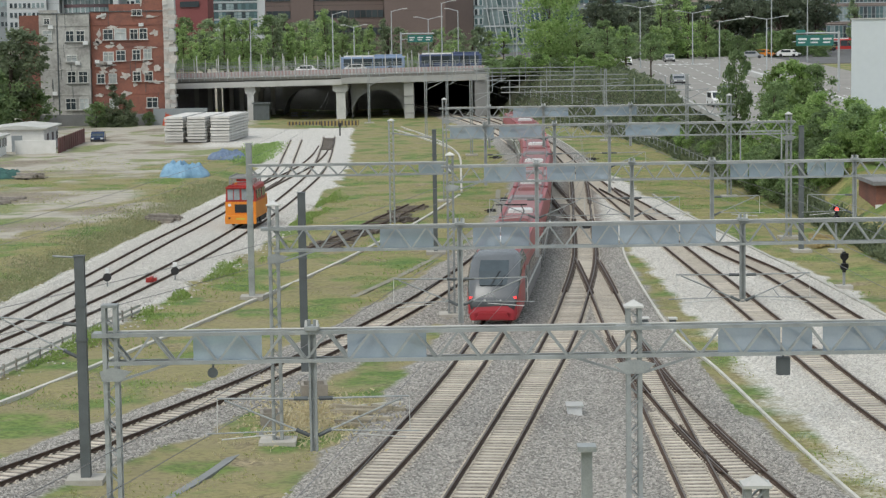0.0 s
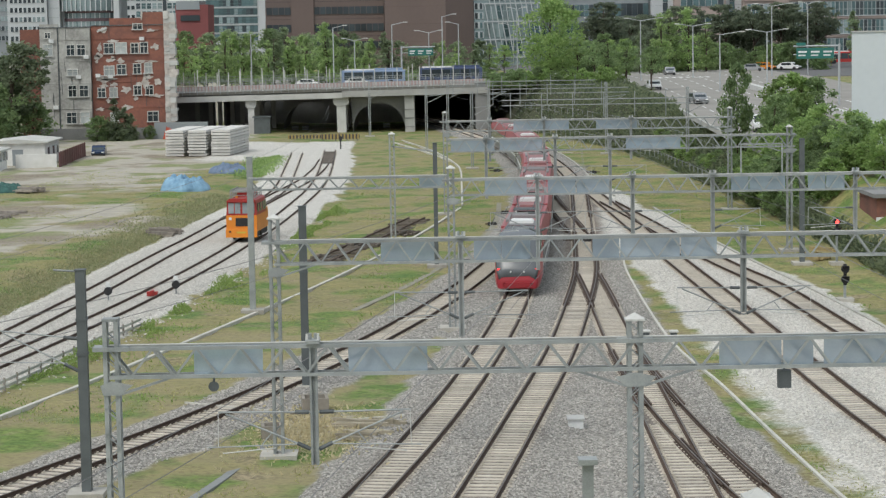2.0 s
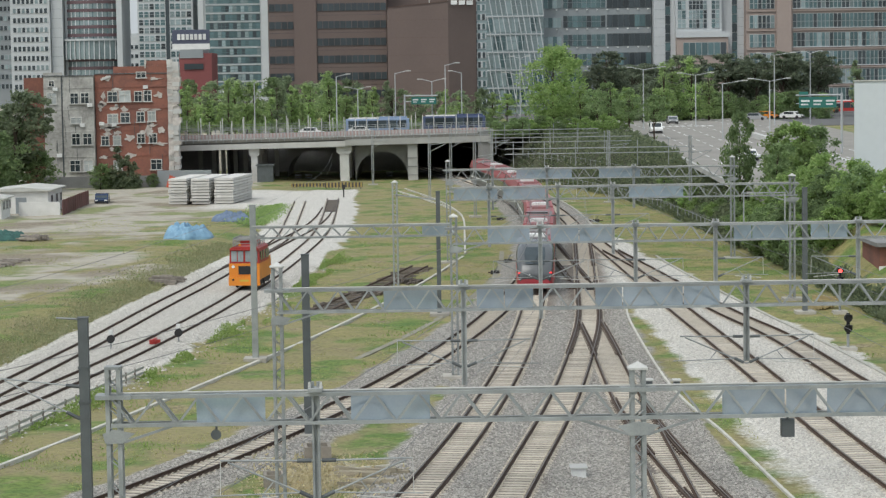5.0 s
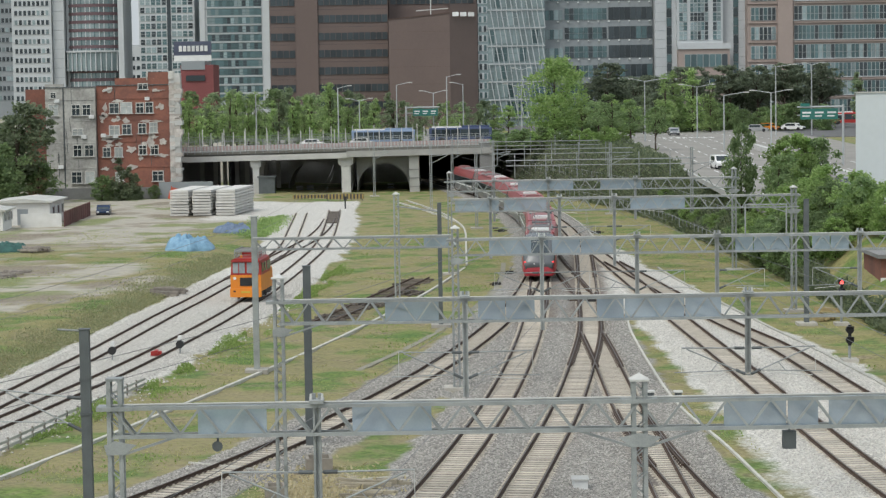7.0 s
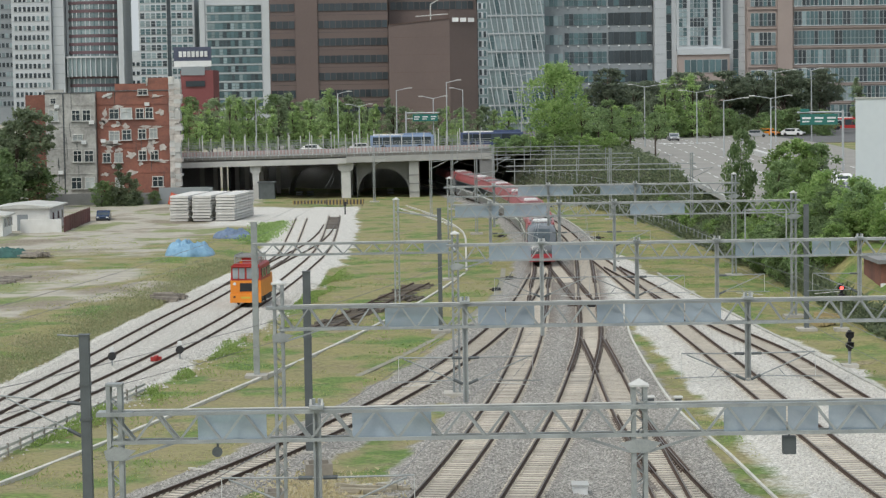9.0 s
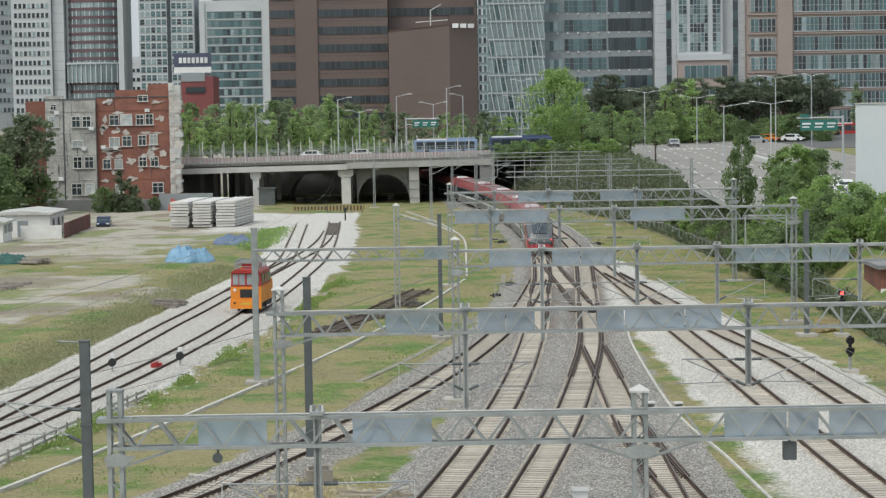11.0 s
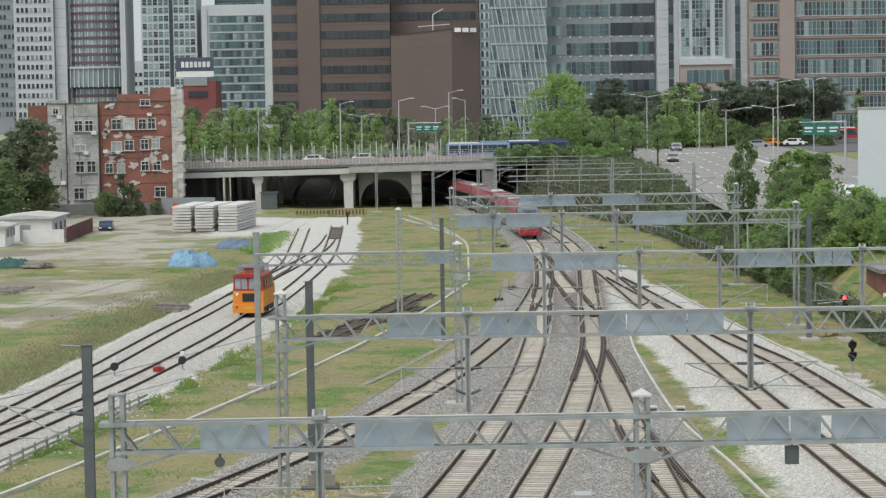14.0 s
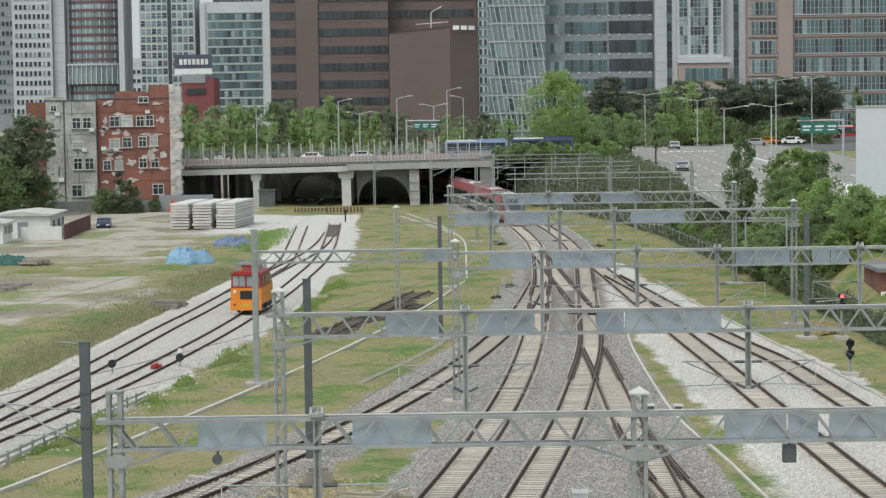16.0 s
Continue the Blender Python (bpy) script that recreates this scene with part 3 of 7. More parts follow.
def build_portals():
    gantry(63, -9.2, 24, 8.2, (-9.14, 5.57, 20.3), ((-3.48, 4.8, (1, -1)),), ((-6.83, -4.9), (-2.49, -0.27), (7.95, 9.7), (9.75, 10.6), (10.9, 13.2)), depth=0.8, cols_top=8.75)
    gantry(91, -6.5, 30, 8.45, (-6.5, 27), ((1.03, 4.5, (-1, 1)), (12.47, 5.3, (-1, 1))), ((-2.2, -0.03), (1.57, 2.66), (2.7, 3.85), (6.37, 7.45), (7.5, 9.9), (9.95, 11.4)), cols_top=9.4)
    gantry(129, 0.9, 30, 8.25, (0.95, 27.5), ((11.35, 4.6, (-1, 1)), (15.93, 4.6, (1,)), (5.9, 3.0, (-1, 1)), (24.1, 4.8, (-1,))), ((2.9, 5.3), (6.5, 8.1), (8.15, 10.0), (17.0, 18.0), (18.05, 20.1), (21.4, 22.4), (22.45, 23.5)), cols_top=8.9)
    fr = thing("feeder_frame", "slim white steel frame above the portal beam", "frame", GANTRIES)
    part("frame_bar", Build().box(17.5, 17.57, 128.7, 128.8, 8.25, 10.0).box(19.85, 19.92, 128.7, 128.8, 8.25, 10.0).box(17.5, 19.92, 128.7, 128.8, 10.0, 10.07), GALV, fr)
    tie = gantry(138.3, -11.35, 0.9, 7.85, (), (), ((-0.9, 0.6),), depth=0.65, label="slim galvanised lattice beam tied to a steel mast")
    part("tie_bar", Build().bar((0.85, 138.3, 7.8), (0.95, 129.1, 7.9), 0.12), GALV, tie)
    gantry(170, 1.1, 27.2, 8.45, (26.8,), ((13.28, 3.3, (-1, 1)), (9.15, 4.2, (-1, 1)), (3.95, 4.0, (1,))), ((1.3, 4.6), (14.5, 18.6), (5.0, 8.2)), cols_top=9.0)
    gantry(208, 1.1, 27.4, 8.2, (1.1, 27.3), ((5.2, 4.5, (1,)), (10.2, 4.5, (-1, 1)), (18.2, 4.5, (1,))), ((7.4, 12.5), (15, 18.8)), cols_top=9.0)


build_portals()


def mast(x, y, top, material, w=0.3, arm=0, label="", base=-0.35):
    m = thing("catenary_mast", label, "mast", "masts of the overhead line", at=pose(x, y, 0))
    part("shaft", Build().box(-w / 2, w / 2, -w / 2, -w / 2 + 0.04, base, top).box(-w / 2, w / 2, w / 2 - 0.04, w / 2, base, top).box(-w / 2 + 0.012, -w / 2 + 0.05, -w / 2 + 0.041, w / 2 - 0.041, base, top).box(w / 2 - 0.05, w / 2 - 0.012, -w / 2 + 0.041, w / 2 - 0.041, base, top), material, m)
    part("cap_plate", Build().box(-w / 2 - 0.03, w / 2 + 0.03, -w / 2 - 0.03, w / 2 + 0.03, top + 0.002, top + 0.04), material, m)
    part("footing", Build().box(-0.7, 0.7, -0.7, 0.7, base - 0.4, base + 0.18), FOOTING, m, "pale concrete footing")
    for z in (3.2, 1.9):
        part("band", Build().box(-w / 2 - 0.03, w / 2 + 0.03, -w / 2 - 0.03, w / 2 + 0.03, top - z, top - z + 0.1), material, m)
    if arm:
        part("bracket", Build().tube((0, 0, top - 0.05), (arm * 1.0, 0, top + 0.02), 0.04), GALV, m)
        part("cantilever", Build().tube((0, 0, top - 2.6), (arm * 3.4, 0, top - 2.2), 0.03).tube((0, 0, top - 3.9), (arm * 3.0, 0, top - 2.3), 0.03).tube((arm * 0.6, 0, top - 3.5), (arm * 3.6, 0, top - 3.4), 0.022), GALV, m, "slender cantilever arm")
        for za, zb in ((2.58, 2.52), (3.8, 3.53)):
            part("insulator", Build().tube((arm * 0.2, 0, top - za), (arm * 0.7, 0, top - zb), 0.07), DARKSTEEL, m, "dark ribbed insulator")
    return m


mast(-13.27, 84.0, 8.2, DARKSTEEL, 0.36, -1, "dark square steel mast with a cantilever arm on concrete")
mast(-6.37, 108.5, 8.5, DARKSTEEL, 0.36, 0, "dark square steel mast beside the curved side track")
mast(-11.3, 138.5, 9.2, GALV, 0.36, 0, "grey steel mast on a concrete footing in the grass")
mast(0.1, 163.0, 8.6, DARKSTEEL, 0.30, 0, "dark slender steel mast in the grass")
mast(26.2, 160.5, 8.6, DARKSTEEL, 0.34, 0, "dark steel mast beside the outer track")

# ---- the train ----


def section(y, half, top, low=0.55, flat=0.62):
    """A body cross-section at y, from the lower edge on one side over the roof to the other."""
    p = [(-half * 0.93, low), (-half, low + 0.35), (-half, top * 0.62), (-half * 0.97, top * 0.8), (-half * 0.86, top * 0.93), (-half * flat, top), (half * flat, top), (half * 0.86, top * 0.93), (half * 0.97, top * 0.8), (half, top * 0.62), (half, low + 0.35), (half * 0.93, low)]
    return [(x, y, z) for x, z in p]


def train_car(cab):
    car = thing("train_car", "red and grey passenger train car with a sloping dark cab front" if cab else "red and grey passenger train car with white roof units", "train car", "cars of the red train")
    back = 11.8
    part("body", Build().loft([section(-7.6 if cab else -11.8, 1.52, 3.75), section(back, 1.52, 3.75)]), TRAINSIDE, car, "grey body shell")
    y1 = -7.6 if cab else -11.8
    for s in (-1, 1):
        part("shoulder", Build().loft([[(s * 1.535, y, 2.62), (s * 1.49, y, 3.02), (s * 1.325, y, 3.51), (s * 0.98, y, 3.775), (s * 0.96, y, 3.70), (s * 1.28, y, 3.45), (s * 1.44, y, 3.0), (s * 1.49, y, 2.62)] for y in (y1, back)]), TRAINFADED, car, "faded red roof shoulder")
        part("white_stripe", Build().box(s * 1.53 - 0.01, s * 1.53 + 0.01, y1 + 0.4, back - 0.1, 1.30, 1.46), WHITEPAINT, car, "thin white side stripe")
    if cab:
        nose = [section(-12.0, 1.0, 0.88, 0.38), section(-11.95, 1.18, 1.15, 0.34), section(-11.8, 1.31, 1.6, 0.34), section(-11.3, 1.42, 2.3, 0.38), section(-10.6, 1.48, 2.95, 0.42), section(-9.6, 1.51, 3.5, 0.5), section(-8.6, 1.52, 3.7), section(-7.6, 1.52, 3.75)]
        part("nose", Build().loft(nose), TRAINRED, car, "rounded red nose shell")
    y0 = -5.3 if cab else -11.7
    part("roof_panel", Build().loft([[(-1.0, y, 3.70), (-0.85, y, 3.79), (0.85, y, 3.79), (1.0, y, 3.70), (0.9, y, 3.7), (-0.9, y, 3.7)] for y in (y0, back - 0.1)]), TRAINROOF, car, "dull red roof panel")
    if cab:
        part("roof_fairing", Build().loft([[(-1.0, y, 3.72), (-0.82, y, 3.84), (0.82, y, 3.84), (1.0, y, 3.72)] for y in (-5.3, -2.2)]), TRAINGREY, car, "grey roof fairing")
        pan = part("pantograph", Build().bar((-0.5, 4.6, 4.15), (-0.7, 6.3, 4.7), 0.06).bar((0.5, 4.6, 4.15), (0.7, 6.3, 4.7), 0.06).bar((-0.7, 6.3, 4.7), (-0.6, 4.9, 5.15), 0.05).bar((0.7, 6.3, 4.7), (0.6, 4.9, 5.15), 0.05).box(-0.9, 0.9, 4.4, 6.4, 3.98, 4.04), DARKSTEEL, car, "dark folded pantograph")
        part("collector", Build().bar((-0.95, 4.9, 5.2), (0.95, 4.9, 5.2), 0.08), BLACK, pan)
        for px, py in ((-0.7, 4.5), (0.7, 4.5), (-0.7, 6.3), (0.7, 6.3)):
            part("insulator", Build().tube((px, py, 3.75), (px, py, 4.0), 0.09), WHITEPAINT, pan)
    for y in ((-3.4, 9.6) if cab else (-9.4, 9.4)):
        part("roof_unit", Build().loft([[(-0.82, yy, 3.78), (-0.78, yy, 3.95), (-0.62, yy, 4.02), (0.62, yy, 4.02), (0.78, yy, 3.95), (0.82, yy, 3.78)] for yy in (y - 0.9, y + 0.9)]), WHITEPAINT if y < 0 else TRAINROOF, car, "white roof air-conditioning unit" if y < 0 else "dull red roof unit")
    part("roof_box", Build().box(-0.8, 0.8, 0.2, 2.2, 3.78, 3.98).box(-1.15, -0.95, -2, 4, 3.72, 3.86).box(0.95, 1.15, -2, 4, 3.72, 3.86), TRAINGREY, car, "grey equipment box on the roof")
    for s in (-1, 1):
        part("roof_edge", Build().box(s * 1.2 - 0.11, s * 1.2 + 0.11, y0, back - 0.1, 3.60, 3.74), TRAINFADED, car)
        part("window_band", Build().box(s * 1.525 - 0.008, s * 1.525 + 0.008, y0 + (2.2 if cab else 1.6), back - 1.6, 1.62, 2.5), GLASS, car, "dark strip of side windows")
        part("skirt", Build().box(s * 1.42 - 0.02, s * 1.42 + 0.02, y0 + 0.5, back - 0.4, 0.35, 0.85), TRAINGREY, car, "grey underframe skirt")
        for y in ((-6.0 if cab else -10.9), 10.9):
            part("side_door", Build().box(s * 1.53 - 0.012, s * 1.53 + 0.012, y - 0.5, y + 0.5, 0.7, 2.7), TRAINDARK, car, "dark sliding side door")
    for y in (-8.5, 8.5):
        bogie = part("bogie", Build().box(-1.05, 1.05, y - 1.7, y + 1.7, 0.45, 0.7), BLACK, car)
        for yy in (y - 1.2, y + 1.2):
            for s in (-1, 1):
                part("wheel", Build().tube((s * 0.70, yy, 0.43), (s * 0.83, yy, 0.43), 0.43, n=18), RUST, bogie)
    if cab:
        rows = []
        for r in nose[1:] + [section(-5.4, 1.52, 3.75)]:
            mid = Vector((0, r[0][1] + 1.0, 0.9))
            out = [Vector(p) + (Vector(p) - mid).normalized() * 0.035 for p in r[3:9]]
            rows.append([tuple(p) for p in out] + [tuple(p + (mid - p).normalized() * 0.05) for p in reversed(out)])
        face = part("cab_mask", Build().loft(rows), TRAINDARK, car, "dark grey cab mask", True)
        part("windscreen", Build().loft([[(-w, yy - 0.02, z), (w, yy - 0.02, z), (w, yy + 0.02, z - 0.03), (-w, yy + 0.02, z - 0.03)] for yy, z, w in ((-11.46, 2.22, 0.74), (-10.75, 2.9, 0.82), (-9.9, 3.42, 0.78))]), GLASS, face, "sloping dark windscreen")
        part("wiper", Build().bar((-0.1, -11.5, 2.26), (0.35, -10.8, 2.92), 0.03).bar((0.4, -11.5, 2.26), (0.6, -11.0, 2.7), 0.03), BLACK, face)
        for s in (-1, 1):
            part("tail_light", Build().box(s * 1.2 - 0.09, s * 1.2 + 0.09, -11.78, -11.5, 1.5, 1.62), TAILLIGHT, car, "lit red tail light")
        for s in (-0.42, 0.42):
            part("marker_lamp", Build().tube((s, -11.98, 1.42), (s, -11.8, 1.42), 0.06, n=10), WHITEPAINT, face)
        part("coupler_cover", Build().loft([[(-0.9, -12.03, 0.42), (0.9, -12.03, 0.42), (0.75, -12.08, 0.75), (-0.75, -12.08, 0.75)], [(-0.9, -11.9, 0.5), (0.9, -11.9, 0.5), (0.75, -11.9, 0.8), (-0.75, -11.9, 0.8)]]), TRAINRED, car)
    else:
        part("gangway", Build().box(-0.7, 0.7, -12.4, -11.7, 0.7, 3.3), BLACK, car, "black folded gangway")
    return car


def glow(name, colour, power):
    m = bpy.data.materials.new(name)
    m.use_nodes = True
    b = m.node_tree.nodes["Principled BSDF"]
    b.inputs["Base Color"].default_value = (*colour, 1)
    b.inputs["Emission Color"].default_value = (*colour, 1)
    b.inputs["Emission Strength"].default_value = power
    return m


TAILLIGHT = glow("lit_red_lens", (0.8, 0.04, 0.04), 1.2)
CARS = [train_car(True)]
first = train_car(False)
CARS.append(first)
for _ in range(5):
    CARS.append(copy_thing(first, Matrix()))

# ---- the road bridge ----
ASPHALT = mat("asphalt", (0.13, 0.13, 0.13), (0.09, 0.09, 0.09), 0.3, 0.95, 0, 0.2)
ROADPALE = mat("worn_road", (0.285, 0.272, 0.248), (0.225, 0.215, 0.195), 0.25, 0.95, 0, 0.15)
DECK = 7.9
BX0, BX1, BY0, BY1 = -64.0, 9.0, 372.0, 396.0


def bridge():
    b = thing("road_bridge", "grey concrete road bridge with metal railings over the tracks", "bridge", kind="structure", at=pose(9, 0, 7, 0, -0.7, 0) @ pose(-9, 0, -7))
    part("deck", Build().box(BX0, BX1, BY0 + 0.3, BY1, DECK - 1.1, DECK - 0.7), ROADPALE, b)
    part("edge_beam", Build().box(BX0, -14.9, BY0, BY0 + 0.5, DECK - 2.25, DECK - 1.35), PALECONC, b, "pale edge beam")
    part("edge_beam", Build().box(-14.9, BX1, BY0 - 0.1, BY0 + 0.5, DECK - 2.1, DECK - 1.12), CONCRETE, b, "grey edge beam")
    for i in range(5):
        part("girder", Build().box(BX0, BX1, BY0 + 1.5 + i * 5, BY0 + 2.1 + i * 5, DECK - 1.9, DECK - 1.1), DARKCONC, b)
    for x, w, drop in ((-29.95, 0.52, 2.3), (-15.1, 0.75, 2.4)):
        for y in (BY0 + 1.5, BY0 + 12, BY1 - 2):
            pr = part("pier", Build().box(x - w, x + w, y - 0.75, y + 0.75, -0.9, DECK - drop), PALECONC, b, "square pale concrete pier")
            part("pier_head", Build().loft([[(x - w * 1.7, yy, DECK - 1.3), (x - w * 1.7, yy, DECK - 3.2), (x - w, yy, DECK - 3.5), (x + w, yy, DECK - 3.5), (x + w * 1.7, yy, DECK - 3.2), (x + w * 1.7, yy, DECK - 1.3)] for yy in (y - 0.9, y + 0.9)]), PALECONC, pr)
    part("pier_wall", Build().box(-4.65, -3.05, BY0 + 0.5, BY1, -0.9, DECK - 1.2), CONCRETE, b, "concrete wall pier")
    for z in (0.6, 2.0, 3.4):
        part("wall_band", Build().box(-4.7, -3.0, BY0 + 0.42, BY0 + 0.5, z, z + 0.16), DARKCONC, b)
    part("abutment", Build().box(7.0, 9.4, BY0 + 0.2, BY1, -0.6, DECK - 0.4), DARKCONC, b)
    # vaulted passages behind the piers
    for x0, x1, y0 in ((-25.6, -16.6, 388.0), (-13.4, -4.65, BY0 + 3.0)):
        n, mid, half, top = 18, (x0 + x1) / 2, (x1 - x0) / 2, DECK - 1.15
        arch = [(mid - half * math.cos(math.pi * i / n), 5.5 * math.sin(math.pi * i / n) ** 0.75 - 0.9) for i in range(n + 1)]
        part("vault", Build().loft([[(p, yy, q) for p, q in arch] for yy in (y0, 404.0)], closed=False), CONCRETE, b, "arched concrete vault", True)
        # arch front in the dark tone, its shade painted into the colour
        part("vault_front", Build().loft([[(p, y0, q), (p, y0, top), (p, y0 + 0.4, top), (p, y0 + 0.4, q)] for p, q in arch]), DARKCONC, b, "concrete wall above the arch, shade put into its colour")
    # added backing wall, dark-coloured so the vaults look shaded inside
    part("back_wall", Build().box(-25.0, -5.2, 411.6, 412.2, -0.9, 6.28), DARKCONC, b, "added dark backing wall beyond the vaults")
    part("back_wall", Build().box(BX0, -38.0, BY1 - 3, BY1, -0.6, DECK - 1.2), DARKCONC, b, "dark-toned wall under the bridge")
    for x in (-24.2, -22.4, -8.6):
        part("pallet_stack", Build().box(x, x + 1.1, 386, 387.2, -0.6, -0.3).box(x, x + 1.1, 386, 387.2, -0.1, 0.2).box(x, x + 1.1, 386, 387.2, 0.4, 0.7), DARKCONC, b)
    # same added dark backing, seen through the left opening
    part("light_well_wall", Build().box(-36.0, -25.0, 411.6, 412.2, -0.6, 6.28), DARKCONC, b, "added dark backing wall behind the left opening")
    # added deck, side and end walls block daylight; the gap admits a little
    part("street_deck", Build().box(-36.4, 9.8, BY1 + 0.01, 409.6, 6.3, 7.0).box(-36.4, 9.8, 411.5, 532, 6.3, 7.0), ROADPALE, b, "added deck that keeps daylight off the tracks behind the bridge")
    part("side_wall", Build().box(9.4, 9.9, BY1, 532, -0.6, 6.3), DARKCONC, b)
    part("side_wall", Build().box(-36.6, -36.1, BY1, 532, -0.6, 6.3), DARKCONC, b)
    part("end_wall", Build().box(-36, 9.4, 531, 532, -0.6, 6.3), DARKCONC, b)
    for x in (-40.5, -38.2, -36.6, -34.5, -32.8, -27.4):
        part("inner_column", Build().box(x - 0.35, x + 0.35, BY1 - 7, BY1 - 6.3, -0.6, DECK - 1.2), CONCRETE, b)
    n = int((BX1 - BX0) / 1.25)
    post = Build().box(-0.05, 0.05, -0.05, 0.05, -1.35, 1.0).mesh("railing_post", GALV)
    tall = Build().box(-0.075, 0.075, -0.08, 0.08, 0, 3.4).mesh("barrier_post", PALECONC)
    for i in range(n):
        x = BX0 + 0.4 + i * 1.25
        p = part("railing_post", post, None, b)
        p.matrix_basis = pose(x, BY0 + 0.15, DECK + 0.25)
        if i % 3 == 0:
            p = part("barrier_post", tall, None, b, "tall pale barrier post")
            p.matrix_basis = pose(x + 0.2, BY1 - 0.6, DECK - 0.7)
    for i in range(int((BX1 - BX0) / 1.85)):
        p = part("barrier_post", tall, None, b, "tall pale barrier post")
        p.matrix_basis = pose(BX0 + 0.9 + i * 1.85, BY0 + 1.2 + random.uniform(-0.1, 0.1), DECK - 0.7 - random.uniform(0, 0.25))
    for z in (-0.7, -0.4, -0.1, 0.25, 0.6, 0.9, 1.2):
        part("railing_bar", Build().box(BX0, BX1, BY0 + 0.12, BY0 + 0.18, DECK + z, DECK + z + 0.06), GALV, b)
    for z in (0.5, 0.9, 1.3):
        part("rail_bar", Build().box(BX0, BX1, BY1 - 0.5, BY1 - 0.44, DECK + z, DECK + z + 0.07), GALV, b)
    part("median_barrier", Build().box(BX0, BX1, 381.6, 381.9, DECK - 0.7, DECK + 0.02), REDWHITE, b, "red and white road barrier")


def striped(name, a, c, size):
    m = mat(name, a, None, 0.5)
    n, ln = m.node_tree.nodes, m.node_tree.links
    wv = n.new("ShaderNodeTexWave")
    wv.inputs["Scale"].default_value = size
    co = n.new("ShaderNodeTexCoord")
    ln.new(co.outputs["Object"], wv.inputs["Vector"])
    mx = n.new("ShaderNodeMix")
    mx.data_type = "RGBA"
    gt = n.new("ShaderNodeMath")
    gt.operation = "GREATER_THAN"
    gt.inputs[1].default_value = 0.5
    ln.new(wv.outputs["Fac"], gt.inputs[0])
    ln.new(gt.outputs[0], mx.inputs[0])
    mx.inputs[6].default_value, mx.inputs[7].default_value = (*a, 1), (*c, 1)
    ln.new(mx.outputs[2], n["Principled BSDF"].inputs["Base Color"])
    return m


REDWHITE = striped("red_and_white_stripes", (0.40, 0.27, 0.26), (0.45, 0.43, 0.42), 0.55)
bridge()

# the road on the embankment, which runs away from the bridge's end
def road_z(y):
    return 7.15 - 0.0155 * max(0.0, 380 - y)


def road_left(y):
    return float(np.interp(y, [130, 200, 270, 320, 380, 700], [30.0, 31.0, 31.6, 32.4, 32.8, 33.5]))


def build_road():
    rd = thing("road", "wide pale worn city road with white lane marks", "road", kind="structure")
    ys = list(range(200, 720, 10))
    part("carriageway", Build().loft([[(road_left(y), y, road_z(y) - 0.3), (66, y, road_z(y) - 0.3), (66, y, road_z(y)), (road_left(y), y, road_z(y))] for y in ys]), ROADPALE, rd)
    part("carriageway", Build().box(9.4, 33.2, 372.3, 396.0, 6.8, 7.156), ROADPALE, rd)
    part("kerb", Build().loft([[(road_left(y) - 0.3, y, road_z(y) - 0.4), (road_left(y) + 0.05, y, road_z(y) - 0.4), (road_left(y) + 0.05, y, road_z(y) + 0.16), (road_left(y) - 0.3, y, road_z(y) + 0.16)] for y in ys if y >= 230]), CONCRETE, rd, "grey kerb")
    for lane in (3.4, 6.8, 10.2, 13.6, 20.4, 23.8):
        for y in range(212, 520, 9):
            x, z, z2 = road_left(y) + lane, road_z(y) + 0.006, road_z(y + 4) + 0.006
            part("lane_mark", Build().loft([[(x, y, z), (x + 0.18, y, z), (x + 0.18, y, z + 0.006), (x, y, z + 0.006)], [(x, y + 4, z2), (x + 0.18, y + 4, z2), (x + 0.18, y + 4, z2 + 0.006), (x, y + 4, z2 + 0.006)]]), WHITEPAINT, rd)
    for i in range(8):
        x = 40 + i * 1.2
        part("crossing_stripe", Build().box(x, x + 0.6, 398, 403, 7.154, 7.164), WHITEPAINT, rd)
    part("pavement", Build().box(9.9, 130, 397.0, 546, 6.6, 7.04), ASPHALT, rd, "worn pavement before the offices")
    part("median", Build().loft([[(48.3, y, road_z(y)), (49.1, y, road_z(y)), (49.1, y, road_z(y) + 0.75), (48.3, y, road_z(y) + 0.75)] for y in range(240, 365, 10)]), PALECONC, rd, "pale median barrier")


build_road()

# ---- trees ----


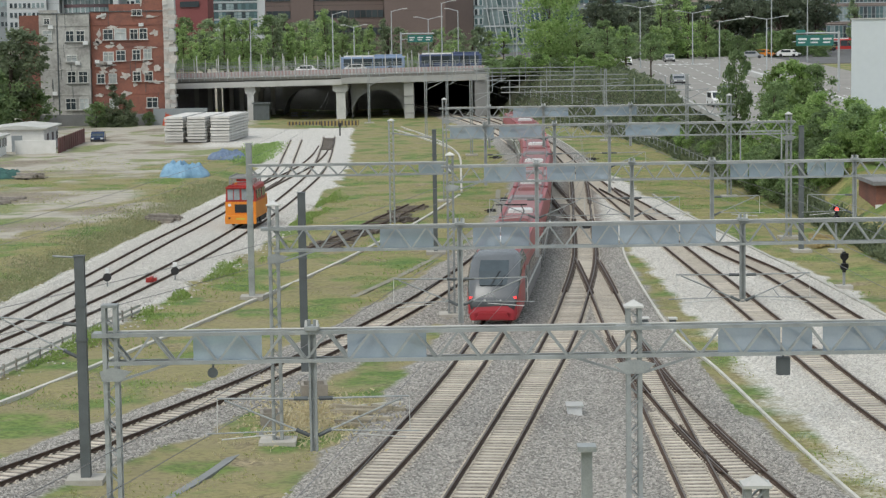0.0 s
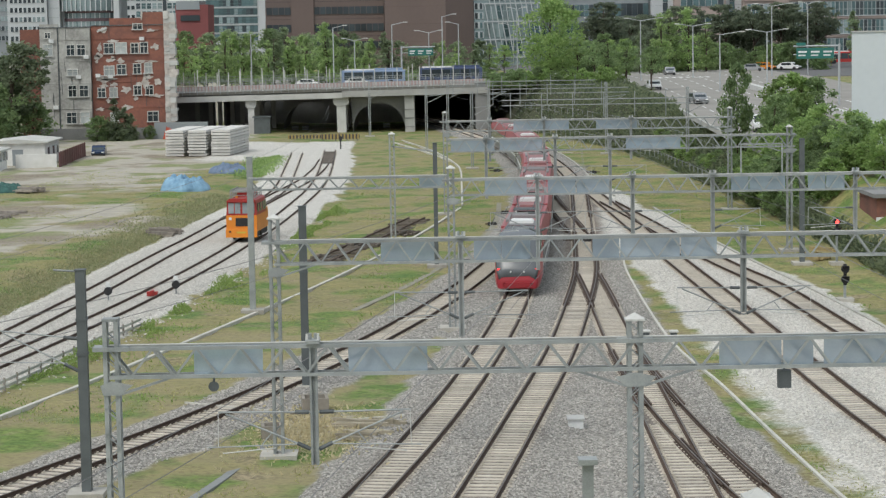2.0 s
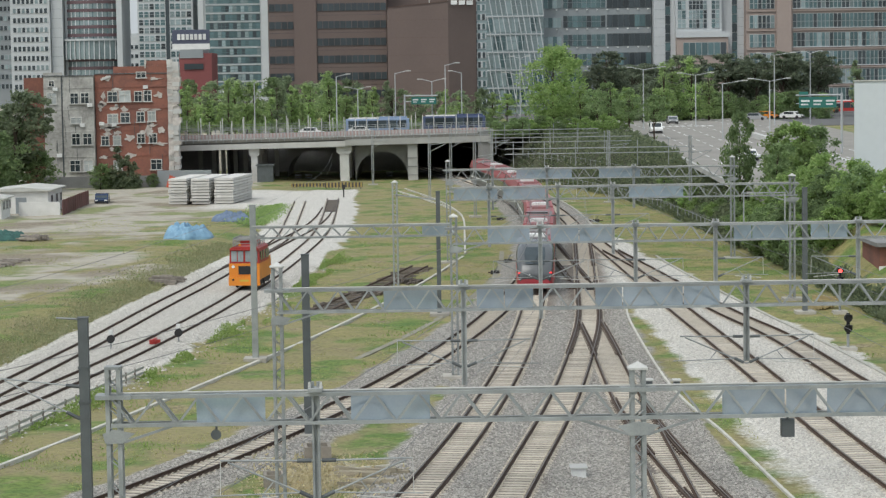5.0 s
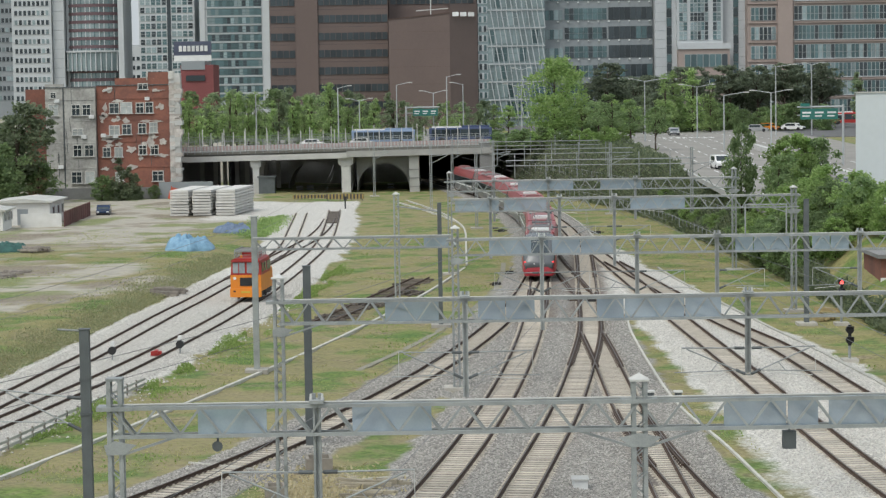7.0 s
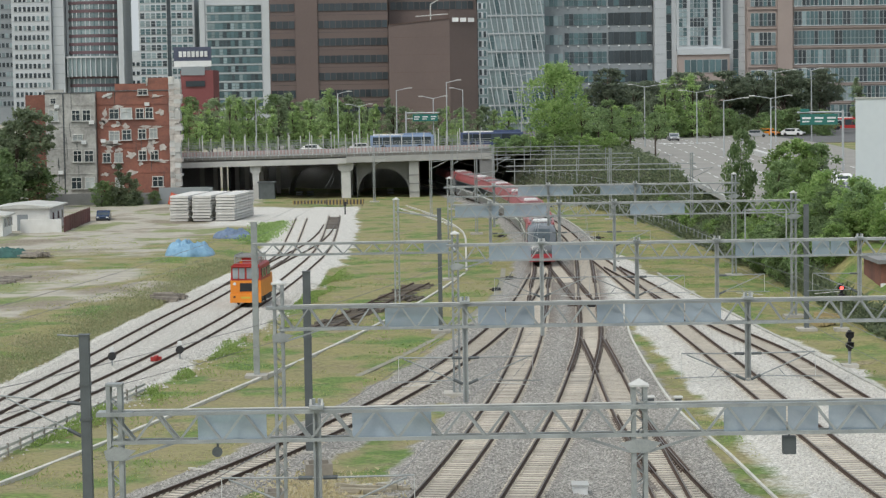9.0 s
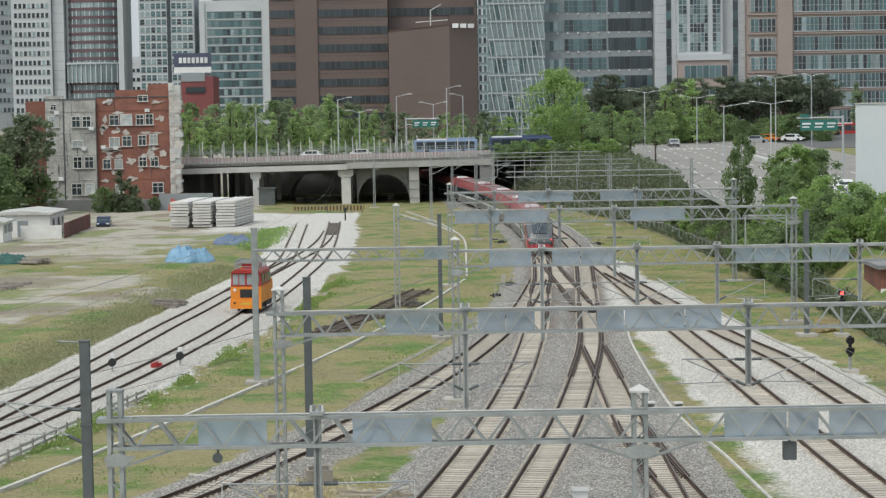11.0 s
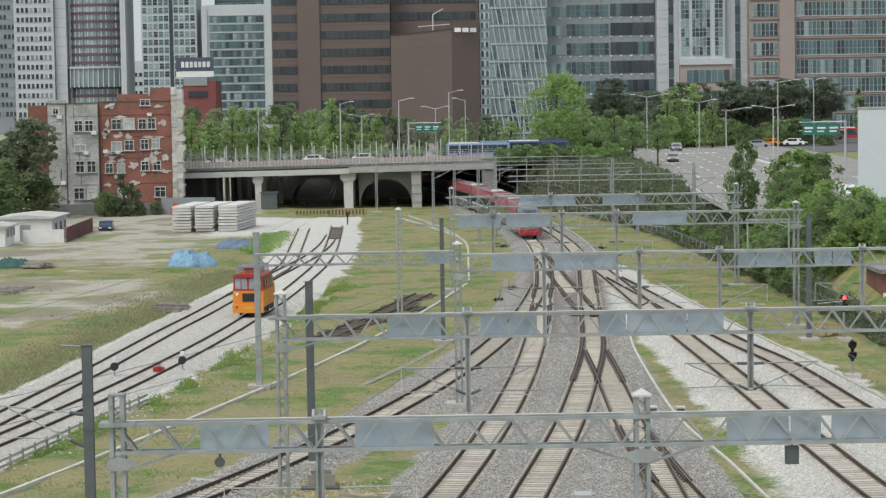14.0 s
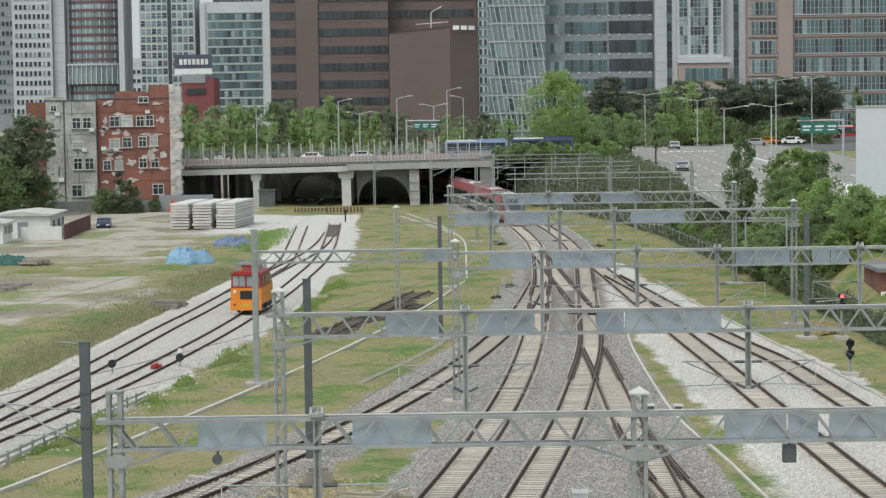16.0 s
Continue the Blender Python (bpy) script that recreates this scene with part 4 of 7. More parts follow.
def crown_mesh(name, rng, height_, radius, leaves, material, low=0.28, size=0.3, form="round"):
    """Many small leaf blades on uneven clumps that hang about the limbs."""
    n = 30 + int(leaves / 110)
    u = rng.uniform(0, 1, n) ** (1.25 if form == "cone" else 1.0)
    cz = low + (1 - low) * u
    if form == "cone":
        rr = radius * np.clip((1 - u) ** 0.75 + 0.06, 0.08, 1) * rng.uniform(0.65, 1.1, n)
    elif form == "flat":
        rr = radius * np.clip(np.sin(np.clip(u, 0.05, 0.95) * math.pi) ** 0.4, 0.3, 1)
    else:
        rr = radius * np.clip(np.sin(np.clip(u * 0.93 + 0.05, 0.03, 0.97) * math.pi) ** 0.6, 0.25, 1) * rng.uniform(0.8, 1.15, n)
    ang, rad = rng.uniform(0, math.tau, n), np.sqrt(rng.uniform(0.05, 1, n))
    lean = rng.normal(0, 0.06, 2) * height_
    centre = np.stack([np.cos(ang) * rad * rr * 0.88 + lean[0] * u, np.sin(ang) * rad * rr * 0.88 + lean[1] * u, cz * height_ * 0.94], 1)
    own = rng.uniform(0.12, 0.34, n) * radius * np.where(u > 0.8, 0.75, 1.0)
    which = rng.integers(0, n, leaves)
    d = rng.normal(size=(leaves, 3))
    d /= np.linalg.norm(d, axis=1)[:, None]
    d *= (rng.uniform(0.1, 1, leaves) ** 0.5 * rng.choice([1.0, 1.0, 1.0, 1.5], leaves))[:, None]
    d[:, 2] *= 0.36 if form == "flat" else 0.62
    c = centre[which] + d * own[which][:, None]
    a = rng.normal(size=(leaves, 3))
    a[:, 2] *= 0.55
    a /= np.linalg.norm(a, axis=1)[:, None]
    b = np.cross(a, rng.normal(size=(leaves, 3)))
    b /= np.linalg.norm(b, axis=1)[:, None]
    sz = (size * rng.uniform(0.45, 1.25, leaves))[:, None]
    v = np.stack([c - a * sz, c + b * sz * 0.5, c + a * sz, c - b * sz * 0.5], 1).reshape(-1, 3)
    f = np.arange(leaves * 4).reshape(-1, 4)
    me = bpy.data.meshes.new(name)
    me.from_pydata(v.tolist(), [], f.tolist())
    me.materials.append(material)
    return me, centre


def tree_thing(name, seed, h, r, leaves, material, label, low=0.28, size=0.3, form="round", group=""):
    rng = np.random.default_rng(seed)
    t = thing(name, label, "tree", group)
    me, centre = crown_mesh("crown", rng, h, r, leaves, material, low, size, form)
    b = Build()
    w = h * 0.014 + 0.05
    b.tube((0, 0, -0.5), (0.05 * h * 0.2, 0, h * 0.45), w, w * 0.65, 8).tube((0.05 * h * 0.2, 0, h * 0.45), (0, 0.02 * h, h * 0.85), w * 0.65, w * 0.2, 7)
    for c in centre[:16]:
        z = max(min(c[2] * 0.72, h * 0.7), h * low * 0.6)
        b.tube((0, 0, z * 0.85), tuple(c), w * 0.32, w * 0.08, 5)
    part("trunk", b, BARK, t, smooth=True)
    part("crown", me, None, t)
    return t


STREET = "street trees"
LEAFY = [tree_thing("street_tree", 10 + i, 8.5, 2.9, 4200, m, "leafy green broadleaf street tree", 0.34, 0.22, group=STREET) for i, m in enumerate((LEAF, LEAFLIGHT, LEAF, LEAFDARK))]
AIRY = [tree_thing("street_tree", 60 + i, 8.2, 2.7, 2300, m, "open young street tree with a bare trunk", 0.42, 0.2, group=STREET) for i, m in enumerate((LEAF, LEAFLIGHT, LEAF))]
BIGTREE = [tree_thing("street_tree", 77, 12.5, 6.2, 9500, LEAFLIGHT, "large fresh-green spreading street tree", 0.14, 0.26, group=STREET)]
PINES = [tree_thing("pine_tree", 30 + i, 11, 4.0, 2600, PINE, "tall dark pine with a flat open crown", 0.5, 0.3, "flat", "pines before the offices") for i in range(3)]
GINKGO = [tree_thing("ginkgo_tree", 40 + i, 11, r, 3200, m, "slim fresh-green ginkgo tree", 0.06, 0.24, "cone", "slim trees behind the bridge") for i, (r, m) in enumerate(((2.8, LEAFGINKGO), (3.3, LEAFGINKGO), (2.6, LEAFBELT), (3.7, LEAFGINKGO)))]
BELT = [tree_thing("broadleaf_tree", 90 + i, 11, 4.6, 3600, m, "broad dull green tree in the belt behind the bridge", 0.05, 0.32, group="tree belt behind the bridge") for i, m in enumerate((LEAFBELT, LEAFBELT, LEAF))]
BUSH = [tree_thing("thicket_tree", 50 + i, 6.5, 3.6, 4200, m, "dense wild tree on the overgrown bank", 0.05, 0.24, group="wild trees on the bank") for i, m in enumerate((LEAFLIGHT, LEAF, LEAFLIGHT, LEAF))]
SHADE = [tree_thing("broadleaf_tree", 97 + i, 9, 4.4, 3400, PINE, "dark shady tree among the pines", 0.03, 0.3, group="pines before the offices") for i in range(2)]
CONIFER = [tree_thing("conifer", 70, 7.5, 2.6, 3600, LEAFDARK, "dark green conifer before the old houses", 0.03, 0.22, "cone", "trees before the old houses")]
USED = set()


def plant(kind, x, y, z=None, scale=1.0, turn=None, tall=1.0):
    src = kind[random.randrange(len(kind))]
    z = float(height(np.array([x]), np.array([y]))[0]) if z is None else z
    m = pose(x, y, z, 0, 0, random.uniform(0, 360) if turn is None else turn)
    if src.name not in USED:
        USED.add(src.name)
        t = src
    else:
        t = copy_thing(src, m)
    t.matrix_basis = m @ Matrix.Diagonal((scale, scale, scale * tall * random.uniform(0.94, 1.06), 1))
    return t


def planting():
    for i in range(17):                                   # the belt behind the bridge
        plant(BELT, -60 + i * 4.3 + random.uniform(-1, 1), random.uniform(448, 470), 6.9, random.uniform(0.8, 1.0) * (1 if i < 11 else 0.7))
    for i in range(40):
        x = -52 + i * 1.02 + random.uniform(-1.3, 1.3)
        plant(GINKGO, x, random.uniform(412, 440), 6.9, random.choice((0.5, 0.6, 0.68, 0.76, 0.86)))
    for x, y, k in ((-19.5, 416, 1.02), (-11.6, 418, 0.72), (-8.0, 420, 0.92), (2.0, 420, 0.66), (4.5, 425, 0.6), (7.5, 415, 0.62), (10.5, 412, 0.66)):
        plant(GINKGO, x, y, 6.9, k)
    for i in range(34):                                   # low hedge on the far side of the street
        plant(BUSH, -52 + i * 1.9 + random.uniform(-0.6, 0.6), random.uniform(407, 411), 6.9, random.uniform(0.26, 0.4))
    plant(BIGTREE, 20.8, 400, 6.9, 1.15)
    for x, y, k in ((25.2, 392, 0.8), (27.6, 386, 0.86), (29.3, 376, 0.92), (31.0, 361, 0.86), (33.4, 345, 0.82), (31.0, 399, 0.8), (13, 408, 0.75), (34.5, 405, 0.8)):
        plant(AIRY, x, y, road_z(y) - 0.2, k * 1.12)
    for i in range(24):                                   # pines before the offices
        plant(PINES, 33 + i * 2.1 + random.uniform(-1, 1), random.uniform(462, 500), 7.2, random.uniform(0.95, 1.3))
    for i in range(15):                                   # shade among the pines
        plant(SHADE, 35 + i * 3.2 + random.uniform(-1, 1), random.uniform(464, 476), 6.9, random.uniform(0.75, 1.0))
    for i in range(26):                                   # shrubs under the pines
        plant(BUSH[1:2], 24 + i * 2.1 + random.uniform(-0.8, 0.8), random.uniform(446, 462), 6.6, random.uniform(0.6, 0.95))
    for i in range(15):                                   # shrubs at the end of the bridge
        plant(BUSH, 9.8 + i * 1.45, random.uniform(365.5, 369.5), 6.7, random.uniform(0.36, 0.54))
    for x, y, k in ((44.5, 440, 1.05), (46.5, 444, 1.15), (50.5, 446, 1.2), (53.5, 442, 0.95), (40.0, 436, 0.8), (90, 480, 1.1)):
        plant(GINKGO, x, y, 7.2, k)
    for x, y, z, k in ((34.2, 226, 3.9, 0.8), (36.2, 222, 3.8, 0.86), (37.9, 222, 3.8, 0.78), (35.3, 214, 3.4, 0.72), (33.0, 219, 3.4, 0.66)):
        plant(LEAFY[:3], x, y, z, k, tall=1.2)
    plant(BUSH[1:2], 30.7, 228, 4.2, 0.58, tall=2.25)
    plant(LEAFY[:1], 40.4, 211.5, 4.0, 0.42)
    for i in range(44):                                   # the bank beside the road
        y = random.uniform(186, 222)
        x = float(np.interp(y, FOOT_Y, FOOT_X)) + random.uniform(1.0, 6.5) * (1 if y > 195 else 1.5)
        plant(BUSH[2:] + BUSH, min(x, 36.2) if y > 190 else x, y, None, random.uniform(0.5, 0.78))
    for i in range(20):                                   # along the lower end of the road
        plant(BUSH, random.uniform(29.6, 34.0), random.uniform(203, 238), None, random.uniform(0.42, 0.6))
    for i in range(16):
        y = random.uniform(222, 290)
        x = float(np.interp(y, FOOT_Y, FOOT_X)) + random.uniform(1.0, 3.0)
        plant(BUSH, x, y, None, random.uniform(0.25, 0.42))
    for x, y, k in ((-73, 345, 2.1), (-68, 350, 2.0), (-78, 352, 2.5), (-66, 338, 1.5), (-71, 330, 1.5), (-84, 350, 2.4), (-52.6, 354, 0.62), (-51.0, 355, 0.5), (-44.5, 356, 0.35), (-61.5, 348, 1.0)):
        plant(BUSH[1:2] + BUSH[3:], x, y, -0.2, k)
    plant(LEAFY[3:], -64.2, 346, -0.2, 2.0)
    for x, k in ((-49.6, 0.92), (-48.2, 0.8), (-47.4, 0.6)):
        plant(CONIFER, x, 354.5, -0.2, k)
    for i in range(16):                                   # fresh bushes where the bank meets the road
        plant(BUSH[::2], random.uniform(29.8, 33.0), random.uniform(204, 224), None, random.uniform(0.42, 0.52))
    for x, y in ((33.6, 203), (34.8, 204), (35.8, 202), (36.4, 203)):
        plant(BUSH[::2], x, y, None, 0.55)
    for src in LEAFY + AIRY + BIGTREE + PINES + GINKGO + BELT + BUSH + SHADE + CONIFER:
        if src.name not in USED:                          # a kind that found no place
            for ob in list(src.children) + [src]:
                bpy.data.objects.remove(ob)


planting()

# ---- buildings ----
STONEWHITE = mat("white_cladding", (0.50, 0.525, 0.54), (0.43, 0.455, 0.47), 0.1, 0.6, 0, 0.0, vary=0.03)
BROWN = mat("brown_cladding", (0.155, 0.115, 0.102), (0.13, 0.097, 0.087), 0.1, 0.5, 0, 0.0, vary=0.05)
PEACH = mat("peach_stone", (0.36, 0.295, 0.265), (0.31, 0.255, 0.23), 0.1, 0.7, 0, 0.0, vary=0.04)
GREYMETAL = mat("grey_panel", (0.275, 0.30, 0.315), (0.235, 0.26, 0.275), 0.1, 0.5, 0.1, 0.0, vary=0.04)
MAROON = mat("maroon_panel", (0.135, 0.085, 0.095), (0.11, 0.07, 0.08), 0.2, 0.6, 0, 0.0, vary=0.05)
BASE = 7.5


def tower(label, x0, x1, y, depth, top, wall, category="office building", dx=0.0):
    t = thing("office_building", label, category, "buildings behind the bridge", at=pose(dx, 0, 0))
    part("wall", Build().box(x0, x1, y, y + depth, BASE - 8, top), wall, t)
    part("roof", Build().box(x0 + 0.4, x1 - 0.4, y + 0.4, y + depth - 0.4, top, top + 0.8), wall, t)
    return t


def panes(t, xs, zs, y, w, h, glass, depth=0.12):
    """Windows in rows and columns, with one shared mesh."""
    me = Build().box(0, w, -depth, 0.05, 0, h).mesh("window", glass)
    for z in zs:
        for x in xs:
            part("window", me, None, t).matrix_basis = pose(x, y, z)


PALEGLASS = mat("pale_reflecting_glass", (0.30, 0.37, 0.38), (0.20, 0.26, 0.27), 0.12, 0.12, 0.2, 0.0, vary=0.3)
BLIND = mat("pale_blinds", (0.42, 0.45, 0.45), (0.33, 0.36, 0.36), 0.5, 0.5, 0, 0.0, vary=0.2)
MULLION = mat("mullion_grey", (0.40, 0.42, 0.42), (0.33, 0.35, 0.35), 0.3, 0.5, 0.1, 0.0)


def bays(t, x0, x1, count, zs, y, h, gap=0.22, kinds=(GREENGLASS, GREENGLASS, GREENGLASS, GLASS, GLASS, PALEGLASS), backing=MULLION, split=0.0):
    """Floors of single windows between mullions on a backing strip."""
    w = (x1 - x0) / count
    forms = []
    for g in kinds:
        b = Build()
        if split:
            b.box(gap / 2, w - gap / 2, -0.2, 0.05, 0, h * split - 0.07).box(gap / 2, w - gap / 2, -0.2, 0.05, h * split + 0.07, h)
        else:
            b.box(gap / 2, w - gap / 2, -0.2, 0.05, 0, h)
        forms.append(b.mesh("window", g))
    for z in zs:
        part("window_strip", Build().box(x0, x1, y - 0.12, y + 0.1, z - 0.1, z + h + 0.1), backing, t)
        for i in range(count):
            part("window", random.choice(forms), None, t).matrix_basis = pose(x0 + w * i, y, z)


def ledges(t, x0, x1, zs, y, material, h=0.35, out=0.35):
    for z in zs:
        part("ledge", Build().box(x0, x1, y - out, y, z, z + h), material, t)


def far_offices():
    Y = 840
    t = tower("grey ribbed tower with dark window bands", -166, -157.6, Y + 6, 25, 95, GREYMETAL, dx=0.9)
    bays(t, -165.6, -158, 5, np.arange(14, 90, 3.6), Y + 6, 1.6, 0.5, (GLASS, GLASS, PALEGLASS), GREYMETAL)
    t = tower("white office block with rows of small square windows", -157.4, -142.8, Y, 25, 95, STONEWHITE, dx=0.9)
    bays(t, -156.6, -143.4, 8, np.arange(13.6, 66, 3.5), Y, 1.75, 0.62, (GLASS, GLASS, GLASS, PALEGLASS), STONEWHITE)
    t = tower("plain white stair tower between two blocks", -142.6, -138.4, Y + 2, 20, 95, STONEWHITE, dx=0.9)
    for z in np.arange(15, 66, 3.5):
        part("groove", Build().box(-142.4, -138.6, Y + 1.94, Y + 2.1, z, z + 0.12), GREYMETAL, t)
    # the tower with a bowed front
    t = tower("pale bowed residential tower with maroon bands", -138.2, -116.6, Y + 6, 20, 95, STONEWHITE, "apartment building", dx=1.0)

    def bow(x0, x1, out, z0, z1, y=Y + 6):
        n = 14
        ring = [(x0 + (x1 - x0) * i / n, y - out * math.sin(math.pi * i / n) ** 0.7 - 0.05) for i in range(n + 1)]
        return Build().loft([[(p, q, z) for p, q in ring] + [(x1, y + 1, z), (x0, y + 1, z)] for z in (z0, z1)])

    for z in np.arange(12.5, 82, 3.05):
        if not 24.0 < z < 30.0:
            part("bowed_glass", bow(-137.2, -118.6, 5.0, z, z + 1.9), PALEGLASS, t)
            part("bowed_band", bow(-137.4, -118.4, 5.2, z + 1.9, z + 3.05), MAROON, t, "maroon floor band")
            for i in range(1, 11):
                a = -137.2 + 18.6 * i / 11
                q = Y + 6 - 5.0 * math.sin(math.pi * i / 11) ** 0.7
                part("bow_mullion", Build().box(a - 0.14, a + 0.14, q - 0.25, q + 0.3, z, z + 1.9), STONEWHITE if i % 3 else GREENGLASS, t)
    part("podium_glass", bow(-139.4, -117.4, 7.0, 24.4, 31.2), PALEGLASS, t)
    part("podium_ledge", bow(-140.0, -116.8, 7.8, 31.2, 31.9), STONEWHITE, t)
    for i in range(1, 12):
        a, q = -139.4 + 22.0 * i / 12, Y + 6 - 7.2 * math.sin(math.pi * i / 12) ** 0.7
        part("podium_fin", Build().bar((a, q - 0.4, 24.2), (a, q - 0.1, 31.4), 0.35), STONEWHITE, t)
    part("side_slab", Build().box(-118.4, -116.4, Y + 1, Y + 8, 0, 95), STONEWHITE, t)
    # apartment grid
    t = tower("white apartment tower with a grid of greenish windows", -111.4, -90.8, Y + 4, 20, 95, STONEWHITE, "apartment building", dx=1.4)
    bays(t, -111.0, -101.0, 5, np.arange(13, 90, 2.95), Y + 4, 2.0, 0.45, (GREENGLASS, GLASS, PALEGLASS, GREENGLASS), STONEWHITE, 0.55)
    bays(t, -99.4, -91.2, 4, np.arange(13, 90, 2.95), Y + 4, 2.0, 0.45, (GREENGLASS, GLASS, PALEGLASS, GREENGLASS), STONEWHITE, 0.55)
    # dark slab on the wall stands in for the shade of a recess
    part("dark_recess", Build().box(-100.9, -99.5, Y + 3.85, Y + 4.2, 8, 95), GLASS, t)
    # pale office with green glass
    t = tower("pale office with wide greenish window bands", -89.6, -66.4, Y - 2, 22, 53, STONEWHITE, dx=3.0)
    bays(t, -87.0, -67.0, 14, np.arange(12.6, 50, 3.15), Y - 2, 2.2, 0.16, (GREENGLASS, GREENGLASS, GLASS, PALEGLASS), GREENGLASS, 0.4)
    ledges(t, -87.6, -66.6, np.arange(15.1, 52, 3.15), Y - 2, STONEWHITE, 0.3)
    part("side_pier", Build().box(-89.8, -87.8, Y - 2.6, Y - 2, 0, 53.2), STONEWHITE, t)
    t = tower("tall glass tower behind the pale office", -89, -70, Y + 40, 20, 95, GREENGLASS, dx=3.0)
    bays(t, -88, -71, 9, np.arange(54, 90, 3.3), Y + 40, 2.1, 0.2)
    t = tower("narrow white slab tower beside the brown office", -63.3, -60.9, Y - 6, 20, 95, STONEWHITE)
    t = tower("low white building far behind the houses", -142, -120, 1000, 20, 36, STONEWHITE)
    bays(t, -141, -121, 9, [22, 26, 30], 1000, 1.6, 0.8, (GLASS,), STONEWHITE)


def build_offices():
    far_offices()
    Y = 560
    t = tower("brown office tower with dark window bands", -40.5, -11.5, Y - 4, 30, 62, BROWN)
    zs = [11.6, 15.9, 20.1, 24.3, 28.5, 32.8, 37.0, 41.2, 45.5]
    bays(t, -40.3, -34.3, 4, zs, Y - 4, 1.8, 0.12, (GLASS, GLASS, GLASS), BROWN)
    bays(t, -28.6, -11.6, 12, zs, Y - 4, 1.8, 0.12, (GLASS, GLASS, GLASS), BROWN)
    part("corner_pier", Build().box(-34.2, -28.7, Y - 4.5, Y - 4, 0, 62), BROWN, t, "plain brown corner pier")
    for z in np.arange(9.0, 60, 1.42):
        part("cladding_joint", Build().box(-40.4, -11.6, Y - 4.03, Y - 3.9, z, z + 0.05), GLASS, t)
    t = thing("office_building", "plain brown windowless wing of an office", "office building", "buildings behind the bridge")
    part("wall", Build().loft([[(-11.2, Y - 14, 0), (3.5, Y - 14, 0), (3.5, Y + 4, 0), (-11.2, Y + 4, 0)], [(-11.2, Y - 14, 33.0), (3.5, Y - 14, 34.4), (3.5, Y + 4, 34.4), (-11.2, Y + 4, 33.0)]]), BROWN, t)
    part("coping", Build().bar((-11.3, Y - 14.05, 33.05), (3.6, Y - 14.05, 34.45), 0.3, 0.16), DARKBROWN, t)
    for z in np.arange(9.0, 32.5, 4.2):
        part("cladding_joint", Build().box(-11.1, 3.4, Y - 14.02, Y - 13.9, z, z + 0.04), DARKBROWN, t)
    part("roof_mast", Build().tube((-1.0, Y - 10, 34), (-1.0, Y - 10, 38), 0.15).tube((-4.6, Y - 10, 35.1), (3.2, Y - 10, 35.6), 0.12).tube((-1.0, Y - 10, 38), (1.6, Y - 10, 39.4), 0.12), PALECONC, t)
    t = tower("brown office block behind the windowless wing", -11.4, 10.2, Y + 2, 25, 62, BROWN)
    bays(t, -11.0, 9.6, 14, [37.2, 41.4, 45.6], Y + 2, 1.9, 0.12, (GLASS,), BROWN)
    part("slant_wall", Build().loft([[(3.5, Y - 13.9, z), (10.3, Y - 8.6, z), (10.3, Y + 2, z), (3.5, Y + 2, z)] for z in (0, 36.6)]), BROWN, t)
    # glass building with slanting mullions
    t = tower("glass office with slanting white mullions", 10.4, 26.7, Y - 8, 25, 62, PALEGLASS)
    bays(t, 10.4, 12.7, 2, np.arange(9.2, 46, 2.3), Y - 8, 1.4, 0.5, (GLASS, GREENGLASS), STONEWHITE)
    bays(t, 12.9, 26.6, 9, np.arange(9.6, 46, 4.35), Y - 8, 3.2, 0.12, (PALEGLASS, GREENGLASS, PALEGLASS, PALEGLASS), PALEGLASS, 0.6)
    m2 = Build().bar((0.75, 0, 0), (0, 0, 4.35), 0.24, 0.3).mesh("mullion", STONEWHITE)
    m3 = Build().bar((0.75, 0, 0), (0.2, 0, 4.35), 0.18, 0.3).mesh("mullion", STONEWHITE)
    for k, z in enumerate(np.arange(9, 46, 4.35)):
        part("floor_edge", Build().box(12.8, 26.7, Y - 8.5, Y - 8, z - 0.2, z + 0.12), STONEWHITE, t)
        for i, x in enumerate(np.arange(13.0, 25.9, 1.25)):
            part("mullion", m3 if (i + k) % 3 == 0 else m2, None, t).matrix_basis = pose(x + (0.5 if k % 2 else 0), Y - 8.7, z)
    # grey banded glass office with a bowed front
    t = tower("grey glass office with horizontal bands", 26.7, 53.5, Y - 2, 25, 62, GREYMETAL)
    zs = [9.4, 14.0, 18.6, 23.3, 27.9, 32.6, 37.3, 42.0]
    bays(t, 31.8, 42.2, 9, zs, Y - 2, 2.8, 0.12, (GREENGLASS, GREENGLASS, GREENGLASS, GLASS), GREYMETAL, 0.5)
    bays(t, 42.6, 53.4, 8, zs, Y - 2, 2.9, 0.12, (GLASS, GLASS, GLASS, GREENGLASS), DARKSTEEL)
    bays(t, 27.0, 31.4, 4, zs, Y - 2, 2.4, 0.12, (PALEGLASS, PALEGLASS, GREENGLASS), GREYMETAL)
    for z in zs:
        for x in np.arange(30, 52.6, 2.5):
            part("facade_lamp", Build().box(x, x + 0.4, Y - 2.5, Y - 2.0, z - 0.55, z - 0.25), WHITEPAINT, t)
    # white and glass tower
    t = tower("white tower with a tall glazed bay", 53.7, 75.7, Y - 6, 25, 62, STONEWHITE)
    for x in (56.5, 72.8):
        bays(t, x, x + 1.2, 1, np.arange(13, 46, 2.2), Y - 6, 1.9, 0.05, (GLASS, GREENGLASS), DARKSTEEL)
    for z in np.arange(12, 46, 2.2):
        part("stone_joint", Build().box(53.8, 56.4, Y - 6.04, Y - 5.9, z, z + 0.06), GREYMETAL, t)
        part("stone_joint", Build().box(74.1, 75.6, Y - 6.04, Y - 5.9, z, z + 0.06), GREYMETAL, t)
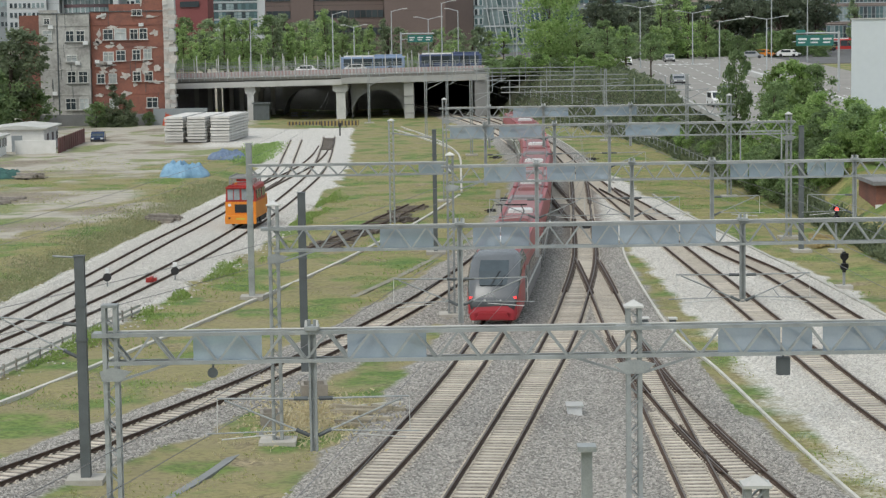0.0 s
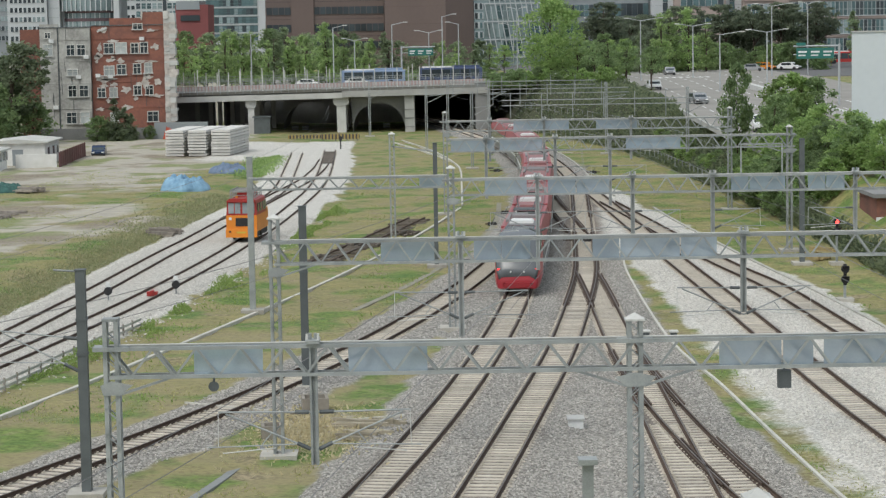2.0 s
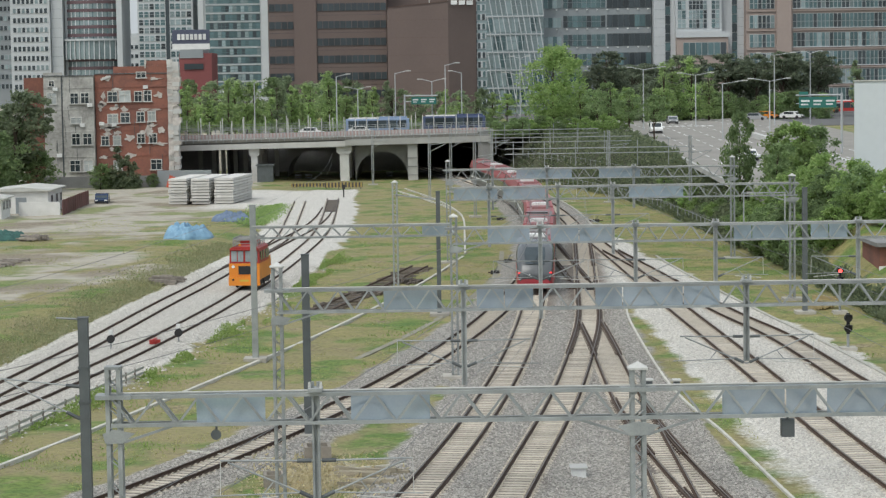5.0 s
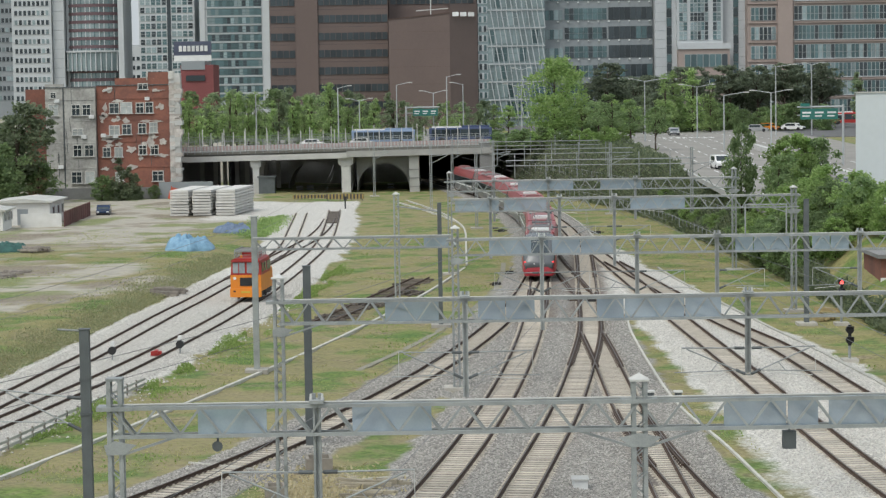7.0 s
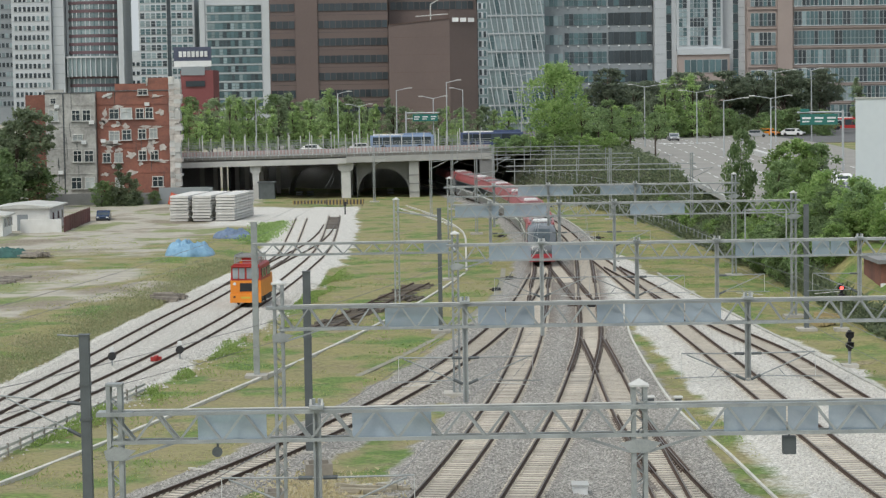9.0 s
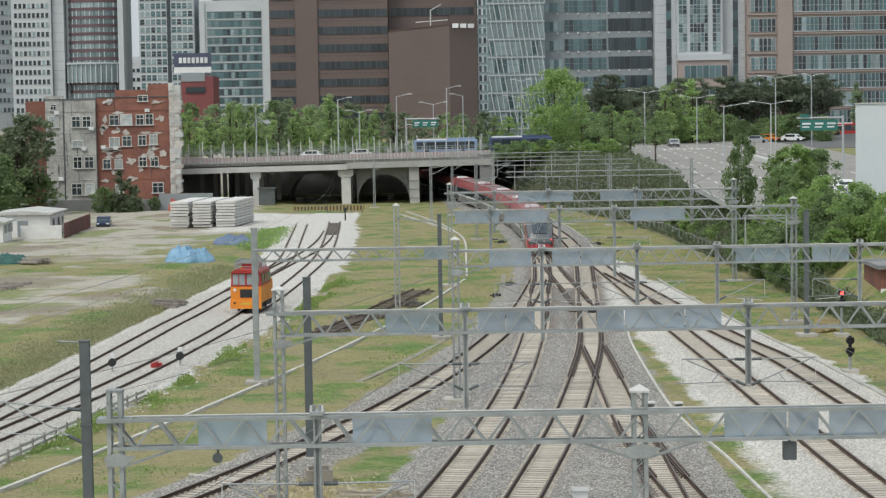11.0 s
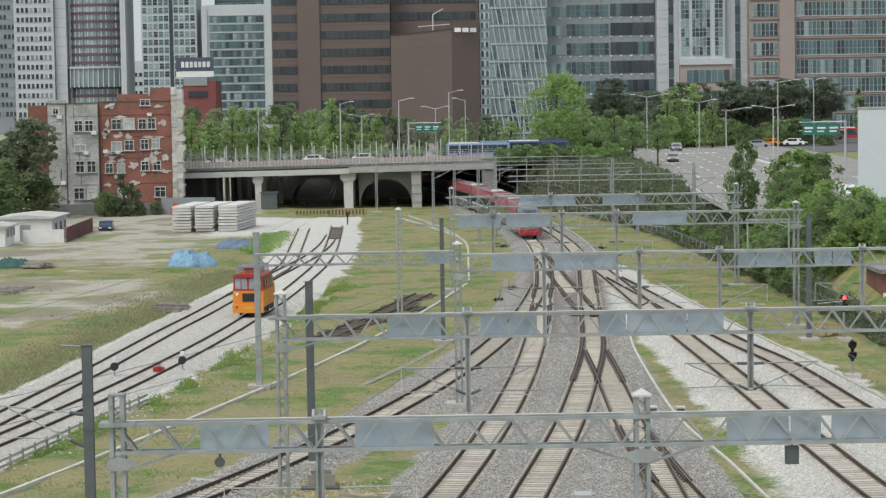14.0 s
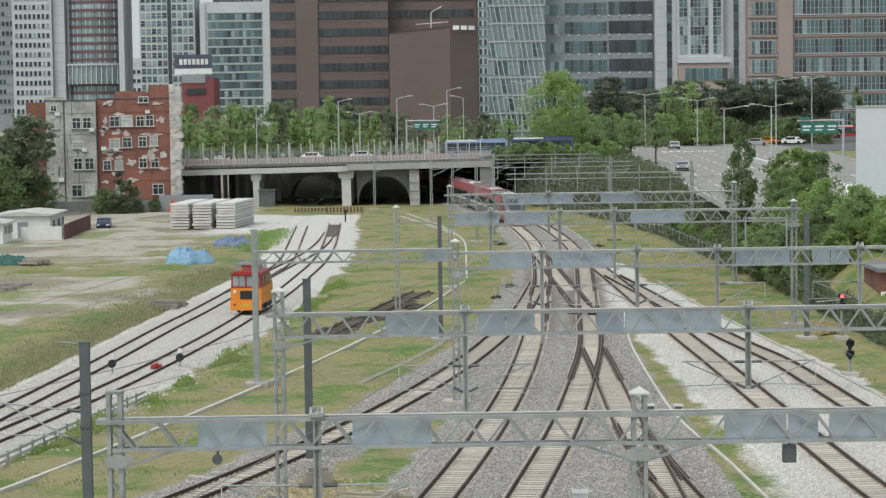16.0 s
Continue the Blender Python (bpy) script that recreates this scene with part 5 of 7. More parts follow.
    part("bay_frame", Build().box(58.8, 70.0, Y - 8.2, Y - 6, 26.2, 62), STONEWHITE, t)
    for a, b, n in ((59.3, 61.3, 2), (62.0, 66.4, 5), (67.5, 69.5, 2)):
        bays(t, a, b, n, np.arange(27.2, 46, 2.25), Y - 8.2, 2.0, 0.14, (GREENGLASS, GREENGLASS, GLASS, PALEGLASS), STONEWHITE, 0.6)
    low = part("podium", Build().box(59.0, 71.5, Y - 9, Y - 6, 0, 25.4), PEACH, t)
    bays(t, 60.5, 71.0, 7, [20.6], Y - 9, 3.0, 0.2)
    bays(t, 60.5, 71.0, 7, [15.2], Y - 9, 3.0, 0.2)
    part("podium_ledge", Build().box(58.8, 71.8, Y - 9.4, Y - 8.2, 24.9, 26.3), STONEWHITE, t)
    # peach office
    t = tower("peach stone office with wide green window bands", 75.7, 116, Y - 10, 30, 62, PEACH)
    zs = [8.9, 13.4, 17.8, 22.3, 26.9, 31.6, 36.3, 41.0]
    bays(t, 76.5, 82.6, 6, zs, Y - 10, 3.0, 0.25, split=0.4)
    bays(t, 87.0, 114.6, 28, zs, Y - 10, 3.3, 0.2, split=0.45)
    ledges(t, 75.7, 116, [z - 0.75 for z in zs], Y - 10, PEACH, 0.3)
    ledges(t, 86.8, 115, [z - 0.2 for z in zs], Y - 10, STONEWHITE, 0.2, 0.3)
    part("corner_pier", Build().box(83.0, 86.6, Y - 10.8, Y - 10, 0, 62), PEACH, t)


DARKBROWN = mat("brown_joint", (0.11, 0.07, 0.056), (0.1, 0.062, 0.05), 0.1, 0.6)
build_offices()
# ---- the half-ruined houses at the yard ----
FRAMEGREY = mat("dirty_white_frame", (0.66, 0.66, 0.63), (0.42, 0.42, 0.39), 1.5, 0.7)
BRICK = mat("red_brick", (0.285, 0.118, 0.082), (0.165, 0.08, 0.064), 0.35, 0.9, 0, 0.3, fine=9.0, share=0.42)
PLASTER = mat("stained_grey_plaster", (0.56, 0.555, 0.52), (0.30, 0.295, 0.275), 0.3, 0.95, 0, 0.3, fine=8.0, share=0.45)
CURTAIN = mat("pale_pane", (0.5, 0.53, 0.52), (0.3, 0.33, 0.33), 1.0, 0.3, 0, 0.0, vary=0.3)


def house(label, x0, x1, y, top, wall, windows, steps=()):
    t = thing("old_house", label, "house", "old houses beside the bridge", at=pose(1.1, 0, 0))
    part("wall", Build().box(x0, x1, y, y + 10, -0.5, top), wall, t)
    low = top + 0.03
    for a, b, z in steps:
        part("parapet", Build().box(a, b, y + 0.02, y + 0.4, low, z), wall, t)
        low = z + 0.003
    part("roof_edge", Build().box(x0 - 0.1, x1 + 0.1, y - 0.12, y + 0.1, top - 0.12, top + 0.02), DARKSTEEL, t)
    for z in (4.6, 8.7, 12.2, 15.6):
        part("string_course", Build().box(x0 + 0.02, x1 - 0.02, y - 0.07, y - 0.004, z, z + 0.14), wall, t)
    rng = random.Random(len(windows))
    for k in range(9):
        a, z = rng.uniform(x0 + 0.5, x1 - 1.2), rng.uniform(1.5, top - 1.5)
        part("cable", Build().tube((a, y - 0.05, z), (a + rng.uniform(-0.2, 0.2), y - 0.05, z + rng.uniform(1.0, 4.0) if z < top - 5 else top), 0.035, n=5), DARKSTEEL, t)
    for k, (x, z, w, h) in enumerate(windows):
        win = part("window", Build().box(x, x + w, y - 0.06, y + 0.1, z, z + h), (GLASS, CURTAIN)[k % 3 == 1], t)
        part("window_frame", Build().box(x - 0.12, x, y - 0.14, y, z, z + h).box(x + w, x + w + 0.12, y - 0.14, y, z, z + h).box(x - 0.12, x + w + 0.12, y - 0.14, y, z + h, z + h + 0.15)
             .box(x + w * 0.47, x + w * 0.53, y - 0.13, y, z, z + h).box(x, x + w, y - 0.13, y, z + h * 0.62, z + h * 0.68), FRAMEGREY, win)
        part("window_sill", Build().box(x - 0.25, x + w + 0.25, y - 0.32, y, z - 0.16, z), PALECONC, win)
    return t


def patches(t, y, spots, seed):
    """Ragged plaster left on the brick, each patch an uneven slab."""
    rng = random.Random(seed)
    for x, z, w, h in spots:
        n = 15
        ring = [(x + w / 2 + math.cos(i * math.tau / n) * w / 2 * rng.uniform(0.35, 1.3), z + h / 2 + math.sin(i * math.tau / n) * h / 2 * rng.uniform(0.35, 1.3)) for i in range(n)]
        part("plaster_patch", Build().loft([[(a, yy, b) for a, b in ring] for yy in (y - 0.1, y - 0.01)]), PALEPLASTER, t, "ragged patch of pale plaster")


PALEPLASTER = mat("pale_plaster", (0.60, 0.57, 0.53), (0.36, 0.32, 0.29), 1.5, 0.95, 0, 0.3)
hx = house("grey plaster house with stained walls and white windows", -55.9 - 8.0, -51.6 - 4.3, 364, 17.7, PLASTER,
           [(-59.9, 2.3, 1.5, 1.7), (-57.7, 2.3, 1.4, 1.7), (-59.5, 6.6, 1.2, 1.7), (-57.7, 6.6, 1.3, 1.7), (-59.6, 10.0, 1.6, 0.9), (-59.6, 13.2, 1.2, 1.6), (-57.9, 13.2, 1.2, 1.6), (-63.3, 13.2, 1.4, 1.7), (-63.0, 16.0, 0.8, 0.8)], [(-63.9, -60.9, 18.2)])
part("drain_pipe", Build().tube((-61.0, 363.9, 0), (-61.0, 363.9, 17.6), 0.1), DARKSTEEL, hx, "dark drain pipe")
for x, z in ((-62.4, 15.2), (-62.0, 4.6), (-58.2, 9.4), (-56.9, 12.6), (-56.8, 2.0)):
    part("outdoor_unit", Build().box(x, x + 0.8, 363.6, 363.95, z, z + 0.6).tube((x + 0.3, 363.6, z + 0.3), (x + 0.3, 363.57, z + 0.3), 0.22, n=12), WHITEPAINT, hx, "white outdoor air-conditioner unit")
hb = house("half-ruined red brick house with broken white windows", -55.8, -44.0, 365, 17.9, BRICK,
           [(-53.7, 13.4, 1.4, 1.5), (-51.9, 13.4, 1.7, 1.6), (-49.4, 13.4, 1.1, 1.5), (-47.9, 13.4, 1.1, 1.6), (-53.8, 9.9, 1.5, 1.4), (-51.7, 10.0, 1.3, 1.5), (-49.1, 10.1, 1.1, 1.5), (-47.3, 10.2, 1.1, 1.5), (-49.0, 17.2, 1.4, 0.8), (-54.9, 6.4, 1.1, 1.4), (-53.0, 6.4, 1.1, 1.4), (-49.1, 6.7, 1.1, 1.4), (-47.2, 6.7, 1.1, 1.4), (-53.0, 2.4, 1.2, 1.4), (-47.0, 2.4, 1.6, 1.5)],
           [(-52.8, -44.0, 19.0), (-47.6, -44.0, 19.9)])
patches(hb, 365, [(-54.9, 13.6, 0.9, 1.6), (-53.4, 15.0, 2.0, 0.6), (-46.3, 13.9, 1.6, 1.1), (-47.2, 11.8, 2.0, 0.5), (-54.6, 7.9, 1.4, 0.9), (-52.9, 7.9, 1.2, 0.8), (-51.3, 6.9, 1.6, 1.3), (-47.9, 7.6, 1.3, 2.0), (-46.0, 8.0, 1.6, 1.2), (-46.6, 6.2, 2.2, 0.6), (-54.6, 16.6, 1.4, 1.0), (-47.3, 16.6, 2.4, 0.6), (-47.8, 18.4, 0.4, 1.8), (-48.8, 8.1, 1.2, 0.6)], 4)
more = random.Random(12)
patches(hb, 365, [(-55.6 + more.random() ** 1.5 * 8, more.choice((3.9, 5.2, 8.6, 9.2, 12.0, 12.4)) + more.uniform(-0.4, 0.4), more.uniform(0.6, 2.0), more.uniform(0.4, 1.1)) for k in range(20)], 8)
part("fallen_shutter", Build().bar((-54.8, 364.8, 16.9), (-53.2, 364.8, 17.5), 0.1, 0.3), PALECONC, hb)
for x, z in ((-53.2, 9.4), (-55.2, 9.6), (-48.0, 15.4)):
    part("outdoor_unit", Build().box(x, x + 0.75, 364.5, 364.95, z, z + 0.55), WHITEPAINT, hb, "white outdoor air-conditioner unit")
# the torn end wall
rw = thing("torn_end_wall", "ragged pale end wall of a half-demolished house", "wall", at=pose(1.15, 0, 0))
rng = random.Random(9)
for left, right in ((-44.1, -43.3), (-43.3, -42.3)):
    z = -0.4
    while z < 19.4:
        h = rng.uniform(0.25, 1.0)
        a, b, f = left + rng.uniform(-0.05, 0.02), right + (rng.uniform(-0.3, 0.25) if right > -43 else 0.02), 364.4 + rng.uniform(-0.08, 0.08)
        part("broken_masonry", Build().loft([[(a, f, z), (b, f, z), (b, 366.5, z), (a, 366.5, z)], [(a + rng.uniform(-0.04, 0.04), f + rng.uniform(-0.06, 0.06), z + h), (b + rng.uniform(-0.1, 0.1), f + rng.uniform(-0.06, 0.06), z + h), (b, 366.5, z + h), (a, 366.5, z + h)]]), rng.choice((PALEPLASTER, PALEPLASTER, PALECONC, PLASTER)), rw)
        z += h + 0.004
lone("brick_house_annex", Build().box(-66.5, -62.9, 367, 375, -0.4, 17.4), BRICK, "narrow red brick annex behind a grey house", "house")
# low wall and fence before the houses
lone("yard_wall", Build().box(-62, -40, 357.6, 358.0, -0.5, 1.7), DARKCONC, "dark low wall before the old houses", "wall", kind="structure")

# ---- the yard ----
SHEDWHITE = mat("whitewashed_board", (0.72, 0.72, 0.70), (0.58, 0.58, 0.55), 0.8, 0.8)
SHEDROOF = mat("pale_sheet_roof", (0.50, 0.50, 0.47), (0.38, 0.38, 0.35), 0.6, 0.8)
MAROONWALL = mat("maroon_fence", (0.16, 0.07, 0.065), (0.11, 0.05, 0.045), 0.8, 0.8)
BLUETARP = mat("blue_tarpaulin", (0.27, 0.46, 0.62), (0.13, 0.26, 0.39), 1.2, 0.5, 0, 0.5)
BLUEGREY = mat("faded_blue_sheet", (0.16, 0.22, 0.32), (0.10, 0.14, 0.22), 1.2, 0.6, 0, 0.5)
SLAB = mat("precast_concrete", (0.62, 0.61, 0.58), (0.50, 0.49, 0.46), 1.2, 0.9)
WOOD = mat("weathered_wood", (0.33, 0.30, 0.26), (0.18, 0.16, 0.14), 2.5, 0.9, 0, 0.4, vary=0.3)


def shed(x, y, w, d, h, turn, label):
    s = thing("site_shed", label, "shed", "white sheds in the yard", at=pose(x, y, float(height(x, y)) + 0.2, 0, 0, turn))
    part("wall", Build().box(-w / 2, w / 2, -d / 2, d / 2, -0.5, h), SHEDWHITE, s)
    part("roof", Build().loft([[(-w / 2 - 0.5, yy, h), (w / 2 + 0.5, yy, h), (w / 2 + 0.5, yy, h + 0.18), (0, yy, h + 0.55), (-w / 2 - 0.5, yy, h + 0.18)] for yy in (-d / 2 - 0.5, d / 2 + 0.5)]), SHEDROOF, s, "pale low-pitched sheet roof")
    for k in (-0.3, 0.05, 0.35):
        win = part("window", Build().box(w / 2 - 0.02, w / 2 + 0.03, d * k, d * k + 1.1, 1.0, 2.0), GLASS, s)
        part("window_frame", Build().box(w / 2, w / 2 + 0.06, d * k - 0.1, d * k, 0.9, 2.1).box(w / 2, w / 2 + 0.06, d * k + 1.1, d * k + 1.2, 0.9, 2.1), GREYMETAL, win)
    part("door", Build().box(-w * 0.1, w * 0.1, -d / 2 - 0.04, -d / 2 + 0.02, -0.3, 1.9), GREYMETAL, s)
    return s


shed(-53.6, 297, 7.0, 11.0, 2.7, 0, "low whitewashed shed with a pale sheet roof")
shed(-56.4, 282.5, 5.0, 6.0, 2.3, 0, "low whitewashed shed with a grey roof")
fence = thing("maroon_fence", "maroon sheet fence beside the white shed", "fence")
for i in range(12):
    a, b = -47.7 - i * 0.03, 288 + i * 2.0
    part("fence_panel", Build().box(a - 0.05, a + 0.05, b, b + 1.9, -0.4, 1.75).box(a, a + 0.1, b + 0.9, b + 1.0, -0.4, 1.85), MAROONWALL, fence)
lone("white_hoarding", Build().box(-53.0, -47.8, 286.6, 286.8, -0.4, 1.6), SHEDWHITE, "white board hoarding before the shed", "fence")


def car(label, paint, name="car", van=False, bus=False):
    c = thing(name, label, "bus" if bus else "car", "vehicles on the road")
    l, w, h = (4.5, 1.8, 1.45) if not van else (4.6, 1.85, 1.75)
    sill, bonnet = 0.25, 0.85 if not van else 1.0
    side = [(-l / 2, sill), (-l / 2, bonnet * 0.8), (-l / 2 + 0.9, bonnet), (-l / 2 + 1.55, h), (l / 2 - (1.1 if not van else 0.35), h), (l / 2 - 0.15, bonnet + 0.1), (l / 2, bonnet), (l / 2, sill)]
    part("body", Build().loft([[(x, y, z if abs(x) < w * 0.49 or z < bonnet + 0.05 else z) for y, z in side] for x in (-w / 2, w / 2)]), paint, c)
    part("windscreen", Build().loft([[(-w * 0.42, y - 0.03, z), (w * 0.42, y - 0.03, z), (w * 0.42, y + 0.02, z - 0.02), (-w * 0.42, y + 0.02, z - 0.02)] for y, z in ((-l / 2 + 0.98, bonnet + 0.06), (-l / 2 + 1.5, h - 0.08))]), GLASS, c)
    part("rear_window", Build().loft([[(-w * 0.4, y + 0.03, z), (w * 0.4, y + 0.03, z), (w * 0.4, y - 0.02, z - 0.02), (-w * 0.4, y - 0.02, z - 0.02)] for y, z in ((l / 2 - 0.25, bonnet + 0.15), (l / 2 - (1.0 if not van else 0.36), h - 0.06))]), GLASS, c)
    for s in (-1, 1):
        part("side_window", Build().box(s * w / 2 - 0.012, s * w / 2 + 0.012, -l / 2 + 1.6, l / 2 - 0.9, bonnet + 0.06, h - 0.12), GLASS, c)
        part("headlight", Build().box(s * w * 0.36 - 0.18, s * w * 0.36 + 0.18, -l / 2 - 0.02, -l / 2 + 0.05, 0.52, 0.68), WHITEPAINT, c)
        for y in (-l * 0.3, l * 0.3):
            part("wheel", Build().tube((s * (w / 2 - 0.18), y, 0.32), (s * (w / 2 + 0.015), y, 0.32), 0.32, n=14), BLACK, c)
    part("bumper", Build().box(-w * 0.47, w * 0.47, -l / 2 - 0.06, -l / 2 + 0.02, 0.22, 0.46), BLACK, c)
    return c


SILVER = mat("silver_car_paint", (0.45, 0.46, 0.47), (0.40, 0.41, 0.42), 0.5, 0.25, 0.5, 0.0)
WHITECAR = mat("white_car_paint", (0.78, 0.78, 0.77), (0.72, 0.72, 0.71), 0.5, 0.3, 0, 0.0)
NAVY = mat("dark_blue_car_paint", (0.03, 0.06, 0.13), (0.025, 0.045, 0.1), 0.5, 0.25, 0.2, 0.0)
ORANGE = mat("orange_paint", (0.72, 0.25, 0.02), (0.60, 0.20, 0.02), 1.0, 0.45, 0, 0.05)
BUSBLUE = mat("blue_bus_paint", (0.24, 0.32, 0.46), (0.20, 0.27, 0.40), 0.5, 0.3, 0, 0.0)
REDPAINT = mat("red_paint", (0.42, 0.035, 0.03), (0.33, 0.03, 0.025), 1.0, 0.45, 0, 0.05)
parked = car("dark blue car parked beside the maroon fence", NAVY)
parked.matrix_basis = pose(-46.6, 315, -0.3, 0, 0, 4)


def stack(x, y, w, turn, seed):
    s = thing("slab_stack", "tall stack of pale precast concrete slabs in the yard", "concrete slabs", "stacks of precast slabs", at=pose(x, y, float(height(x, y)), 0, 0, turn))
    rng = random.Random(seed)
    for i in range(9):
        a, z = rng.uniform(-0.08, 0.08), 0.12 + i * 0.39
        part("slab", Build().box(-w / 2 + a, w / 2 + a, -7 + rng.uniform(-0.1, 0.1), 7, z, z + 0.31), SLAB, s)
        if i < 8:
            for yy in (-5, 4):
                part("spacer", Build().box(-w / 2 + 0.1, w / 2 - 0.1, yy, yy + 0.2, z + 0.31, z + 0.39), WOOD, s)
    return s


stack(-34.3, 313, 2.5, -6, 1)
stack(-31.3, 313, 2.5, -6, 2)
stack(-28.1, 313.5, 2.6, -6, 3)


def heap(name, x, y, w, d, h, material, label, category, seed, z=0.0):
    """A crumpled sheet over a pile: a folded, uneven mound."""
    rng = random.Random(seed)
    b = Build()
    n, k = 54, 26
    for j in range(k + 1):
        for i in range(n):
            r = j / k
            a = i * math.tau / n
            e = 1 + 0.22 * noise.noise((math.cos(a) * 1.6 + seed, math.sin(a) * 1.6, 0))
            zz = h * (1 - r ** 6) * (0.5 + 0.36 * noise.noise((math.cos(a) * r * 1.8, math.sin(a) * r * 1.5, seed))) + (0.38 * h * abs(noise.noise((math.cos(a) * r * 4, math.sin(a) * r * 4, seed + 5))) + 0.26 * h * abs(noise.noise((math.cos(a) * r * 8, math.sin(a) * r * 7, seed + 9)))) * (1 - r * r)
            b.v.append((math.cos(a) * r * w / 2 * e, math.sin(a) * r * d / 2 * e, zz if j < k else -0.3))
    for j in range(k):
        for i in range(n):
            b.f.append((j * n + i, (j + 1) * n + i, (j + 1) * n + (i + 1) % n, j * n + (i + 1) % n))
    return lone(name, b, material, label, category, at=pose(x, y, float(height(x, y)) + z), smooth=False)


heap("tarpaulin_cover", -26.4, 238.5, 5.6, 6.5, 2.1, BLUETARP, "crumpled bright blue tarpaulin over a pile", "tarpaulin", 1)
heap("tarpaulin_cover", -24.7, 271, 4.4, 6, 1.5, BLUEGREY, "faded dark blue sheet over a low pile", "tarpaulin", 2)
heap("tarpaulin_cover", -57.5, 270, 5.0, 4, 1.4, BLUEGREY, "dark blue covered pile beside the shed", "tarpaulin", 3)
heap("netting_cover", -45.6, 240, 5.0, 4, 1.3, mat("green_net", (0.06, 0.16, 0.14), (0.03, 0.08, 0.075), 2.0, 0.8, 0, 0.4), "dark green netting over building material", "netting", 6)


def timber_pile(x, y, w, h, count, turn, label, seed, material=None, length=3.0):
    t = thing("timber_pile", label, "timber pile", "piles of old timber", at=pose(x, y, float(height(x, y)), 0, 0, turn))
    rng = random.Random(seed)
    for i in range(count):
        a = Vector((rng.uniform(-w / 2, w / 2), rng.uniform(-0.6, 0.6), rng.uniform(0.05, h)))
        d = Vector((rng.uniform(-0.25, 0.25), 1, rng.uniform(-0.06, 0.06))).normalized() * length * rng.uniform(0.5, 0.8)
        a.z = rng.uniform(0.05, h) * (1 - abs(a.x) / w)
        part("beam", Build().bar(a - d * 0.5, a + d * 0.5, rng.uniform(0.12, 0.22)), material or WOOD, t)
    return t


timber_pile(-22.6, 190, 2.6, 0.9, 26, 65, "grey heap of old sleepers and timber", 1)
timber_pile(-42.5, 238, 3.2, 0.7, 22, 60, "dark heap of old planks", 2)
timber_pile(-40, 208, 9.0, 0.14, 40, 80, "scattered dark old timber on bare earth", 3)
timber_pile(-5.6, 179, 2.4, 0.35, 16, -20, "old dark sleepers lying in the grass", 4, TIMBER)
timber_pile(-2.6, 189, 2.2, 0.35, 16, -20, "old dark sleepers lying in the grass", 5, TIMBER)
timber_pile(-8.6, 170, 1.6, 0.3, 9, -25, "old dark sleepers lying in the grass", 6, TIMBER)


def old_track():
    t = thing("old_track_panel", "disused rusty track on rotten dark sleepers in the grass", "railway track")
    rng = random.Random(40)
    a, b = Vector((-8.6, 166.0, 0)), Vector((-1.6, 203.0, 0))
    d = (b - a).normalized()
    side = Vector((d.y, -d.x, 0))
    for i in range(52):
        p = a + d * (i * 0.72 + rng.uniform(-0.1, 0.1))
        if rng.random() < 0.18:
            continue
        g = float(height(p.x, p.y)) + 0.06
        w = side * rng.uniform(1.0, 1.4) + d * rng.uniform(-0.25, 0.25)
        q = p + side * rng.uniform(-0.3, 0.3)
        part("old_sleeper", Build().bar((q.x - w.x, q.y - w.y, g + rng.uniform(0, 0.06)), (q.x + w.x, q.y + w.y, g + rng.uniform(0, 0.1)), 0.24, 0.16), TIMBER, t)
    for s_ in (-0.72, 0.72):
        p, q = a + side * s_, b + side * s_
        part("old_rail", Build().bar((p.x, p.y, float(height(p.x, p.y)) + 0.2), (q.x, q.y, float(height(q.x, q.y)) + 0.2), 0.12, 0.14), RUST, t)


old_track()


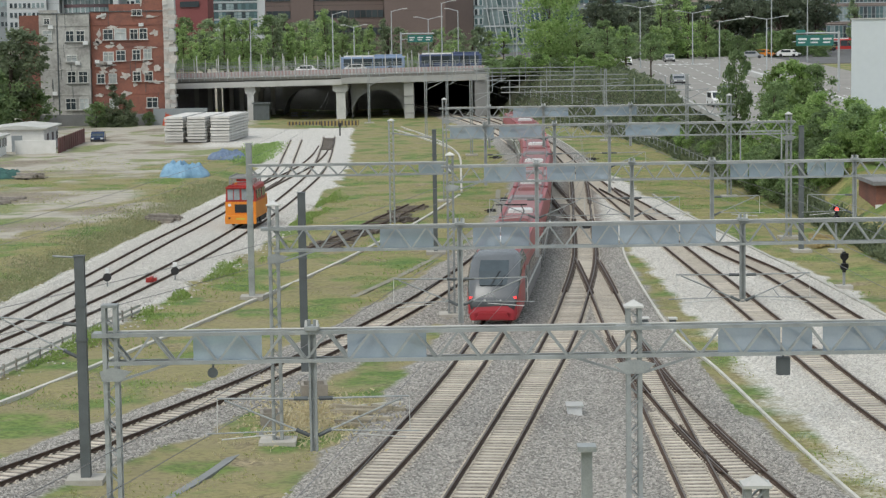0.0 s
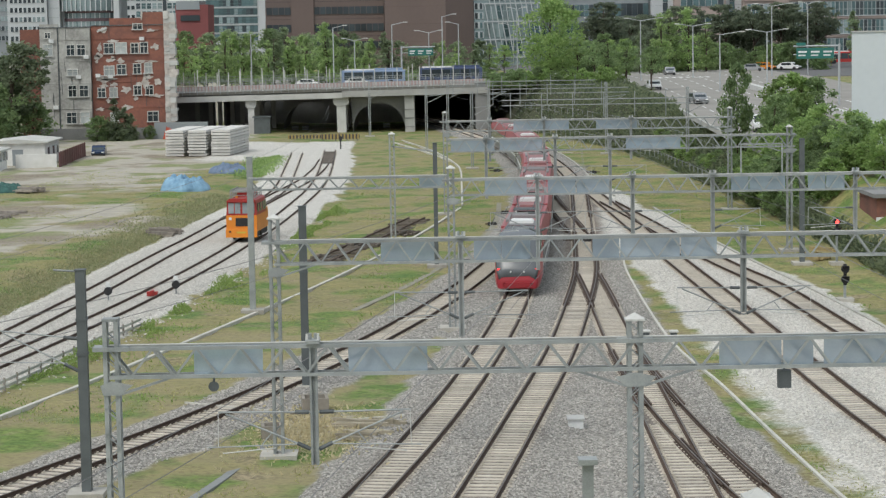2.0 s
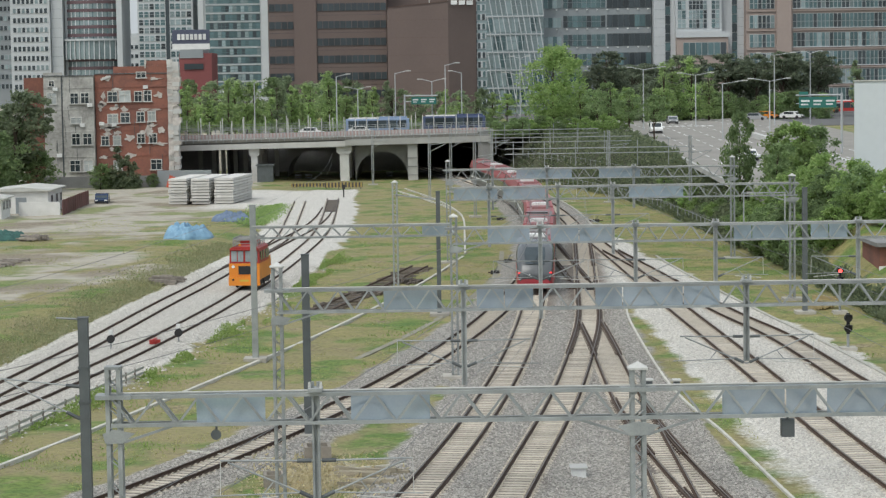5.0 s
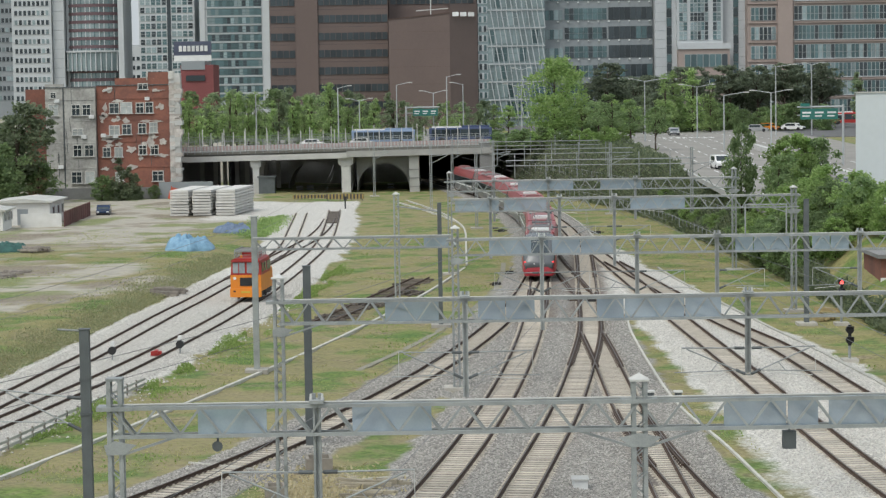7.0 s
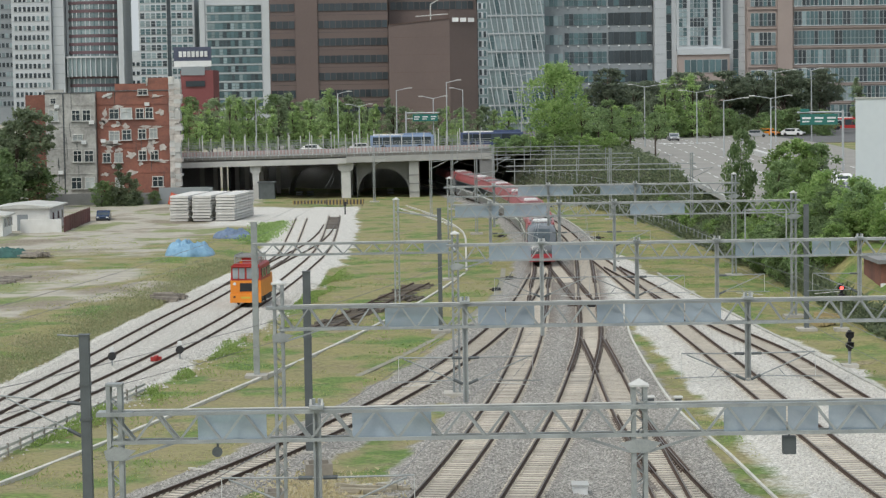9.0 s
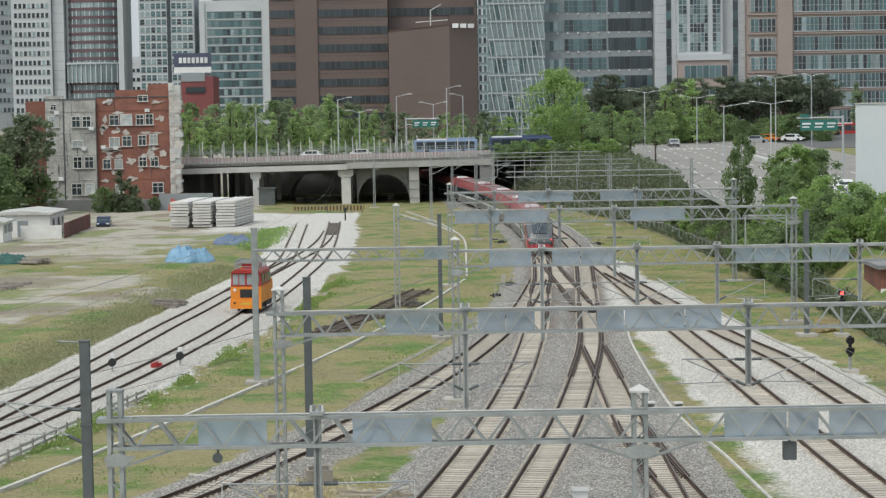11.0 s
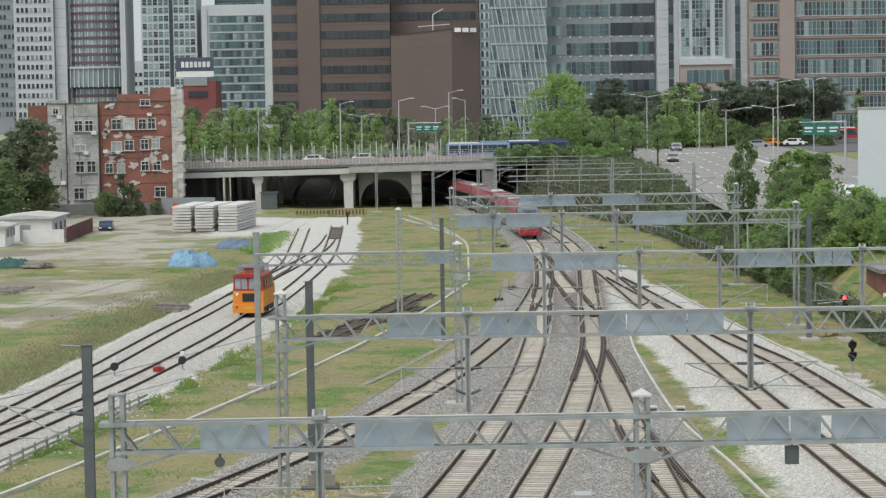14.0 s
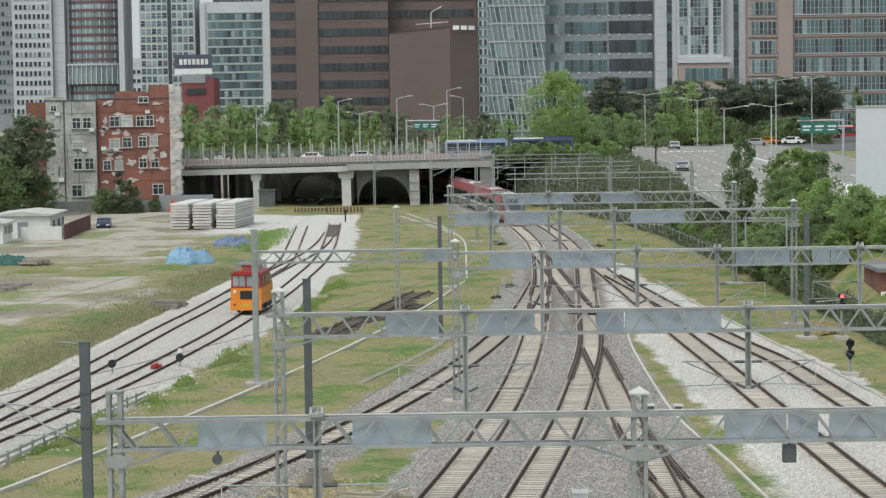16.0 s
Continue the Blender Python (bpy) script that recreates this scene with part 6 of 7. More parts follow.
def railcar():
    c = thing("track_maintenance_car", "orange and red track maintenance car standing on a siding", "rail vehicle")
    p = np.array([np.interp(184.6, LINES["L2"][:, 1], LINES["L2"][:, 0]) - 0.15, 184.6])
    c.matrix_basis = pose(p[0], p[1], 0, 0, 0, -5.0) @ Matrix.Diagonal((1.06, 1.0, 1.03, 1))
    part("underframe", Build().box(-1.1, 1.1, -2.8, 2.9, 0.3, 0.75), BLACK, c)
    body = part("lower_body", Build().loft([[(-1.16, y, 0.7), (1.16, y, 0.7), (1.18, y, 0.8), (1.18, y, 2.0), (-1.18, y, 2.0), (-1.18, y, 0.8)] for y in (-2.85, 2.9)]), ORANGE, c, "orange lower body")
    part("engine_grille", Build().box(-0.45, 0.6, -2.89, -2.83, 1.15, 1.8), BLACK, body, "black ventilation grille")
    part("front_beam", Build().box(-1.2, 1.2, -3.05, -2.85, 0.28, 0.95), ORANGE, body)
    for s in (-0.85, 0.85):
        part("headlight", Build().tube((s, -2.92, 1.75), (s, -2.84, 1.75), 0.12, n=12), WHITEPAINT, body)
        part("buffer_light", Build().box(s - 0.08, s + 0.08, -3.08, -3.04, 0.68, 0.8), BLACK, body)
    part("number_bar", Build().box(-0.35, 0.35, -3.07, -3.045, 0.6, 0.75), YELLOW, body, "pale yellow plate")
    cab = part("cab", Build().loft([[(-1.17, y, 2.0), (1.17, y, 2.0), (1.1, y, 3.15), (0.9, y, 3.3), (-0.9, y, 3.3), (-1.1, y, 3.15)] for y in (-2.75, 1.9)]), REDPAINT, c, "red cab")
    for a, b in ((-1.0, -0.08), (0.08, 1.0)):
        win = part("cab_window", Build().box(a, b, -2.79, -2.73, 2.14, 2.98), PALEPANE, cab, "cab window with a pale reflection in its colour")
        part("window_bar", Build().box((a + b) / 2 - 0.03, (a + b) / 2 + 0.03, -2.81, -2.78, 2.14, 2.98), REDPAINT, win)
    part("cab_visor", Build().box(-1.12, 1.12, -2.95, -2.72, 3.06, 3.14), REDPAINT, cab)
    for s in (-1, 1):
        for y in (-2.2, -1.0, 0.3, 1.2):
            part("side_window", Build().box(s * 1.13 - 0.04, s * 1.13 + 0.045, y, y + 0.75, 2.2, 2.9), GLASS, cab)
        for y in (-1.7, 1.7):
            part("wheel", Build().tube((s * 0.7, y, 0.42), (s * 0.83, y, 0.42), 0.42, n=16), RUST, c)
        part("step", Build().box(s * 1.2 - 0.12, s * 1.2 + 0.12, 0.2, 1.0, 0.35, 0.42), BLACK, c)
        part("side_tank", Build().box(s * 1.05 - 0.12, s * 1.05 + 0.14, -0.9, 0.9, 0.35, 0.7), BLACK, c)
    rack = part("roof_rack", Build().box(-0.8, 0.8, -2.2, -2.14, 3.75, 3.81).box(-0.8, 0.8, -0.6, -0.54, 3.75, 3.81).box(-0.8, -0.74, -2.2, -0.54, 3.75, 3.81).box(0.74, 0.8, -2.2, -0.54, 3.75, 3.81)
                .box(-0.8, -0.74, -2.2, -2.14, 3.3, 3.8).box(0.74, 0.8, -2.2, -2.14, 3.3, 3.8).box(-0.8, -0.74, -0.6, -0.54, 3.3, 3.8).box(0.74, 0.8, -0.6, -0.54, 3.3, 3.8).box(-0.8, 0.8, -2.2, -2.16, 3.5, 3.55), GALV, c, "grey roof rack")
    for k in range(5):
        part("rack_bar", Build().box(-0.95, 0.95, -2.3 + k * 0.9, -2.22 + k * 0.9, 3.82, 3.9).box(-0.95, -0.88, -2.3 + k * 0.9, -2.22 + k * 0.9, 3.2, 3.82).box(0.88, 0.95, -2.3 + k * 0.9, -2.22 + k * 0.9, 3.2, 3.82), GALV, rack)
    for s in (-0.92, 0.88):
        part("rack_rail", Build().box(s, s + 0.06, -2.3, 1.4, 3.91, 3.98).box(s, s + 0.06, -2.3, 1.4, 3.55, 3.6), GALV, rack)
    part("roof_light", Build().tube((-0.5, -1.8, 3.3), (-0.5, -1.8, 3.5), 0.12, 0.08, 10), ORANGE, c)
    part("roof_box", Build().box(-0.7, 0.6, -0.3, 1.4, 3.3, 3.6), REDPAINT, c)
    part("rear_deck", Build().box(-1.15, 1.15, 1.9, 2.9, 2.0, 2.25), ORANGE, c)


# pale base colour paints in the light reflected by the cab windows
PALEPANE = mat("pale_cab_glass", (0.36, 0.40, 0.42), (0.16, 0.18, 0.19), 1.2, 0.15, 0, 0.0)
YELLOW = mat("yellow_paint", (0.62, 0.45, 0.06), (0.5, 0.36, 0.05), 1.0, 0.6)
railcar()

# ---- cable troughs, kerbs and small trackside things ----


def ribbon(name, pts, w, z0, z1, material, label, category="cable trough"):
    ln = smooth_line(pts, 2.0)
    d = np.gradient(ln, axis=0)
    d /= np.linalg.norm(d, axis=1)[:, None]
    rings = []
    for p, q in zip(ln, d):
        n = np.array([q[1], -q[0]]) * w / 2
        g = float(height(p[0], p[1]))
        rings.append([(p[0] - n[0], p[1] - n[1], g + z0), (p[0] + n[0], p[1] + n[1], g + z0), (p[0] + n[0], p[1] + n[1], g + z1), (p[0] - n[0], p[1] - n[1], g + z1)])
    return lone(name, Build().loft(rings), material, label, category, kind="structure")


TROUGH = mat("pale_trough_concrete", (0.55, 0.54, 0.49), (0.40, 0.39, 0.35), 1.0, 0.9)
ribbon("cable_trough", [(-26, 82), (-20.2, 100.5), (-14.4, 123.5), (-7.4, 154.5), (-1.4, 187.5), (2.5, 215)], 0.22, -0.2, 0.13, TROUGH, "pale concrete cable trough through the grass")
ribbon("cable_trough", [(15.6, 70), (14.8, 80), (14.1, 95), (13.6, 108), (12.8, 121), (12.9, 138), (13.5, 160), (14.5, 172)], 0.14, -0.2, 0.12, TROUGH, "pale cable duct beside the ballast")
ribbon("cable_trough", [(26.5, 100), (25.6, 120), (24.6, 138), (22.9, 165), (21.2, 195), (20.6, 212)], 0.2, -0.2, 0.12, TROUGH, "pale kerb beside the outer track")
ribbon("cable_trough", [(18, 225), (17.5, 250), (17.6, 275), (17, 300), (15.3, 325)], 0.2, -0.2, 0.12, TROUGH, "pale kerb beside the curving tracks")
ribbon("cable_trough", [(2.7, 218), (3.0, 245), (3.2, 268), (2.6, 285), (0, 312), (-5, 345)], 0.2, -0.2, 0.18, TROUGH, "pale cable duct curving through the grass")
ribbon("cable_trough", [(2.0, 290), (-1, 310), (-6, 338)], 0.2, -0.2, 0.18, TROUGH, "pale cable duct curving through the grass")
PATH = mat("worn_grey_path", (0.29, 0.275, 0.225), (0.2, 0.195, 0.15), 0.8, 0.95)
ribbon("footpath", [(-6.2, 134), (-0.9, 156), (4.0, 185), (5.6, 203), (6.4, 222)], 0.45, -0.2, 0.035, PATH, "grey narrow concrete path through grass", "path")
DRAIN = mat("damp_grey_concrete", (0.27, 0.28, 0.28), (0.2, 0.21, 0.21), 1.0, 0.9)
ribbon("drain_channel", [(-10.5, 78), (-8.6, 86), (-7.2, 94)], 0.36, -0.2, 0.03, DRAIN, "grey concrete drain channel in the grass", "drain")
ribbon("pipe", [(-3.5, 99.5), (-1.2, 99.3), (0.2, 99.2)], 0.1, 0.0, 0.1, TROUGH, "pale pipe lying across the grass", "pipe")
ribbon("pipe", [(-11.8, 104.6), (-9.4, 101.6), (-7.0, 101.6)], 0.1, 0.0, 0.1, TROUGH, "pale pipe lying across the grass", "pipe")


def low_fence():
    f = thing("plank_fence", "low weathered plank fence along the siding", "fence")
    for i in range(16):
        x, y = -22.0 + i * 0.29, 104 + i * 1.75
        g = float(height(x, y))
        part("stake", Build().box(x - 0.05, x + 0.05, y - 0.05, y + 0.05, g - 0.2, g + 0.65), WOOD, f)
        for z in (0.2, 0.5):
            part("plank", Build().bar((x, y - 0.07, g + z), (x + 0.29, y + 1.68, g + z), 0.04, 0.14), SHEDROOF, f)


low_fence()


def dwarf_signal(x, y, label):
    s = thing("dwarf_signal", label, "signal", "dwarf signals", at=pose(x, y, float(height(x, y))))
    part("post", Build().tube((0, 0, -0.2), (0, 0, 0.5), 0.05), GALV, s)
    part("head", Build().tube((0, -0.16, 0.62), (0, 0.12, 0.62), 0.26, n=14), BLACK, s, "round black signal head")
    part("white_lamp_box", Build().box(-0.13, 0.13, -0.1, 0.1, 0.9, 1.2), WHITEPAINT, s)


dwarf_signal(-21.0, 144, "small round black dwarf signal between sidings")
dwarf_signal(-17.0, 147, "small round black dwarf signal beside the siding")


def tall_signal(x, y, top, lit, label):
    s = thing("railway_signal", label, "signal", "colour light signals", at=pose(x, y, -0.35))
    part("post", Build().tube((0, 0, -0.2), (0, 0, top), 0.09), GALV, s)
    part("footing", Build().box(-0.5, 0.5, -0.5, 0.5, -0.3, 0.2), FOOTING, s)
    head = part("signal_head", Build().box(-0.1, 0.1, -0.1, 0.0, top - 1.3, top).tube((0, -0.2, top - 0.3), (0, 0.05, top - 0.3), 0.25, n=16).tube((0, -0.2, top - 0.95), (0, 0.05, top - 0.95), 0.25, n=16), BLACK, s, "black double round signal head")
    for k, z in enumerate((top - 0.3, top - 0.95)):
        part("lens", Build().tube((0, -0.26, z), (0, -0.18, z), 0.13, n=14), REDLENS if lit and k == 0 else BLACK, head)
        part("hood", Build().box(-0.2, 0.2, -0.42, -0.19, z + 0.19, z + 0.22).box(-0.22, -0.2, -0.36, -0.19, z, z + 0.2).box(0.2, 0.22, -0.36, -0.19, z, z + 0.2), BLACK, head)


REDLENS = glow("lit_red_signal", (1.0, 0.06, 0.05), 3.0)
tall_signal(25.35, 139, 2.3, False, "black two-lamp signal on a grey post")
tall_signal(28.6, 160, 3.35, True, "signal with a lit red lamp beside the bank")


def hung_box(x, y, z, w, h, label):
    lone("hanging_box", Build().box(x - w / 2, x + w / 2, y - 0.15, y + 0.15, z - h, z).box(x - 0.03, x + 0.03, y - 0.03, y + 0.03, z, z + 0.15), DARKSTEEL, label, "equipment box")


hung_box(9.78, 63, 7.27, 0.36, 0.5, "dark box hung under the portal beam")
lone("loudspeaker", Build().tube((-6.28, 62.8, 7.1), (-6.28, 63.1, 7.1), 0.15, 0.07, 14).box(-6.31, -6.25, 62.95, 63.0, 7.05, 7.42), DARKSTEEL, "dark horn loudspeaker hung under the beam", "loudspeaker")


def cabinet(x, y, w, d, h, label, material=None, name="trackside_cabinet"):
    g = float(height(x, y))
    c = thing(name, label, "equipment cabinet", at=pose(x, y, g))
    part("body", Build().box(-w / 2, w / 2, -d / 2, d / 2, -0.2, h), material or CONCRETE, c)
    part("lid", Build().box(-w / 2 - 0.06, w / 2 + 0.06, -d / 2 - 0.06, d / 2 + 0.06, h, h + 0.08), PALECONC, c)


def cable_pit(x, y, w, d, h, label):
    """Four walls round a hollow."""
    c = thing("cable_pit", label, "cable pit", "concrete cable pits", at=pose(x, y, float(height(x, y)), 0, 0, 6))
    for a, b, p, q in ((-w / 2, w / 2, -d / 2, -d / 2 + 0.14), (-w / 2, w / 2, d / 2 - 0.14, d / 2), (-w / 2, -w / 2 + 0.14, -d / 2 + 0.141, d / 2 - 0.141), (w / 2 - 0.14, w / 2, -d / 2 + 0.141, d / 2 - 0.141)):
        part("pit_wall", Build().box(a, b, p, q, -0.3, h), PITCONC, c)
    part("pit_floor", Build().box(-w / 2 + 0.15, w / 2 - 0.15, -d / 2 + 0.15, d / 2 - 0.15, -0.2, 0.06), BLACK, c, "black pit floor")


PITCONC = mat("dirty_brown_concrete", (0.34, 0.31, 0.265), (0.21, 0.19, 0.16), 1.5, 0.95, 0, 0.3)
cable_pit(-7.1, 95.3, 0.9, 1.2, 0.62, "dirty concrete cable pit with an open top")
cable_pit(-5.6, 102.0, 1.2, 1.4, 0.7, "dirty concrete cable pit beside the mast")
cabinet(5.95, 96.5, 0.62, 0.9, 0.35, "white point-machine cover in the ballast", WHITEPAINT)
cabinet(13.0, 122.8, 0.35, 0.5, 0.5, "small dark trackside box", DARKSTEEL)
cabinet(11.4, 122, 0.35, 0.5, 0.5, "small dark trackside box", DARKSTEEL)
PLANK = mat("pale_old_planks", (0.40, 0.36, 0.27), (0.27, 0.24, 0.18), 2.0, 0.9, 0, 0.3, vary=0.25)
for i, (x, y) in enumerate(((-4.0, 98), (-2.6, 97.6), (-3.2, 95.0))):
    timber_pile(x, y, 1.6, 0.25, 8, 75, "loose pale planks and rods in yellow grass", 20 + i, PLANK, 2.2)
lone("steel_post", Build().box(2.65, 2.85, 41.0, 41.2, -0.4, 9.02).box(2.58, 2.92, 40.9, 41.3, 9.0, 9.1), GALV, "grey steel post with a flat top plate", "mast")
near = thing("lattice_mast", "galvanised lattice mast with a pale cap", "mast", GANTRIES)
lattice_column(near, 5.86, 41, 8.3)
far = thing("lattice_mast", "slim galvanised lattice mast tied to a dark mast", "mast", GANTRIES)
lattice_column(far, -3.15, 171, 8.9)
part("tie_bar", Build().bar((-3.1, 171, 8.0), (0.1, 163, 8.0), 0.09), GALV, far)

lone("derailer", Build().box(-18.75, -18.05, 145.6, 146.0, -0.1, 0.18).box(-18.5, -18.3, 145.4, 146.2, 0.1, 0.26), REDPAINT, "small red derailer block on the siding rail", "track device")
for x, y, w, label in ((6.4, 207, 1.6, "dark switch machine beside the points"), (12.0, 178.5, 3.6, "dark switch rod across the points"), (15.0, 246, 2.6, "dark switch rod across the points"), (7.4, 268, 1.6, "dark switch machine beside the points"), (18.4, 262, 1.8, "dark switch machine beside the points"), (4.9, 196, 1.0, "dark switch machine beside the points")):
    sw = thing("switch_machine", label, "track device", "switch machines", at=pose(x, y, float(height(x, y))))
    part("casing", Build().loft([[(-0.3, -0.25, 0), (0.5, -0.25, 0), (0.5, 0.25, 0), (-0.3, 0.25, 0)], [(-0.25, -0.2, 0.3), (0.45, -0.2, 0.3), (0.45, 0.2, 0.3), (-0.25, 0.2, 0.3)]]), BLACK, sw)
    part("rod", Build().box(-w / 2, w / 2, -0.06, 0.06, 0.1, 0.2), RUST, sw)
    part("lever", Build().bar((0.1, 0, 0.25), (0.35, 0, 0.7), 0.06), DARKSTEEL, sw)

# far slender portals and masts by the bridge
for x, y, top in ((-10.0, 358, 8.5), (-0.9, 315, 9.2), (2.2, 333, 9.2), (4.7, 274, 9.0), (8.2, 330, 9.0), (29.5, 262, 9.5), (23, 300, 9.2)):
    m = thing("lattice_mast", "slim galvanised lattice mast near the bridge", "mast", "far masts of the overhead line")
    lattice_column(m, x, y, top, cap=False, w=0.36)
    part("bracket", Build().tube((x, y, top - 2), (x + 2.6, y, top - 1.7), 0.04).tube((x, y, top - 3), (x + 2.4, y, top - 1.8), 0.04), GALV, m)
for y, a, b, z in ((262, 8, 30, 8.2), (300, 7, 26, 8.4), (333, 2, 24, 8.6)):
    g = thing("overhead_line_beam", "slender steel beam carrying the overhead line", "gantry", "far beams of the overhead line")
    part("chord", Build().box(a, b, y - 0.06, y + 0.06, z, z + 0.12), GALV, g)
    part("chord", Build().box(a, b, y - 0.06, y + 0.06, z - 0.6, z - 0.5), GALV, g)
    for i, x in enumerate(np.arange(a + 1, b, 3.6)):
        part("hanger", Build().tube((x, y, z - 2.0), (x, y, z + 0.9), 0.05), GALV, g)

# contact and carrier wires above the running tracks
WIREMAT = mat("copper_wire", (0.20, 0.20, 0.20), (0.14, 0.14, 0.14), 1.0, 0.5, 0.4, 0.0)
for key in ("C1", "C2", "M0", "R1", "R2", "L2"):
    w = thing("overhead_wire", "thin dark contact wire above a track", "wire", "overhead wires")
    ln = LINES[key][::12]
    for z, r, nm in ((5.25, 0.012, "contact_wire"), (6.25, 0.014, "carrier_wire")):
        part(nm, Build().loft([[(p[0] - r, p[1], z), (p[0], p[1], z - r), (p[0] + r, p[1], z), (p[0], p[1], z + r)] for p in ln if p[1] > 45]), WIREMAT, w)

# dark timber deck between the rails at the siding's end
deck = thing("timber_deck", "dark old timber deck between rusty siding rails", "timber deck")
deck_rng = random.Random(17)
for i in range(44):
    y = 286.0 + i * 0.6
    x = float(np.interp(y, LINES["L2"][:, 1], LINES["L2"][:, 0]))
    part("deck_plank", Build().box(x - 0.66 + deck_rng.uniform(-0.03, 0.03), x + 0.66, y, y + 0.5, -0.2, -0.06 + deck_rng.uniform(-0.02, 0.02)), TIMBER, deck)

# barrier at the end of the sidings, fence and posts under the bridge
STRIPES = striped("yellow_and_black_stripes", (0.33, 0.25, 0.09), (0.07, 0.065, 0.06), 0.6)
bar = thing("striped_barrier", "low yellow and black striped barrier board", "barrier")
part("board", Build().box(-17.2, -11.3, 347, 347.2, -0.1, 0.65), STRIPES, bar)
part("board", Build().box(-22.6, -16.4, 352, 352.2, -0.2, 0.35), STRIPES, bar)
for x in (-16.9, -15.0, -13.2, -11.6):
    part("leg", Build().box(x - 0.06, x + 0.06, 347.2, 347.3, -0.5, 0.7), DARKSTEEL, bar)
lone("sheet_fence", Build().box(-44, -35.5, 357, 357.15, -0.4, 2.5), GREYMETAL, "grey corrugated sheet fence under the bridge", "fence")
lone("guard_hut", Build().box(-29.2, -26.6, 369, 371.4, -0.4, 2.5).box(-29.4, -26.4, 368.8, 371.5, 2.5, 2.7), DARKSTEEL, "small dark grey hut beneath the bridge", "hut")
lone("switch_stand", Build().tube((-13.2, 322, -0.3), (-13.2, 322, 1.5), 0.1).box(-13.4, -13.0, 321.9, 322.1, 0.9, 1.5), BLACK, "small black and white switch stand", "signal")
heap("orange_netting", -41.6, 356, 1.8, 1.5, 2.4, mat("orange_net", (0.55, 0.10, 0.05), (0.42, 0.08, 0.04), 2.0, 0.7), "heap of bright orange netting by the fence", "netting", 8)

# fences on the bank by the curving tracks
for off, h in ((0.6, 1.5), (3.2, 1.2)):
    fn = thing("bank_fence", "rusty wire fence along the overgrown bank", "fence", "fences on the bank")
    ys = np.arange(236, 372, 3.0)
    for i, y in enumerate(ys):
        x = float(np.interp(y, FOOT_Y, FOOT_X)) + off
        g = float(height(x, y))
        part("fence_post", Build().box(x - 0.05, x + 0.05, y - 0.05, y + 0.05, g - 0.2, g + h), GALV, fn)
        if i:
            for k in (0.35, 0.95):
                part("fence_wire", Build().bar((px, py, pg + h * k), (x, y, g + h * k), 0.04), GALV, fn)
        px, py, pg = x, y, g

# ---- the right side: white house wall, brick hut ----
PALEBLUE = mat("pale_blue_white_wall", (0.66, 0.71, 0.73), (0.60, 0.65, 0.67), 0.1, 0.8, 0, 0.03)
wb = thing("white_building", "tall plain bluish-white windowless building above the trees", "building")
part("wall", Build().loft([[(39.65, 214, z), (60, 214, z), (60, 236, z), (44.9, 236, z)] for z in (0, 15.75)]), PALEBLUE, wb)
part("coping", Build().box(39.6, 60.1, 213.9, 214.3, 15.75, 15.88), PALECONC, wb)
hut = thing("brick_hut", "red brick hut with white trim beside the trees", "hut")
part("wall", Build().box(33.8, 41, 172, 179, -0.4, 3.4), BRICK, hut)
part("white_band", Build().box(33.75, 41, 171.9, 172.0, 1.0, 1.9), WHITEPAINT, hut)
part("roof", Build().box(33.5, 41.3, 171.6, 179.4, 3.4, 3.7), DARKCONC, hut)
part("awning", Build().box(35.5, 41, 170.5, 171.6, 3.45, 3.58), SHEDROOF, hut)
poles = timber_pile(28.0, 163.5, 1.8, 1.3, 18, 20, "leaning bundle of pale bamboo poles", 31, mat("bamboo", (0.45, 0.36, 0.18), (0.34, 0.27, 0.13), 3.0, 0.7), 3.4)

# ---- street lamps and signs ----


def lamp(x, y, h, arms, base=7.0):
    s = thing("street_lamp", "tall grey street lamp with " + ("two arms" if len(arms) > 1 else "one arm") + " above the road", "street lamp", "street lamps", at=pose(x, y, base))
    part("pole", Build().tube((0, 0, -0.3), (0, 0, h), 0.12, 0.08), LAMPGREY, s)
    for a in arms:
        arm = part("arm", Build().tube((0, 0, h - 0.1), (a, 0, h + 0.35), 0.05), LAMPGREY, s)
        part("lamp_head", Build().box(a - 0.05, a + (0.8 if a > 0 else -0.8), -0.15, 0.15, h + 0.28, h + 0.45) if a > 0 else Build().box(a - 0.8, a + 0.05, -0.15, 0.15, h + 0.28, h + 0.45), PALECONC, arm)


LAMPGREY = mat("pale_lamp_post", (0.50, 0.52, 0.53), (0.42, 0.44, 0.45), 1.0, 0.5, 0.2, 0.0)
for px, top, y, arms in ((-17.3, 16.9, 399, (1.7,)), (-13.6, 14.6, 400, (-1.6, 1.6)), (-7.0, 17.3, 401, (2.0,)), (-0.5, 15.8, 402, (-1.8, 1.8)), (1.9, 18.6, 404, (1.8,)), (4.8, 17.2, 404, (-1.6,)),
                         (14.8, 16.8, 410, (-1.8, 1.8)), (16.2, 19.8, 430, (-1.2, 1.2)), (35.0, 17.3, 380, (-2.0, 3.0)), (45.5, 16.2, 395, (-2.4, 2.4)), (43.2, 15.0, 340, (3.0,)), (52.5, 15.2, 355, (-2.6, 2.6)), (60, 19.5, 400, (-2.4, 3.0)), (68, 19.8, 410, (-1.0, 1.5)), (-32, 16.0, 402, (1.5,))):
    lamp(px, y, top - (road_z(y) if px > 30 else 7.0), arms, road_z(y) if px > 30 else 7.0)


